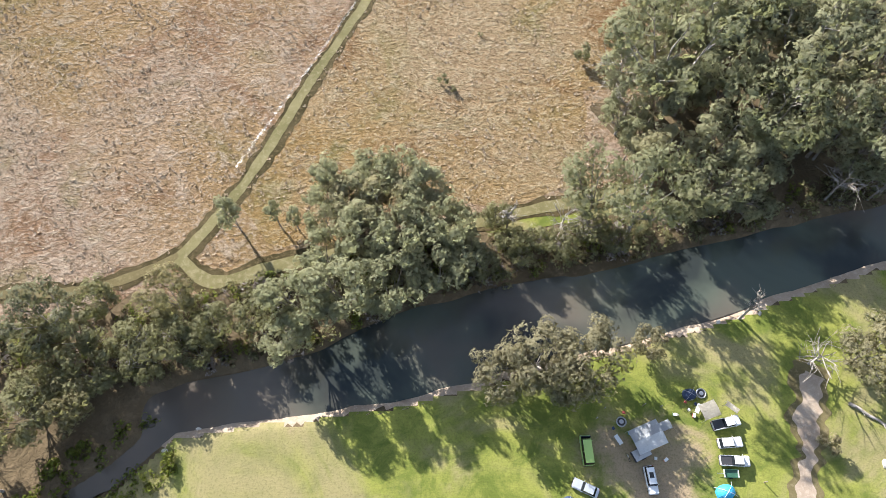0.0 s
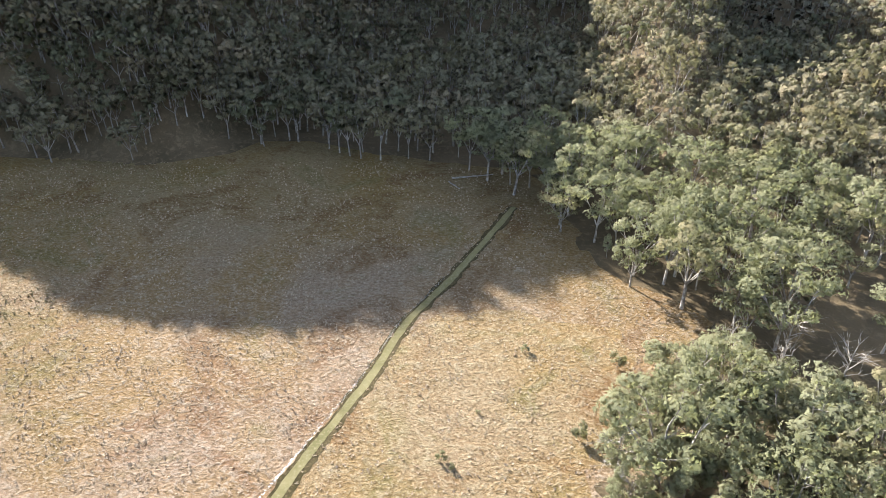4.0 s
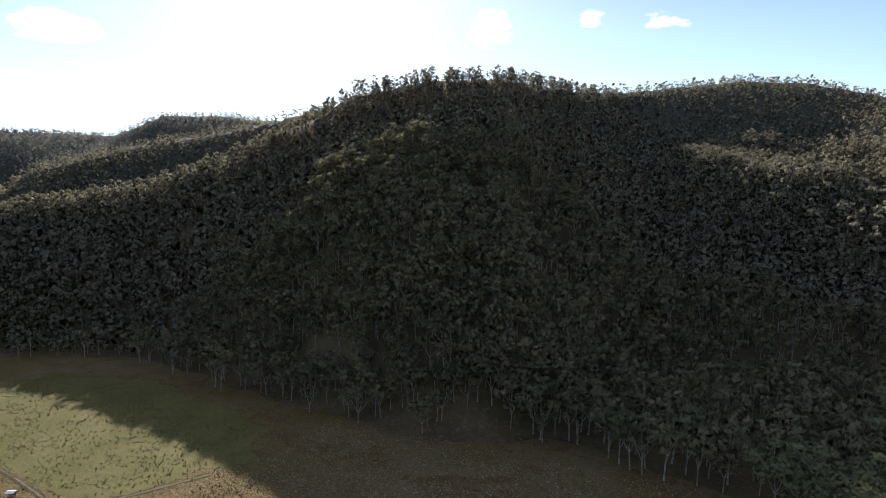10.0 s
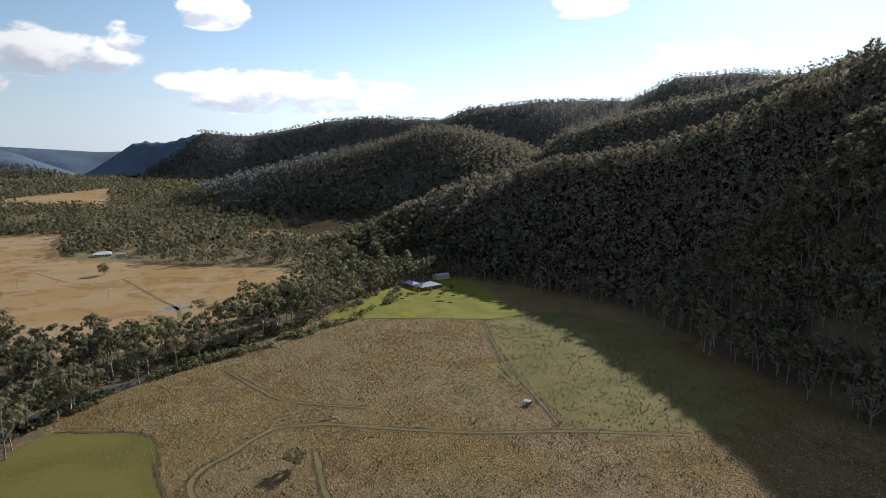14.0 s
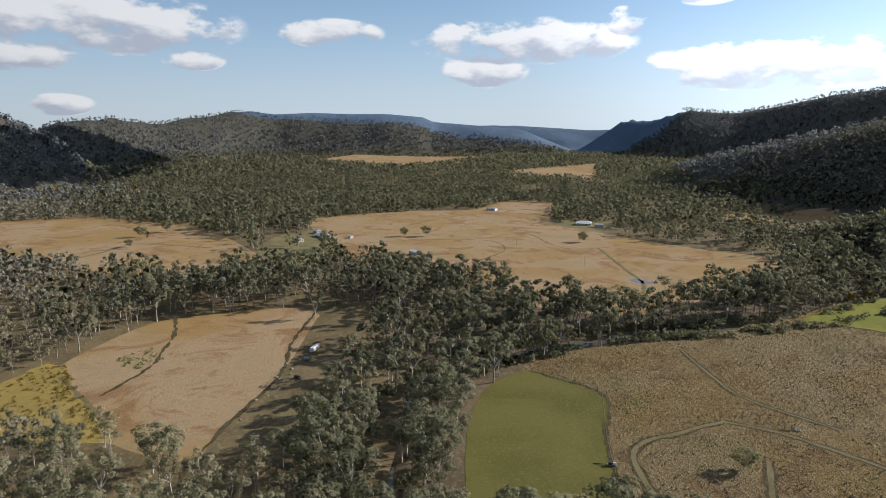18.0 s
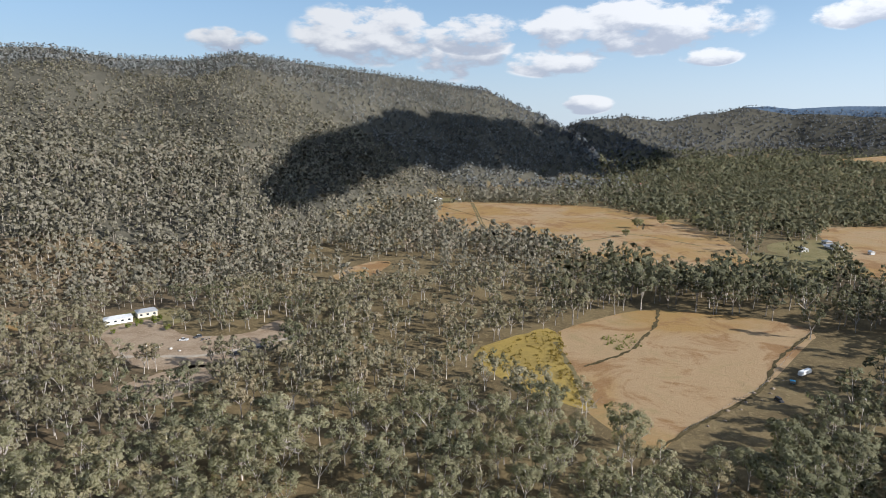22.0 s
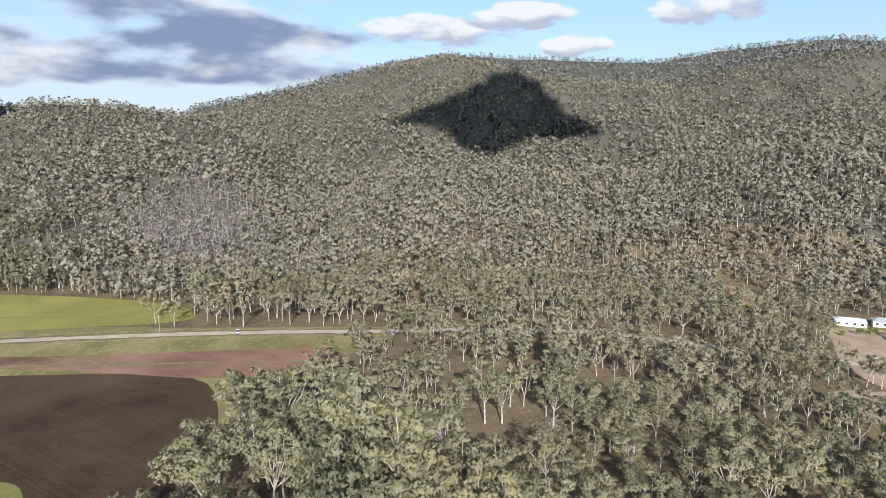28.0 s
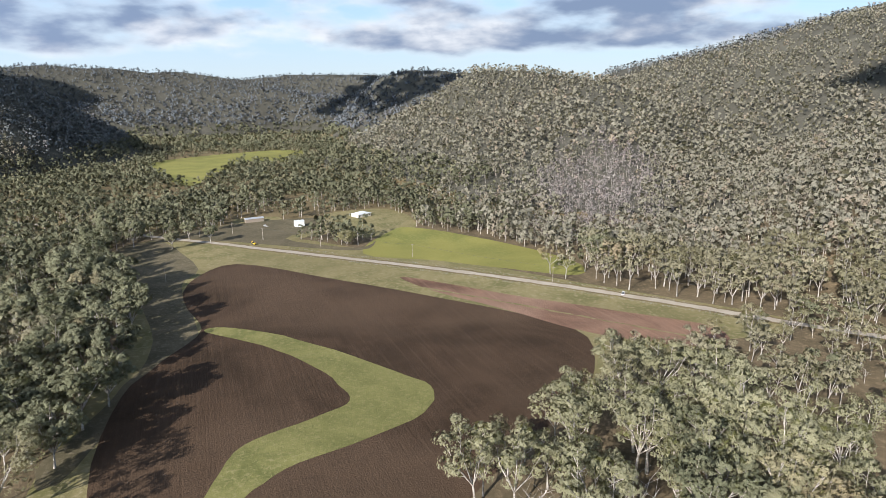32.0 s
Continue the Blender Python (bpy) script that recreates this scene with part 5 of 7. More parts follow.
def joined(bm, other):
    me = bpy.data.meshes.new("piece")
    other.to_mesh(me)
    other.free()
    bm.from_mesh(me)
    bpy.data.meshes.remove(me)
    return bm


def rod(a, b, r, r2=None, sides=8, bm=None):
    """A round bar from a to b."""
    own = bmesh.new()
    a, b = Vector(a), Vector(b)
    m = Matrix.Translation((a + b) / 2) @ (b - a).to_track_quat("Z", "Y").to_matrix().to_4x4()
    bmesh.ops.create_cone(own, cap_ends=True, segments=sides, radius1=r, radius2=r if r2 is None else r2, depth=(b - a).length, matrix=m)
    return own if bm is None else joined(bm, own)


def solid(points, faces):
    bm = bmesh.new()
    vs = [bm.verts.new(p) for p in points]
    for f in faces:
        bm.faces.new([vs[i] for i in f])
    bmesh.ops.recalc_face_normals(bm, faces=bm.faces[:])
    return bm


def hip_roof(w, d, z, rise, ridge, over=0.5, thick=0.15):
    """A roof with a ridge along x; ridge is its length (0: a pyramid, w + 2 over: gables)."""
    a, b, r = w / 2 + over, d / 2 + over, ridge / 2
    pts = [(-a, -b, z), (a, -b, z), (a, b, z), (-a, b, z), (-a, -b, z + thick), (a, -b, z + thick), (a, b, z + thick), (-a, b, z + thick),
           (-r, 0, z + thick + rise), (r, 0, z + thick + rise)]
    return solid(pts, [(0, 3, 2, 1), (0, 1, 5, 4), (1, 2, 6, 5), (2, 3, 7, 6), (3, 0, 4, 7), (4, 5, 9, 8), (6, 7, 8, 9), (5, 6, 9), (7, 4, 8)])


def at(thing, x, y, turn=0.0, z=None):
    h = float(ground_height(np.array([x]), np.array([y]))[0]) if z is None else z
    thing.matrix_basis = Matrix.Translation((x, y, h)) @ Matrix.Rotation(radians(turn), 4, "Z")
    return thing


def window(parent, x, y, z, w, h, turn=0):
    """A window with frame and pane, facing -y before the turn."""
    m = Matrix.Translation((x, y, z)) @ Matrix.Rotation(radians(turn), 4, "Z")
    fr = box(0, 0, -h / 2 - 0.06, w + 0.16, 0.08, h + 0.12)
    fr.transform(m)
    frame_ob = part("window", fr, P_WHITE, parent)
    pane = box(0, -0.03, -h / 2, w, 0.06, h)
    pane.transform(m)
    part("pane", pane, P_WINDOW, frame_ob)
    return frame_ob


def house(name, label, x, y, turn, w, d, h, roof_mat, wall_mat, rise=1.8, ridge=None, veranda=False, chimney=False, category="house"):
    root = new(name)
    part("wall", box(0, 0, -0.3, w, d, h + 0.3), wall_mat, root)
    roof = part("roof", hip_roof(w, d, h, rise, w * 0.5 if ridge is None else ridge), roof_mat, root)
    if chimney:
        part("chimney", box(w * 0.15, 0.4, h + rise * 0.5, 0.7, 0.7, rise * 0.9), P_BRICK, roof)
    count = max(1, int(w / 3.5))
    for k in range(count):
        px = -w / 2 + (k + 0.5) * w / count
        window(root, px, -d / 2 - 0.02, h * 0.58, 1.5, 1.2)
        window(root, px, d / 2 + 0.02, h * 0.58, 1.5, 1.2, 180)
    part("door", box(w * 0.22, -d / 2 - 0.03, 0, 0.95, 0.08, 2.05), P_DARK, root)
    if veranda:
        part("veranda_roof", solid([(-w / 2 - 0.5, -d / 2 - 2.8, h - 0.55), (w / 2 + 0.5, -d / 2 - 2.8, h - 0.55), (w / 2 + 0.5, -d / 2 - 0.3, h + 0.05),
                                    (-w / 2 - 0.5, -d / 2 - 0.3, h + 0.05), (-w / 2 - 0.5, -d / 2 - 2.8, h - 0.45), (w / 2 + 0.5, -d / 2 - 2.8, h - 0.45),
                                    (w / 2 + 0.5, -d / 2 - 0.3, h + 0.15), (-w / 2 - 0.5, -d / 2 - 0.3, h + 0.15)],
                                   [(0, 3, 2, 1), (4, 5, 6, 7), (0, 1, 5, 4), (1, 2, 6, 5), (2, 3, 7, 6), (3, 0, 4, 7)]), roof_mat, root)
        for k in range(5):
            part("veranda_post", rod((-w / 2 + k * w / 4, -d / 2 - 2.7, -0.2), (-w / 2 + k * w / 4, -d / 2 - 2.7, h - 0.5), 0.07), P_WHITE, root)
    return at(tagged(root, label, category), x, y, turn)


def shed(name, label, x, y, turn, w, d, h, roof_mat, wall_mat, bays=2, rise=1.0, category="shed"):
    root = new(name)
    part("wall", box(0, 0, -0.3, w, d, h + 0.3), wall_mat, root)
    part("roof", hip_roof(w, d, h, rise, w + 0.6, 0.3), roof_mat, root)
    for k in range(bays):
        part("roller_door", box(-w / 2 + (k + 0.5) * w / bays, -d / 2 - 0.02, 0, w / bays * 0.72, 0.08, h * 0.8), P_STEEL, root)
    return at(tagged(root, label, category), x, y, turn)


def wheel(parent, x, y, r=0.34, w=0.22):
    tyre = part("wheel", rod((x, y - w / 2, r), (x, y + w / 2, r), r, sides=14), P_RUBBER, parent)
    side = 1 if y > 0 else -1
    part("rim", rod((x, y + side * w * 0.4, r), (x, y + side * (w / 2 + 0.015), r), r * 0.6, sides=10), P_STEEL, tyre)


def car(name, label, x, y, turn, paint, style="sedan", long=4.6, wide=1.82, category="car"):
    """A parked vehicle, its nose along +x."""
    root = new(name)
    half, high = long / 2, {"sedan": 1.42, "hatch": 1.45, "suv": 1.72, "ute": 1.75, "van": 2.25}[style]
    waist = high * (0.58 if style != "van" else 0.5)
    body = box(0, 0, 0.28, long, wide, waist - 0.28, 0.14, 0.97, 0.94)
    cab = {"sedan": (-0.12 * long, 0.56 * long, 0.66), "hatch": (-0.14 * long, 0.62 * long, 0.72), "suv": (-0.13 * long, 0.70 * long, 0.82),
           "ute": (0.08 * long, 0.42 * long, 0.72), "van": (-0.06 * long, 0.84 * long, 0.90)}[style]
    part("body", body, paint, root)
    glass = part("cabin", box(cab[0], 0, waist - 0.03, cab[1], wide * 0.9, high - waist - 0.05, 0.06, cab[2], 0.82), P_GLASS, root, "dark tinted glasshouse")
    top = cab[1] * cab[2]
    part("roof", box(cab[0], 0, high - 0.10, top * 0.99, wide * 0.9 * 0.83, 0.09, 0.03), paint, root)
    for sy in (-1, 1):
        part("pillar", box(cab[0], sy * wide * 0.405, waist - 0.02, 0.09, 0.05, high - waist - 0.06), paint, glass)
        for sx in (-0.31, 0.31):
            wheel(root, sx * long, sy * (wide / 2 - 0.13), 0.33 if style in ("sedan", "hatch") else 0.38)
        part("headlight", box(half - 0.06, sy * wide * 0.36, waist * 0.68, 0.08, 0.34, 0.14, 0.02), P_STEEL, root, "clear headlight")
        part("tail_light", box(-half + 0.06, sy * wide * 0.38, waist * 0.70, 0.08, 0.22, 0.18, 0.02), P_RED, root, "red tail light")
        part("mirror", box(cab[0] + cab[1] * 0.42, sy * (wide / 2 + 0.06), waist, 0.12, 0.18, 0.14, 0.03), paint, root)
    part("bumper", box(half - 0.02, 0, 0.32, 0.14, wide * 0.92, 0.24, 0.05), P_DARK, root)
    part("bumper", box(-half + 0.02, 0, 0.32, 0.14, wide * 0.92, 0.24, 0.05), P_DARK, root)
    if style == "ute":
        part("tray", box(-0.30 * long, 0, waist - 0.02, 0.36 * long, wide * 0.86, 0.06, 0.02), P_DARK, root, "black tray liner")
        for sy in (-1, 1):
            part("tray_side", box(-0.30 * long, sy * wide * 0.45, waist - 0.05, 0.38 * long, 0.07, 0.24, 0.02), paint, root)
    if style == "suv":
        part("sunroof", box(cab[0] - 0.1, 0, high - 0.02, 0.95, 0.75, 0.02), P_GLASS, root)
        for sy in (-1, 1):
            part("roof_rail", rod((cab[0] - 0.9, sy * 0.58, high + 0.03), (cab[0] + 0.9, sy * 0.58, high + 0.03), 0.025), P_STEEL, root)
    if style == "van":
        part("windscreen", box(half - 0.42, 0, waist + 0.05, 0.5, wide * 0.84, high - waist - 0.35, 0.04, 0.35, 0.95), P_GLASS, root)
        part("roof_hatch", box(-0.6, 0, high - 0.01, 0.6, 0.6, 0.06, 0.02), paint, root)
    return at(tagged(root, label, category, "parked vehicles"), x, y, turn)


def canopy(name, label, x, y, turn, w, d, h, mats, sag=0.18):
    """A camp awning: cloth panels over corner poles with guy ropes."""
    root = new(name)
    for k, mat in enumerate(mats):
        bm = bmesh.new()
        n_x, n_y = 6, 5
        grid = [[bm.verts.new((-w / 2 + w * i / n_x, -d / 2 + d * (k + j / n_y) / len(mats),
                               h + 0.25 * math.sin(math.pi * (k + j / n_y) / len(mats)) - sag * math.sin(math.pi * i / n_x) * math.sin(math.pi * j / n_y)))
                 for j in range(n_y + 1)] for i in range(n_x + 1)]
        for i in range(n_x):
            for j in range(n_y):
                bm.faces.new((grid[i][j], grid[i + 1][j], grid[i + 1][j + 1], grid[i][j + 1]))
        bmesh.ops.solidify(bm, geom=bm.faces[:], thickness=0.02)
        part("cloth_panel", bm, mat, root)
    for sx in (-1, 1):
        for sy in (-1, 1):
            part("pole", rod((sx * w / 2, sy * d / 2, -0.1), (sx * w / 2, sy * d / 2, h + 0.02), 0.03), P_STEEL, root)
            part("guy_rope", rod((sx * w / 2, sy * d / 2, h), (sx * (w / 2 + 1.1), sy * (d / 2 + 1.1), 0.0), 0.012, sides=4), P_DARK, root)
    return at(tagged(root, label, "awning"), x, y, turn)


def tent(name, label, x, y, turn, w, d, h, mat, trim):
    """A dome tent with crossed poles and a fly."""
    root = new(name)
    bm = bmesh.new()
    bmesh.ops.create_uvsphere(bm, u_segments=16, v_segments=8, radius=1.0)
    for v in bm.verts:
        v.co = Vector((v.co.x * w / 2 * (1 + 0.12 * abs(v.co.y)), v.co.y * d / 2, max(v.co.z, -0.02) * h))
    part("tent_body", bm, mat, root)
    for s in (-1, 1):
        arc = [(math.cos(t) * w * 0.5, s * math.cos(t) * d * 0.5, math.sin(t) * h * 1.02) for t in np.linspace(0, math.pi, 9)]
        v, q = tube(arc, [0.03] * 9, 5)
        me = array_mesh("tent_pole", v, q, trim)
        ob = new("tent_pole", me)
        ob.parent = root
    part("doorway", box(0, -d * 0.47, 0, w * 0.3, 0.1, h * 0.6, 0.02, 0.6), trim, root)
    return at(tagged(root, label, "tent"), x, y, turn)


def ring_table(name, label, x, y):
    """A round steel fire ring with a rim and ash bed."""
    root = new(name)
    for k in range(12):
        a, b = k * math.pi / 6, (k + 1) * math.pi / 6
        part("ring_plate", rod((math.cos(a) * 0.85, math.sin(a) * 0.85, 0.2), (math.cos(b) * 0.85, math.sin(b) * 0.85, 0.2), 0.12, sides=6), P_STEEL, root)
    part("ash_bed", rod((0, 0, 0), (0, 0, 0.1), 0.72, sides=14), P_DARK, root)
    part("grill", rod((0, 0, 0.3), (0, 0, 0.33), 0.4, sides=12), P_STEEL, root)
    return at(tagged(root, label, "fire ring"), x, y)


def folding_chair(x, y, turn, mat):
    root = new("camp_chair")
    part("seat", box(0, 0, 0.4, 0.5, 0.5, 0.04, 0.01), mat, root)
    part("backrest", box(0, 0.24, 0.42, 0.5, 0.05, 0.5, 0.01), mat, root)
    for sx in (-1, 1):
        for sy in (-1, 1):
            part("leg", rod((sx * 0.22, sy * 0.22, 0), (sx * 0.24, sy * 0.2, 0.42), 0.015, sides=5), P_STEEL, root)
    return at(tagged(root, "small folding camp chair with a cloth seat", "chair", "camp chairs"), x, y, turn)


def esky(x, y, turn, mat, label):
    root = new("camp_box")
    part("body", box(0, 0, 0, 0.75, 0.45, 0.38, 0.03), mat, root)
    part("lid", box(0, 0, 0.39, 0.79, 0.49, 0.08, 0.02), P_WHITE, root)
    return at(tagged(root, label, "box"), x, y, turn)


def post(x, y, h=1.25, r=0.09, name="post", label="weathered timber post standing in the camp lawn", mat=None):
    root = new(name)
    part("shaft", rod((0, 0, -0.3), (0, 0, h), r, r * 0.85), mat or P_WOOD, root)
    part("cap", rod((0, 0, h), (0, 0, h + 0.06), r * 1.15, r * 0.7), P_STEEL, root)
    return at(tagged(root, label, "post"), x, y)


# ---- camp on the river bank ----
car("camper_van", "lime green camper van with a dark windscreen on the lawn", 24, 15.6, 93, P_LIME, "van", 5.2, 2.0, "van")
car("sedan", "silver-white sedan parked on worn grass", 23.2, 9.4, 155, P_SILVER, "sedan", 4.7)
car("estate_car", "white estate car with a dark sunroof beside the awning", 34.6, 10.6, -85, P_CARWHITE, "suv", 4.8)
car("utility", "white utility with a black tray by the beige awning", 49.3, 20.2, 12, P_CARWHITE, "ute", 5.2, 1.85, "ute")
car("hatchback", "white hatchback parked on the camp lawn", 49.4, 16.8, 4, P_CARWHITE, "hatch", 4.4)
car("utility", "white utility with a dark load in its tray", 49.6, 13.7, -2, P_CARWHITE, "ute", 5.2, 1.85, "ute")


def box_trailer(x, y, turn):
    root = new("box_trailer")
    part("floor", box(0, 0, 0.5, 2.4, 1.3, 0.08), P_GREENBOX, root)
    for sy in (-1, 1):
        part("side_panel", box(0, sy * 0.65, 0.5, 2.4, 0.05, 0.42), P_GREENBOX, root)
        wheel(root, 0, sy * 0.78, 0.3, 0.18)
    for sx in (-1, 1):
        part("end_panel", box(sx * 1.2, 0, 0.5, 0.05, 1.3, 0.42), P_WHITE, root)
    part("drawbar", rod((1.2, 0, 0.5), (2.3, 0, 0.42), 0.04), P_STEEL, root)
    return at(tagged(root, "dark green box trailer with white ends", "trailer"), x, y, turn)


box_trailer(48.6, 11.6, 178)
canopy("awning", "grey and silver camp awning on poles over a trailer", 34.6, 17.6, 22, 5.6, 4.4, 2.3, (P_PALE, P_CANVAS))
canopy("side_awning", "small grey side awning joined to the camp", 38.0, 19.6, 22, 2.0, 1.6, 2.0, (P_CANVAS,))
canopy("beige_awning", "beige cloth awning behind the utility", 46.2, 22.2, 20, 3.2, 2.8, 2.2, (P_BEIGE,))
canopy("tan_shade", "narrow tan shade cloth propped beside the utility", 50.6, 22.8, -40, 2.4, 1.0, 1.6, (P_BEIGE,))
tent("dark_tent", "low dark blue dome tent near the river", 43.8, 25.4, 10, 2.6, 2.2, 1.3, P_NAVY, P_STEEL)
tent("blue_tent", "bright blue dome tent on the lawn", 47.2, 8.6, 15, 3.4, 2.6, 1.6, P_BLUE, P_WHITE)
tent("blue_tent", "bright blue dome tent on the lawn", 20.0, 7.0, 25, 2.6, 2.2, 1.3, P_NAVY, P_STEEL)


def camper_trailer(x, y, turn):
    root = new("camper_trailer")
    part("body", box(0, 0, 0.5, 3.2, 1.9, 0.8, 0.06), P_DARK, root)
    part("lid", box(0, 0, 1.3, 3.1, 1.85, 0.12, 0.04), P_STEEL, root)
    for sy in (-1, 1):
        wheel(root, 0, sy * 0.95, 0.36, 0.22)
        part("mudguard", box(0, sy * 0.98, 0.78, 0.9, 0.26, 0.06, 0.02), P_DARK, root)
    part("drawbar", rod((1.6, 0, 0.5), (2.8, 0, 0.45), 0.06), P_STEEL, root)
    return at(tagged(root, "dark folding camper trailer under the awning", "trailer"), x, y, turn)


camper_trailer(33.4, 15.0, 25)
ring_table("fire_ring", "round steel fire ring with an ash bed", 30.8, 20.6)
ring_table("fire_ring", "round steel fire ring with an ash bed", 46.0, 25.6)
for x, y, t, m in ((29.2, 19.4, 30, P_NAVY), (31.4, 22.2, 170, P_RED), (42.8, 24.0, 60, P_RED), (44.6, 23.6, 20, P_NAVY), (43.2, 22.6, 120, P_CANVAS), (36.0, 14.2, 80, P_WHITE)):
    folding_chair(x, y, t, m)
esky(37.8, 14.0, 40, P_ORANGE, "orange plastic camp box on the grass")
esky(32.2, 18.6, 10, P_BLUE, "blue cool box with a white lid")
esky(44.0, 21.6, 70, P_RED, "red cool box with a white lid")
esky(40.6, 21.8, 0, P_GREENBOX, "green storage box with a white lid")


def trestle(x, y, turn):
    root = new("camp_table")
    part("tabletop", box(0, 0, 0.72, 1.8, 0.75, 0.04, 0.01), P_WHITE, root)
    for sx in (-1, 1):
        for sy in (-1, 1):
            part("leg", rod((sx * 0.8, sy * 0.3, 0), (sx * 0.7, sy * 0.3, 0.72), 0.02, sides=6), P_STEEL, root)
    return at(tagged(root, "white folding camp table by the awning", "table"), x, y, turn)


trestle(29.8, 17.4, 120)
trestle(44.8, 22.8, 60)


def bicycle(x, y, turn):
    root = new("bicycle")
    for sx in (-0.52, 0.52):
        ring = [(sx + 0.33 * math.cos(a), 0, 0.34 + 0.33 * math.sin(a)) for a in np.linspace(0, 2 * math.pi, 13)]
        v, q = tube(ring, [0.025] * 13, 4)
        ob = new("wheel", array_mesh("wheel", v, q, P_RUBBER))
        ob.parent = root
    bm = rod((-0.52, 0, 0.34), (-0.15, 0, 0.75), 0.02)
    rod((-0.15, 0, 0.75), (0.4, 0, 0.78), 0.02, bm=bm)
    rod((0.52, 0, 0.34), (0.4, 0, 0.95), 0.02, bm=bm)
    rod((-0.05, 0, 0.3), (0.4, 0, 0.78), 0.02, bm=bm)
    part("frame", bm, P_WHITE, root)
    part("handlebar", rod((0.4, -0.28, 0.97), (0.4, 0.28, 0.97), 0.018), P_DARK, root)
    part("saddle", box(-0.18, 0, 0.82, 0.26, 0.14, 0.06, 0.02), P_DARK, root)
    return at(tagged(root, "white-framed bicycle standing by the camp", "bicycle"), x, y, turn)


bicycle(31.2, 14.4, 110)
for x, y, h in ((38.2, 23.2, 1.5), (35.0, 23.4, 2.2), (41.0, 21.6, 1.0), (26.4, 21.2, 1.2), (54.2, 10.2, 1.4), (28.0, 23.0, 1.2)):
    post(x, y, h)


def log_pile(x, y, turn, long, r, label):
    root = new("fallen_log")
    rng = np.random.default_rng(abs(int(x * 7 + y)))
    path = [(t * long - long / 2, rng.normal() * 0.15, r * (1 - 0.3 * t)) for t in np.linspace(0, 1, 6)]
    v, q = tube(path, [r * (1 - 0.45 * t) for t in np.linspace(0, 1, 6)], 8)
    ob = new("bole", array_mesh("bole", v, q, M_BARK))
    ob.parent = root
    for k in range(3):
        s = rng.uniform(-0.3, 0.45) * long
        part("branch_stub", rod((s, 0, r), (s + 0.6, rng.choice((-1, 1)) * 0.9, r + 0.5), r * 0.3, r * 0.1, 6), M_BARK, root)
    return at(tagged(root, label, "log"), x, y, turn)


# made-up log in place of a trunk's cast shadow and bikes
log_pile(76, 21, -38, 9, 0.35, "log standing in for a trunk's shadow and bikes by the camp tree")
log_pile(12, 246, 12, 18, 0.4, "pale fallen trunk at the field's edge")
log_pile(4, 238, -55, 8, 0.3, "pale fallen branch at the field's edge")


def boulder(x, y, s, label="pale lichen-covered boulder in the grass", mat=None):
    rng = np.random.default_rng(abs(int(x * 13)))
    bm = bmesh.new()
    bmesh.ops.create_icosphere(bm, subdivisions=2, radius=1.0)
    for v in bm.verts:
        k = 1 + 0.25 * (noise.noise(v.co * 1.7 + Vector((x, y, 0))))
        v.co = Vector((v.co.x * s * k, v.co.y * s * 0.7 * k, v.co.z * s * 0.5 * k + s * 0.15))
    ob = part("boulder", bm, mat or P_STONE, None)
    return at(tagged(ob, label, "rock", "boulders"), x, y, rng.uniform(0, 180))


for x, y, s in ((76, 13, 0.9), (-50, 20.5, 0.7), (-53, 18.5, 0.6), (-48, 23, 0.8), (-46, 20, 0.5), (-51, 16, 0.6), (60, 41, 0.5), (52, 39.5, 0.6)):
    boulder(x, y, s)


def bare_tree(name, label, x, y, high, wide, seed):
    root = new(name)
    v, q = dead_gum(seed, high, wide)
    ob = new("trunk", array_mesh("trunk", v, q, M_BARK, np.zeros(len(v))))
    ob.parent = root
    return at(tagged(root, label, "tree", "bare trees"), x, y, seed * 40)


for k, (x, y, h, w) in enumerate(((67, 31, 7, 4.5), (56, 40, 13, 1.6), (79, 66, 13, 5), (58, 63, 9, 4), (-73, 24, 9, 4.5), (-57, 33, 8, 4), (88, 66, 12, 5), (27, 57, 8, 3), (12, 60, 8, 2.2),
                                  (84, 120, 16, 4), (92, 132, 17, 5), (74, 128, 16, 4), (99, 118, 18, 5))):
    bare_tree("bare_tree", "leafless pale grey tree with forked limbs", x, y, h, w, 200 + k)


# ---- homestead on the lawn ----
house("homestead", "sprawling homestead with a blue-grey hipped roof", -512, 182, -72, 22, 13, 2.9, R_BLUE, P_BRICK, 2.6, 8, True, True)
house("homestead_wing", "hipped wing of the homestead under blue-grey sheeting", -524, 172, 18, 14, 9, 2.8, R_BLUE, P_BRICK, 2.2, 5)
shed("garage_shed", "pale steel shed with dark bays behind the homestead", -546, 208, -78, 14, 8, 4.2, R_GREY, P_CREAM, 3)


def shrub(name, label, x, y, high, mat, group=""):
    """A rounded garden shrub of fine sprays with short stems."""
    return stand_shrub(name, label, x, y, high, mat, group)


SHRUBS = [gum(300 + s, 3.0, 1.4, 14, 300, 0.42, sides=4, bare=0.08, flat=0.9, puffy=1.5) for s in range(3)]


def stand_shrub(name, label, x, y, high, mat, group):
    wood, foliage = SHRUBS[int(RNG.integers(3))]
    root = new(name)
    for part_name, arrays, m in (("stem", wood, M_BARK), ("foliage", foliage, mat)):
        ob = new(part_name, array_mesh(part_name, arrays[0], arrays[1], m, np.zeros(len(arrays[0])), arrays[2] if len(arrays) > 2 else None))
        ob.parent = root
    root.matrix_basis = place(x, y, RNG.uniform(0, 6), high / 3.0, 0.05)
    return tagged(root, label, "shrub", group)


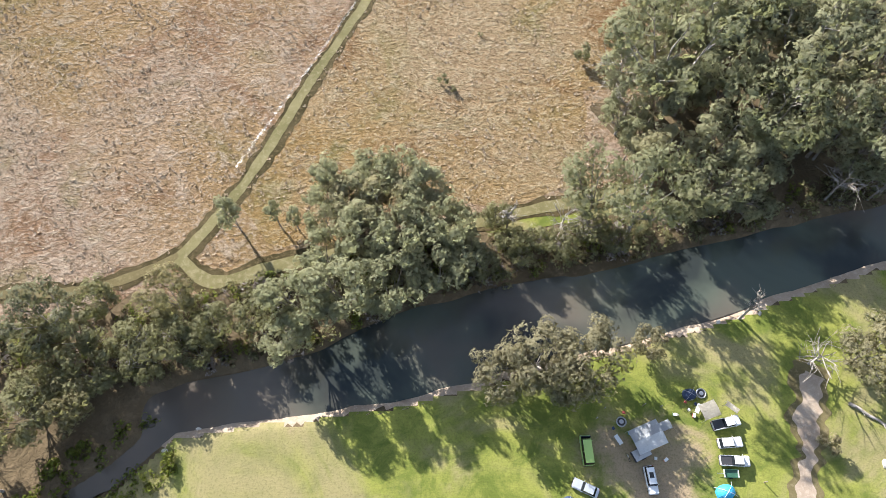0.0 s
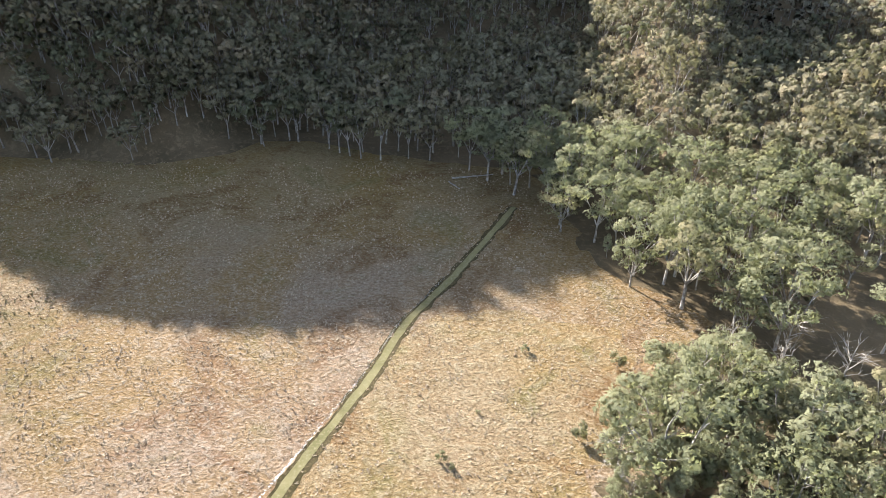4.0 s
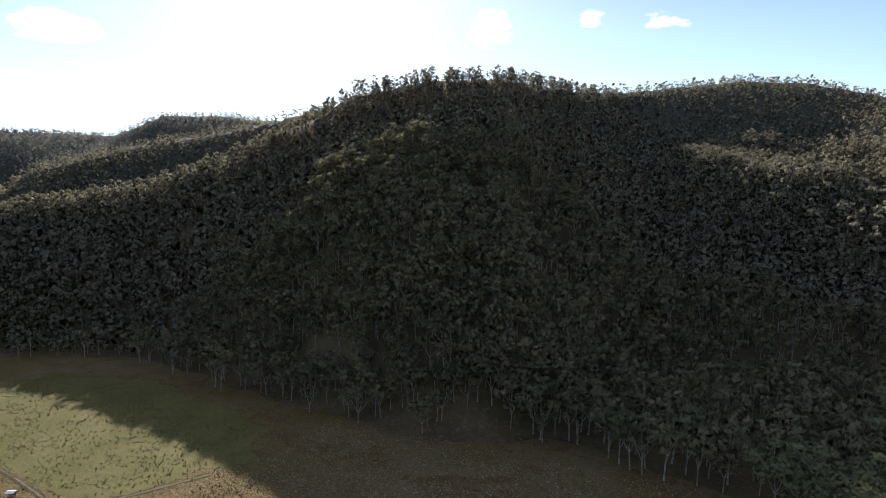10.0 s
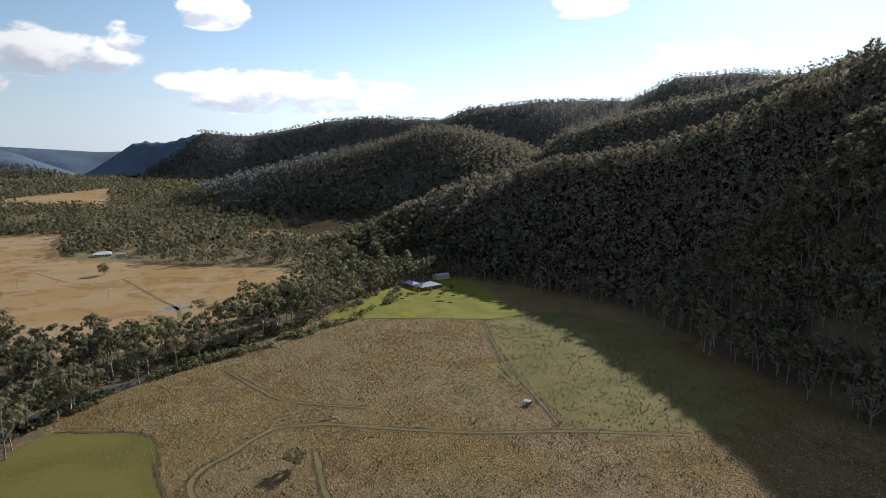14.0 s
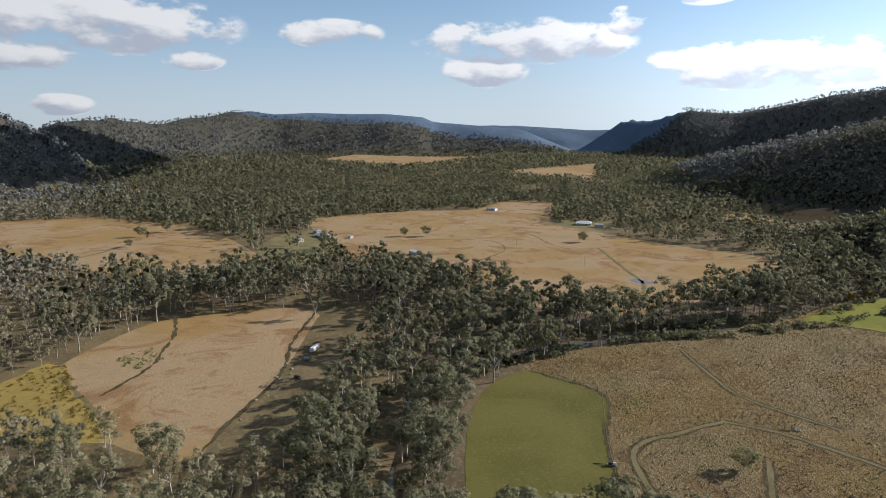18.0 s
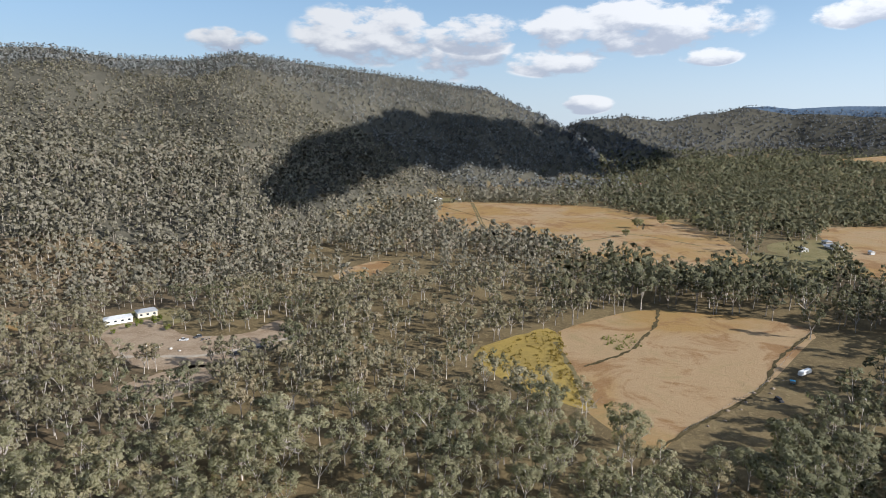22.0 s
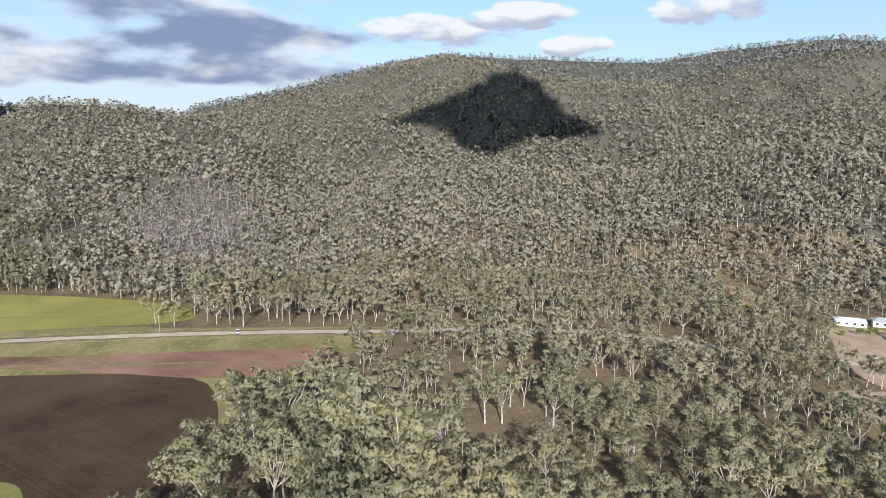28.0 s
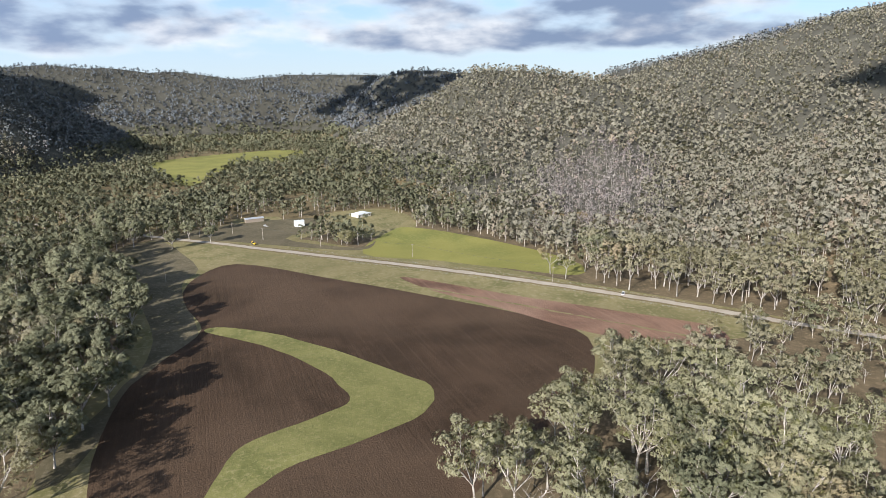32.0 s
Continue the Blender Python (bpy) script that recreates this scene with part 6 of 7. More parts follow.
for x, y, h in ((-502, 120, 5.5), (-512, 132, 6), (-499, 168, 6), (-494, 178, 5), (-492, 190, 4.5), (-500, 200, 5.5), (-478, 182, 3.5), (-490, 158, 3)):
    shrub("garden_shrub", "yellow-green rounded shrub on the homestead lawn", x, y, h, M_YELLOW, "garden shrubs")
for x, y, h in ((-531, 150, 7), (-540, 160, 6)):
    shrub("garden_shrub", "dark rounded tree behind the homestead", x, y, h, M_OAK, "garden shrubs")


def mound(x, y, w, d, turn):
    bm = bmesh.new()
    bmesh.ops.create_icosphere(bm, subdivisions=3, radius=1.0)
    for v in bm.verts:
        k = 1 + 0.3 * noise.noise(v.co * 2.2 + Vector((x, y, 0)))
        v.co = Vector((v.co.x * w / 2 * k, v.co.y * d / 2 * k, max(v.co.z, -0.1) * 0.7 * k))
    ob = part("garden_bed", bm, M_EDGE, None)
    return at(tagged(ob, "low dark planted garden bed on the lawn", "garden bed", "garden beds"), x, y, turn)


for x, y, w in ((-462, 175, 8), (-455, 181, 4), (-470, 206, 6), (-448, 210, 7), (-440, 216, 7), (-476, 192, 4), (-482, 150, 4)):
    mound(x, y, w, w * 0.45, 70)

# ---- small things in the pastures ----


def trough_hut(x, y, turn):
    root = new("stock_shelter")
    for sx in (-1, 1):
        for sy in (-1, 1):
            part("post", rod((sx * 1.2, sy * 1.0, -0.2), (sx * 1.2, sy * 1.0, 1.9), 0.09), P_WOOD, root)
    part("roof", hip_roof(2.6, 2.2, 1.9, 0.4, 3.4, 0.4, 0.08), R_GREY, root)
    part("wall", box(0, 0.9, 0, 2.4, 0.08, 1.8), P_WOOD, root)
    part("trough", box(0, 0, 0, 2.0, 0.7, 0.5, 0.04), P_STONE, root)
    return at(tagged(root, "small dark stock shelter in the green pasture", "shelter"), x, y, turn)


trough_hut(-252, 139, 30)


def water_trough(x, y, r=1.1):
    root = new("water_trough")
    part("rim", rod((0, 0, 0), (0, 0, 0.55), r, sides=18), P_STONE, root)
    part("water_surface", rod((0, 0, 0.552), (0, 0, 0.556), r * 0.88, sides=18), M_WATER, root)
    part("float_box", box(r * 0.6, 0, 0.55, 0.35, 0.3, 0.15, 0.02), P_STEEL, root)
    return at(tagged(root, "round concrete cattle trough in the dry grass", "trough"), x, y)


water_trough(-270, 52)
water_trough(-243, 108, 0.9)


def pump_rig(x, y, turn):
    root = new("irrigation_pump")
    part("chassis", box(0, 0, 0.5, 3.4, 1.2, 0.15), P_STEEL, root)
    part("engine", box(-0.6, 0, 0.65, 1.4, 0.9, 0.9, 0.05), P_DARK, root)
    part("tank", rod((0.4, 0, 1.1), (1.5, 0, 1.1), 0.42, sides=14), P_WHITE, root)
    part("exhaust", rod((-0.8, 0.2, 1.5), (-0.8, 0.2, 2.2), 0.06), P_STEEL, root)
    for sy in (-1, 1):
        wheel(root, 0.2, sy * 0.75, 0.4, 0.2)
    part("suction_pipe", rod((-1.7, 0, 0.6), (-6.5, 0.6, 0.2), 0.14), P_DARK, root)
    return at(tagged(root, "wheeled irrigation pump at the crop's edge", "pump"), x, y, turn)


pump_rig(-218, -15, 100)
pond = [(-523, -25), (-519, -14), (-514, -10), (-510, -14), (-510, -22), (-515, -28)]
sheet("pond_rim", [(x * 1.0 + (x + 516) * 0.5, y + (y + 19) * 0.5) for x, y in pond], M_DIRT, 0.07, "bare rim round the farm pond")
sheet("water_pond", pond, M_WATER, 0.11, "small pale farm pond in the tan pasture")["category"] = "water"
for line, label in (([(-299, -62), (-281, -25), (-240, -19), (-202, -11), (-175, -7)], "rough dark grass along the crop fence"),
                    ([(-437, 80), (-431, 111), (-415, 150), (-398, 190), (-400, 215)], "rough dark grass along the lawn fence"),
                    ([(-315, -297), (-290, -275), (-262, -258), (-240, -246), (-205, -240)], "dark eroded gully edge in the brown paddock"),
                    ([(-362, -220), (-300, -200), (-255, -178), (-193, -165), (-160, -155)], "dark ridge of rubble along the lane"),
                    ([(-470, -940), (-452, -760), (-420, -620)], "fence line across the tan paddock"),
                    ([(-620, -660), (-600, -600), (-560, -560)], "dark drain across the tan paddock"),
                    ([(420, -92), (345, -150), (285, -192), (228, -232)], "grass strip between the ploughed fields")):
    ribbon("rough_strip", line, 1.8, M_EDGE if "grass strip" not in label else M_VERGE, 0.18, label, 1.6)


def fence(name, label, line, gap=4.0, h=1.15):
    """Timber posts with three wires."""
    root = new(name)
    pts = []
    for (ax, ay), (bx, by) in zip(line, line[1:]):
        steps = max(1, int(math.hypot(bx - ax, by - ay) / gap))
        pts += [(ax + (bx - ax) * k / steps, ay + (by - ay) * k / steps) for k in range(steps)]
    pts.append(line[-1])
    me = None
    for x, y in pts:
        if me is None:
            ob = part("post", rod((0, 0, -0.4), (0, 0, h), 0.075, 0.06, 6), P_WOOD, root)
            me = ob.data
        else:
            ob = new("post", me)
            ob.parent = root
        ob.location = (x, y, 0)
    for z in (0.35, 0.7, 1.05):
        v, q = tube([(x, y, z) for x, y in pts], [0.012] * len(pts), 3)
        wire = new("wire", array_mesh("wire", v, q, P_STEEL))
        wire.parent = root
    return tagged(root, label, "fence", "farm fences")


fence("wire_fence", "post and wire fence along the grass track", [(-46, 75), (-33, 101), (-22, 124), (-13, 148), (0, 170)], 5)
fence("wire_fence", "post and wire fence round the crop field", [(-299, -62), (-281, -25), (-240, -19), (-202, -11)], 5)
fence("wire_fence", "post and wire fence along the lawn", [(-437, 80), (-431, 111), (-398, 190)], 6)
fence("wire_fence", "post and wire fence across the pasture", [(-398, 182), (-313, 157), (-267, 149), (-228, 141)], 6)
fence("wire_fence", "post and wire fence beside the gravel road", [(520, -66), (465, -116), (398, -176), (335, -226), (276, -264)], 6)
fence("wire_fence", "post and wire fence above the gravel road", [(500, -62), (460, -98), (398, -155), (335, -207), (276, -249), (238, -276)], 6)
fence("wire_fence", "post and wire fence along the brown paddock", [(-362, -222), (-260, -180), (-192, -165)], 6)

# ---- farms across the river ----
house("farmhouse", "white farmhouse with a long pale roof among trees", -629, -371, 60, 20, 10, 3.0, R_GREY, P_WHITE, 1.8, 12, True)
house("farm_cottage", "small cream cottage beside the farmhouse", -650, -392, 60, 9, 7, 2.8, R_GREY, P_CREAM, 1.6)
shed("white_shed", "long white shed near the farmhouse", -592, -380, 58, 10, 6, 3.0, R_WHITE, P_WHITE, 2)
shed("small_shed", "small white shed at the garden's end", -631, -338, 60, 5, 4, 2.6, R_WHITE, P_WHITE, 1)
shed("hay_shed", "long white hay shed alone in the pasture", -563, -232, 55, 13, 6, 3.4, R_WHITE, P_WHITE, 3)
house("far_house", "small white farmhouse on the far pasture", -924, -255, 80, 14, 9, 3.0, R_GREY, P_WHITE, 1.8)
house("valley_house", "white house in the trees beyond the pasture", -814, -104, 95, 18, 10, 3.2, R_WHITE, P_WHITE, 2.0, None, True)
shed("valley_shed", "pale shed beside the valley house", -800, -84, 95, 10, 7, 3.4, R_GREY, P_CREAM, 2)
house("river_house", "low pale house behind the river trees", -720, 118, 100, 16, 9, 3.0, R_WHITE, P_WHITE, 1.6)
house("hill_house", "long white house at the top of the paddock", -500, -985, 25, 22, 9, 3.2, R_WHITE, P_WHITE, 1.8)
shed("hill_tank_shed", "small white shed beside the hill house", -535, -970, 25, 7, 6, 3.0, R_WHITE, P_WHITE, 1)
house("red_house", "red-roofed white house below the shaded hill", -1002, -1017, 45, 18, 10, 3.4, R_RED, P_WHITE, 2.4)
shed("paddock_shed", "small dark shed in the paddock's edge", -739, -838, 40, 8, 6, 3.0, R_GREY, P_WOOD, 1)


def flat_trailer(name, label, x, y, turn, long, mat):
    root = new(name)
    part("deck", box(0, 0, 0.8, long, 2.3, 0.18), mat, root)
    part("headboard", box(long / 2, 0, 0.95, 0.1, 2.3, 0.9), P_STEEL, root)
    for sx in (-0.25, 0.1):
        for sy in (-1, 1):
            wheel(root, sx * long, sy * 0.95, 0.42, 0.25)
    part("drawbar", rod((long / 2, 0, 0.7), (long / 2 + 1.6, 0, 0.6), 0.07), P_STEEL, root)
    return at(tagged(root, label, "trailer"), x, y, turn)


def caravan(name, label, x, y, turn, long=6.0, mat=None):
    root = new(name)
    part("body", box(0, 0, 0.5, long, 2.3, 2.0, 0.2, 0.96), mat or P_WHITE, root)
    part("roof_vent", box(0, 0, 2.48, 0.7, 0.6, 0.14, 0.03), P_STEEL, root)
    for k in (-0.3, 0.05):
        window(root, k * long, -1.16, 1.6, 1.1, 0.6)
    part("door", box(0.3 * long, -1.17, 0.55, 0.7, 0.06, 1.8), P_STEEL, root)
    for sy in (-1, 1):
        wheel(root, 0, sy * 1.05, 0.36, 0.2)
    part("drawbar", rod((long / 2, 0, 0.6), (long / 2 + 1.3, 0, 0.5), 0.05), P_STEEL, root)
    return at(tagged(root, label, "caravan"), x, y, turn)


flat_trailer("farm_trailer", "dark flat farm trailer near the hay shed", -550, -251, 50, 7, P_WOOD)
caravan("white_caravan", "long white caravan parked by the dusty lane", -291, -180, 5, 9.0)
flat_trailer("flat_trailer", "trailer with a blue tarpaulin beside the caravan", -276, -176, 35, 4.5, P_BLUE)
for k, (x, y, s) in enumerate(((-262, -176, 1.6), (-256, -173, 1.2), (-250, -177, 1.5), (-246, -170, 1.0), (-238, -172, 1.3), (-230, -168, 1.0), (-268, -183, 1.2), (-275, -180, 1.0), (-224, -170, 1.4),
                               (-215, -164, 1.2), (-205, -164, 1.0))):
    boulder(x, y, s * 0.75, "brown earth and rubble heap along the dusty lane", P_RUBBLE)
car("dark_car", "dark car parked by the lane's rubble", -252, -166, 70, P_DARK, "suv", 4.6)

# ---- yard in the forest ----
house("forest_house", "long white house with a pale roof in the forest", 3, -444, 8, 16, 8, 3.2, R_WHITE, P_WHITE, 1.4)
house("forest_house_wing", "dark-roofed wing behind the forest house", -14, -452, 8, 12, 9, 3.4, R_GREY, P_CREAM, 1.6)
for x, y, h in ((-8, -428, 5), (-18, -426, 6), (-2, -425, 3.5), (-24, -410, 4), (6, -418, 3)):
    shrub("yard_shrub", "fresh green shrub before the forest house", x, y, h, M_BRIGHT, "yard shrubs")


def pipe_stack(x, y, turn, long):
    """A rack of long dark pipes."""
    root = new("pipe_rack")
    for k in range(5):
        part("pipe", rod((-long / 2, -1.6 + k * 0.8, 0.8), (long / 2, -1.6 + k * 0.8, 0.8), 0.38, sides=10), P_DARK, root)
    for k in range(4):
        part("pipe", rod((-long / 2, -1.2 + k * 0.8, 1.5), (long / 2, -1.2 + k * 0.8, 1.5), 0.38, sides=10), P_DARK, root)
    for sx in (-0.35, 0.35):
        part("bearer", box(sx * long, 0, 0, 0.3, 4.4, 0.42), P_WOOD, root)
    return at(tagged(root, "long rack of dark pipes standing in for a dark wall-like shape in the yard", "pipe rack"), x, y, turn)


# invented pipe rack where a long dark wall-like shape stands
pipe_stack(-62, -346, 12, 22)
flat_trailer("yard_trailer", "flat trailer with timber in the forest yard", -42, -380, 40, 6, P_WOOD)
car("yard_car", "dark four-wheel drive in the forest yard", -38, -386, 20, P_DARK, "suv", 4.7)
car("yard_car", "white utility in the forest yard", -30, -384, -30, P_CARWHITE, "ute", 5.2)
for x, y, s in ((-22, -372, 1.4), (-16, -378, 1.1), (-10, -384, 1.2), (-26, -366, 1.0)):
    boulder(x, y, s, "pale stone at the edge of the yard")
ribbon("yard_drive", [(5, -372), (-15, -362), (-40, -352), (-90, -360), (-150, -378)], 4.0, M_GRAVEL, 0.12, "pale drive through the forest yard", 2)

# ---- farm by the gravel road ----
house("road_house", "white-roofed house with a wide veranda by the meadow", 640, -158, 115, 17, 11, 3.0, R_WHITE, P_CREAM, 2.2, 4, True)
shed("white_box_shed", "tall white box shed by the farmyard", 612, -90, 100, 8, 7, 5.0, R_WHITE, P_WHITE, 1)
shed("camp_roof", "low blue-grey roof under the creek trees", 540, 68, 70, 12, 7, 2.6, R_BLUE, P_WOOD, 2)
shed("camp_roof", "low blue-grey roof under the creek trees", 486, 70, 60, 5, 4, 2.4, R_BLUE, P_WOOD, 1)
shed("open_shed", "long open machinery shed in the farmyard", 655, -52, 100, 18, 7, 3.4, R_GREY, P_WOOD, 4)
flat_trailer("farm_trailer", "flat trailer in the farmyard", 622, -60, 20, 6, P_STONE)
car("farmyard_car", "white car beside the veranda house", 606, -128, 40, P_CARWHITE, "sedan", 4.6)
car("road_utility", "white utility driving on the gravel road", 309, -238, -40, P_CARWHITE, "ute", 5.2, 1.85, "ute")


def digger(x, y, turn):
    root = new("excavator")
    for sy in (-1, 1):
        part("track", box(0, sy * 0.9, 0, 3.2, 0.5, 0.7, 0.2), P_DARK, root)
    part("body", box(-0.3, 0, 0.8, 2.4, 2.0, 1.1, 0.12), P_YELLOW, root)
    part("cab", box(0.5, 0.5, 1.4, 1.2, 0.9, 1.2, 0.08, 0.9), P_GLASS, root)
    part("boom", rod((0.9, -0.2, 1.5), (3.2, -0.2, 3.0), 0.18), P_YELLOW, root)
    part("arm", rod((3.2, -0.2, 3.0), (4.4, -0.2, 1.2), 0.14), P_YELLOW, root)
    part("bucket", box(4.5, -0.2, 0.5, 0.8, 0.9, 0.7, 0.08), P_STEEL, root)
    return at(tagged(root, "yellow excavator at the road's edge", "excavator"), x, y, turn)


digger(545, -42, 30)


def power_pole(x, y, turn, h=10.5):
    root = new("power_pole")
    part("pole", rod((0, 0, -0.5), (0, 0, h), 0.18, 0.12), P_POLE, root)
    arm = part("crossarm", box(0, 0, h - 0.7, 2.2, 0.14, 0.16), P_WOOD, root)
    for sx in (-0.95, 0, 0.95):
        part("insulator", rod((sx, 0, h - 0.55), (sx, 0, h - 0.3), 0.06, 0.04, 6), P_STONE, arm)
    return at(tagged(root, "grey timber power pole with a crossarm", "power pole", "power poles"), x, y, turn)


POLES = [(600, -28), (563, -51), (515, -92), (451, -150), (350, -213), (262, -287)]
for x, y in POLES:
    power_pole(x, y, 40)
for x, y in ((452, 24), (600, 0), (-560, -70), (-640, -150), (-540, -150), (-700, -230), (38, -420)):
    power_pole(x, y, 100, 9)


def wires():
    root = new("power_line")
    for dx in (-0.9, 0.0, 0.9):
        path = []
        for (ax, ay), (bx, by) in zip(POLES, POLES[1:]):
            for k in range(6):
                t = k / 6
                path.append((ax + (bx - ax) * t + dx * 0.76, ay + (by - ay) * t + dx * 0.64, 10.15 - 4 * 0.9 * t * (1 - t)))
        v, q = tube(path, [0.02] * len(path), 3)
        ob = new("cable", array_mesh("cable", v, q, P_DARK))
        ob.parent = root
    return tagged(root, "sagging power cables between the road poles", "cable")


wires()

# ---- shrubs, tussocks and reeds too many to count ----
sheet("shrub_slope", YELLOW_HILL, grassy("yellow_shrub_slope", (0.23, 0.165, 0.055), (0.32, 0.23, 0.065), (0.38, 0.28, 0.075), 0.06, 0.4, 0.4), 0.09,
      "slope of yellow flowering scrub and dry grass", ragged=4)
SPRAY = [gum(320 + s, 2.0, 1.3, 7, 46, 0.55, sides=3, bare=0.1, flat=0.8, twigs=0) for s in range(4)]


def scatter(name, label, poly, count, low, high, mat, extra=None, templates=None):
    xs, ys = [p[0] for p in poly], [p[1] for p in poly]
    x, y = RNG.uniform(min(xs), max(xs), count * 4), RNG.uniform(min(ys), max(ys), count * 4)
    ok = inside(poly, x, y)
    if extra is not None:
        ok &= extra(x, y)
    x, y = x[ok][:count], y[ok][:count]
    forest_mesh(name, x, y, ground_height(x, y), RNG.uniform(low, high, x.size), templates or SPRAY, mat, label)


scatter("yellow_scrub", "yellow flowering scrub on the slope", YELLOW_HILL, 170, 0.3, 0.7, M_YELLOW, lambda x, y: (value_noise(x, y, 14, 8) > 0.45) | (x < -200))
scatter("yellow_scrub_edge", "yellow flowering scrub along the paddock", [(-222, -296), (-230, -292), (-196, -238), (-177, -199), (-170, -204), (-188, -244)], 160, 0.35, 0.85, M_YELLOW)
scatter("green_scrub", "low dark green scrub in the brown paddock", [(-244, -272), (-266, -268), (-252, -248), (-232, -250)], 80, 0.35, 0.6, M_BRIGHT)
BANK_NORTH = [(-90, 28), (-54, 29), (-37, 32), (-25, 36), (-10, 43), (8, 48), (35, 53), (58, 59), (92, 67), (92, 74), (58, 64), (38, 62), (10, 60), (-12, 56), (-34, 50), (-60, 44), (-90, 40)]
scatter("bank_scrub", "tangled dark scrub on the north river bank", BANK_NORTH, 340, 0.6, 1.5, M_OAK)
scatter("bank_scrub_bright", "bright green shrubs on the north river bank", BANK_NORTH, 110, 0.5, 1.1, M_BRIGHT)
scatter("bank_scrub_grey", "grey twiggy shrubs on the north river bank", BANK_NORTH, 90, 0.8, 1.7, M_GREYTWIG)
CREEK_SIDE = [(-52, 22), (-46, 16), (-52, 8), (-64, 0), (-76, 4), (-72, 14), (-62, 20)]
scatter("creek_reeds", "fresh green shrubs along the creek", CREEK_SIDE, 60, 0.5, 1.2, M_BRIGHT, lambda x, y: off_line(CREEK, x, y)[0] > 2.2)


def bank_scrub_upstream():
    """Dark scrub on both banks of the upper reach."""
    line = np.array(RIVER_UP)
    k = RNG.integers(0, len(line) - 1, 900)
    t = RNG.uniform(0, 1, (900, 1))
    run = line[k + 1] - line[k]
    side = np.stack([-run[:, 1], run[:, 0]], 1) / (np.linalg.norm(run, axis=1)[:, None] + 1e-9)
    p = line[k] + run * t + side * (RNG.choice([-1, 1], (900, 1)) * RNG.uniform(5, 15, (900, 1)))
    p = p[value_noise(p[:, 0], p[:, 1], 18, 12) > 0.3]
    forest_mesh("bank_scrub_upstream", p[:, 0], p[:, 1], ground_height(p[:, 0], p[:, 1]), RNG.uniform(0.9, 2.2, len(p)), SPRAY, M_RIVER, "dark scrub along the upper river banks")


bank_scrub_upstream()
shrub("path_shrub", "pale rounded shrub beside the sandy path", 66, 16.5, 3.6, M_OLIVE)
for x, y, h in ((-1, 98, 2.4), (1.5, 95.5, 1.6), (22, 135, 2.2), (32, 104, 4.2), (46, 128, 4.5), (8, 112, 1.2)):
    shrub("pasture_shrub", "small grey-green shrub in the dry pasture", x, y, h, M_GUM, "pasture shrubs")


def tussocks(name, label, count, xr, yr, poly, low, high, dark, light):
    """Dry tufts of the pasture: leaning blades in bunches."""
    x, y = RNG.uniform(*xr, count), RNG.uniform(*yr, count)
    ok = inside(poly, x, y) & (value_noise(x, y, 9, 61) + RNG.uniform(-0.3, 0.3, count) > 0.42)
    for line, w, mat in TRACKS:
        ok &= off_line(line, x, y)[0] > w * 0.5 + 0.3
    x, y = x[ok], y[ok]
    k = x.size
    blades = 5
    a = RNG.uniform(0, 6.28, (k, blades))
    s = RNG.uniform(low, high, (k, 1))
    base = np.stack([x[:, None] + 0 * a, y[:, None] + 0 * a, np.full(a.shape, 0.03)], -1)
    out = np.stack([np.cos(a), np.sin(a), 0 * a], -1)
    side = np.stack([-np.sin(a), np.cos(a), 0 * a], -1)
    s = s[..., None]
    tip = base + out * s * RNG.uniform(0.5, 1.0, (k, blades, 1)) + [0, 0, 1] * s * RNG.uniform(0.4, 0.9, (k, blades, 1))
    verts = np.stack([base - side * s * 0.28, base + side * s * 0.28, tip], 2).reshape(-1, 3)
    tris = np.arange(k * blades * 3).reshape(-1, 3)
    m, n = material(name + "_blades")
    shade = n.add("NewGeometry").outputs["Random Per Island"]
    c = n.mix(shade, dark, light)
    finish(n, c, 0.9)
    tagged(new(name, array_mesh(name, verts, tris, m)), label, "grass", kind="stuff")


tussocks("tussocks", "dry straw-coloured tussocks over the pasture", 26000, (-190, 70), (45, 262), PASTURE, 0.3, 0.75, (0.30, 0.205, 0.12), (0.58, 0.47, 0.35))
tussocks("tall_tussocks", "long olive-brown tussocks over the pasture", 26000, (-440, -120), (-65, 270), PASTURE_WEST, 0.4, 1.0, (0.15, 0.12, 0.055), (0.30, 0.24, 0.13))

# ---- clouds whose shade lies on the hills ----


M_CLOUD = plain("cloud_white", (0.9, 0.9, 0.92), 1.0, 0, 0.0)


def on_land(b, e):
    """Where the line of sight at this bearing and height meets the land."""
    d = np.linspace(150, 3200, 1500)
    x, y = -math.sin(radians(b)) * d, math.cos(radians(b)) * d
    hit = np.flatnonzero(land(x, y) + 8 > HOVER + d * math.tan(radians(e)))
    k = hit[0] if hit.size else 900
    return Vector((x[k], y[k], HOVER + d[k] * math.tan(radians(e)))), d[k]


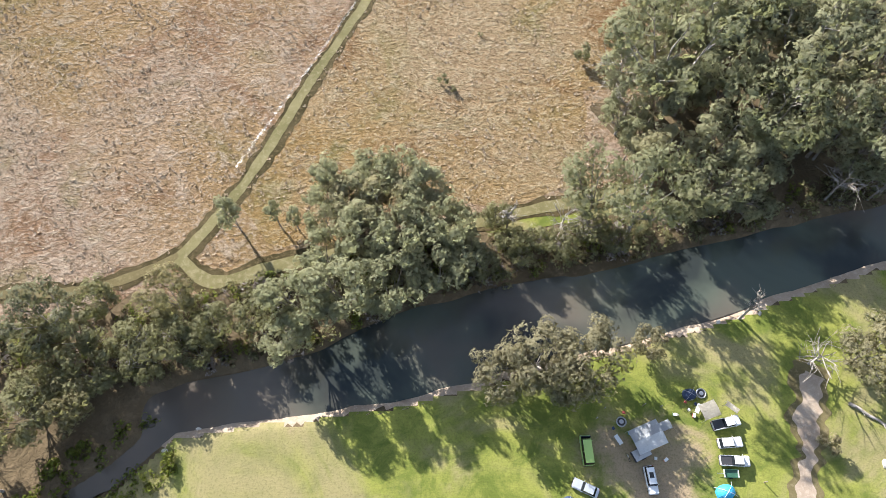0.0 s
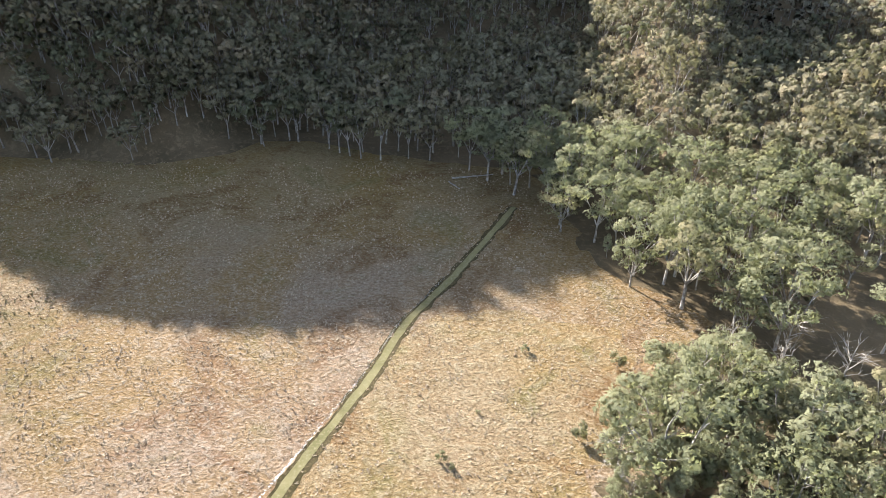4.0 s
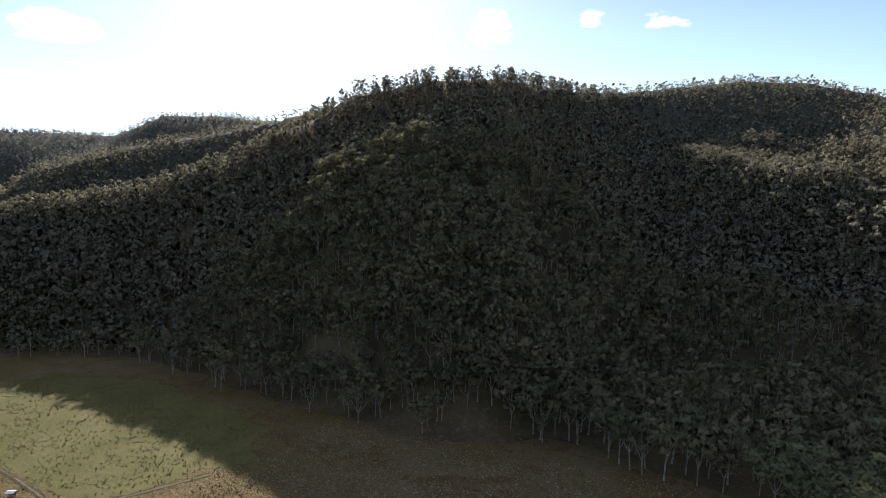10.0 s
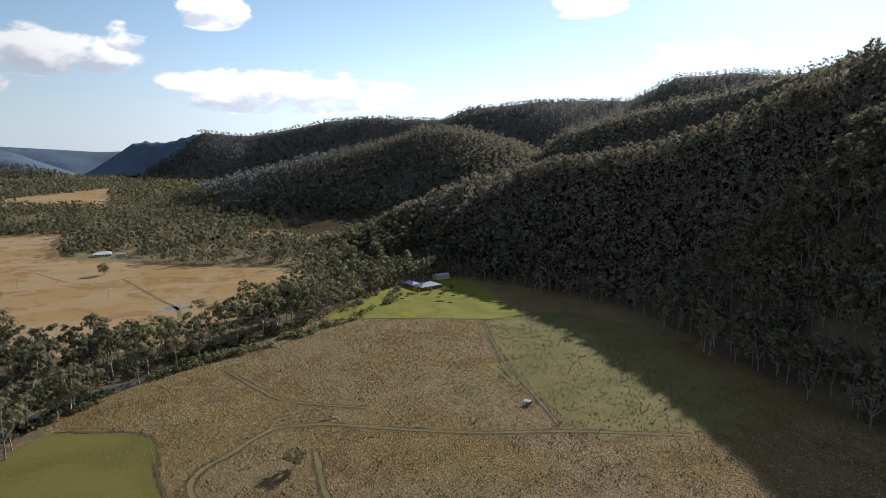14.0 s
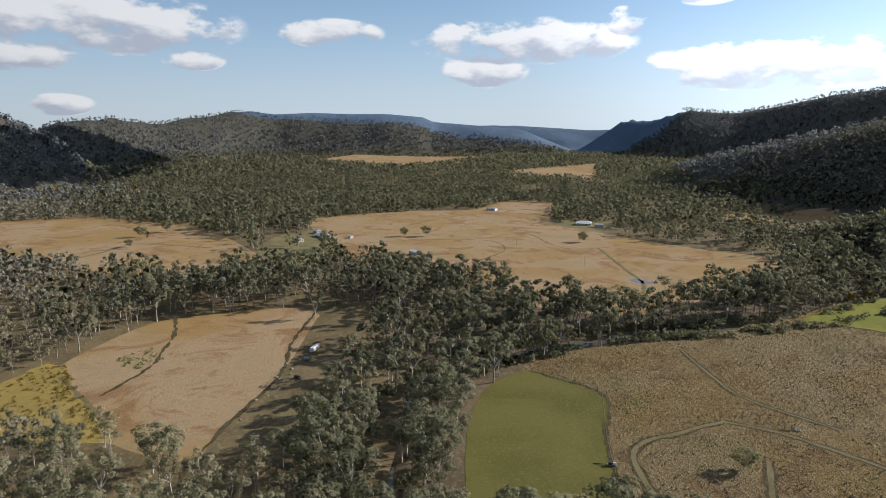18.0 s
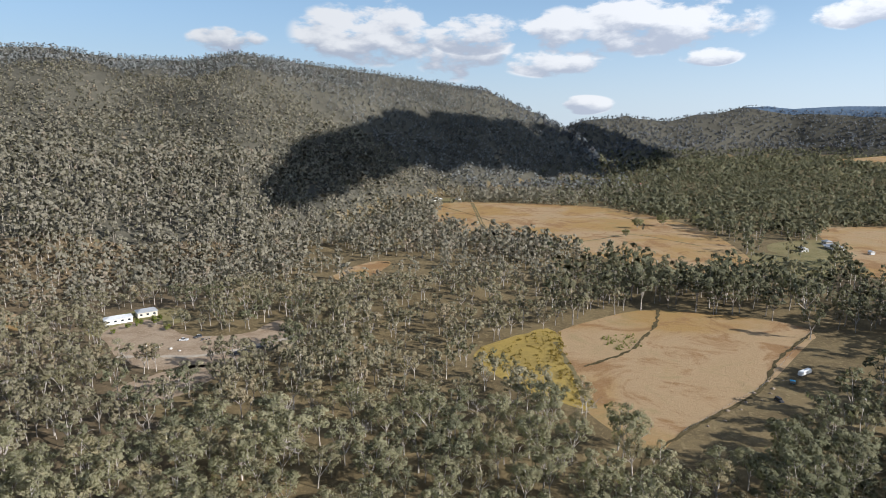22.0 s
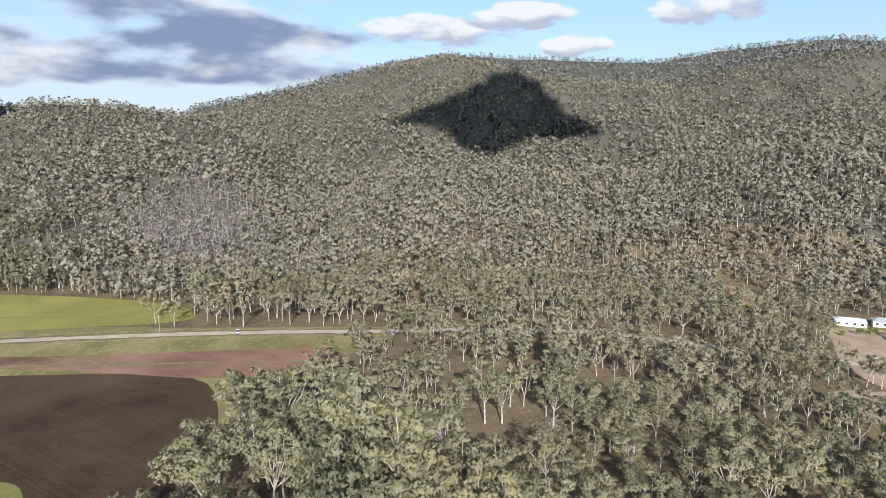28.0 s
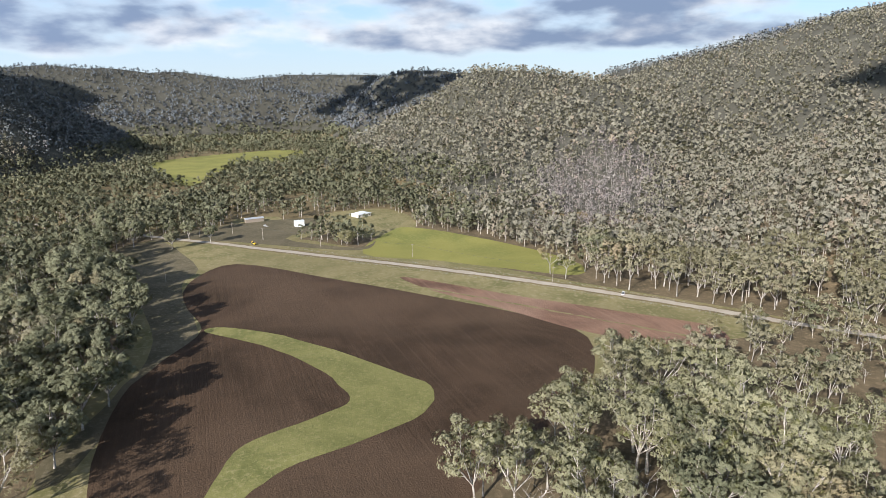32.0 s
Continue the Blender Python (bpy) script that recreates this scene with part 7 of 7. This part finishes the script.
def shade_cloud(seed, outline, climb, puff, count):
    """A cumulus up the sun's line whose shade falls on the hillside within an outline of bearings and heights."""
    rng = np.random.default_rng(seed)
    bm = bmesh.new()
    bs, es = [p[0] for p in outline], [p[1] for p in outline]
    b, e = rng.uniform(min(bs), max(bs), 6000), rng.uniform(min(es), max(es), 6000)
    ok = inside(outline, b, e)
    base = None
    for bb, ee in list(zip(b[ok], e[ok]))[:count]:
        at_slope, far = on_land(bb, ee)
        p = at_slope + sun_dir * (climb / sun_dir.z)
        base = base or p.copy()
        s = radians(puff) * far * rng.uniform(0.6, 1.3)
        m = Matrix.Translation(p - base) @ Matrix.Diagonal((s * 1.3, s * 1.3, s * 0.8, 1))
        bmesh.ops.create_icosphere(bm, subdivisions=1, radius=1.0, matrix=m)
    for v in bm.verts:
        v.co *= 1 + 0.03 * noise.fractal(v.co * 0.03 + Vector((seed, 0, 0)), 1.0, 2.0, 4)
    ob = part("cumulus_cloud", bm, M_CLOUD, None)
    ob.matrix_basis = Matrix.Translation(base)
    return tagged(ob, "white cumulus cloud that shades the wooded hills", "cloud", kind="stuff")


shade_cloud(1, [(218.4, 0.9), (214.9, 2.1), (210.4, 4.3), (207.5, 5.4), (205.1, 3.6), (203.1, 1.6), (200.3, -0.3), (203.1, -0.5), (206.5, -0.5), (209.4, -2.2), (211.9, -1.2), (212.9, 0.3), (215.9, 0.9)], 700, 0.62, 520)
shade_cloud(2, [(168.5, -4.7), (165.8, -1.9), (160.8, 0.7), (155.6, 1.7), (147.6, 0.8), (140.9, 0.1), (135.5, -1.0), (133.0, -2.5), (138.5, -3.7), (147.4, -3.0), (154.8, -2.4), (160.3, -4.2), (166.7, -6.0)], 700, 1.3, 420)
shade_cloud(3, [(259.6, -1.1), (255.6, 1.7), (251.7, 3.3), (247.8, 3.3), (245.9, 2.3), (249.8, 0.7), (253.8, -0.9), (257.7, -1.3)], 700, 0.6, 120)
shade_cloud(4, [(282.4, 2.1), (279.2, 1.5), (277.0, 0.3), (278.5, -0.8), (282.8, -1.1)], 700, 0.6, 90)
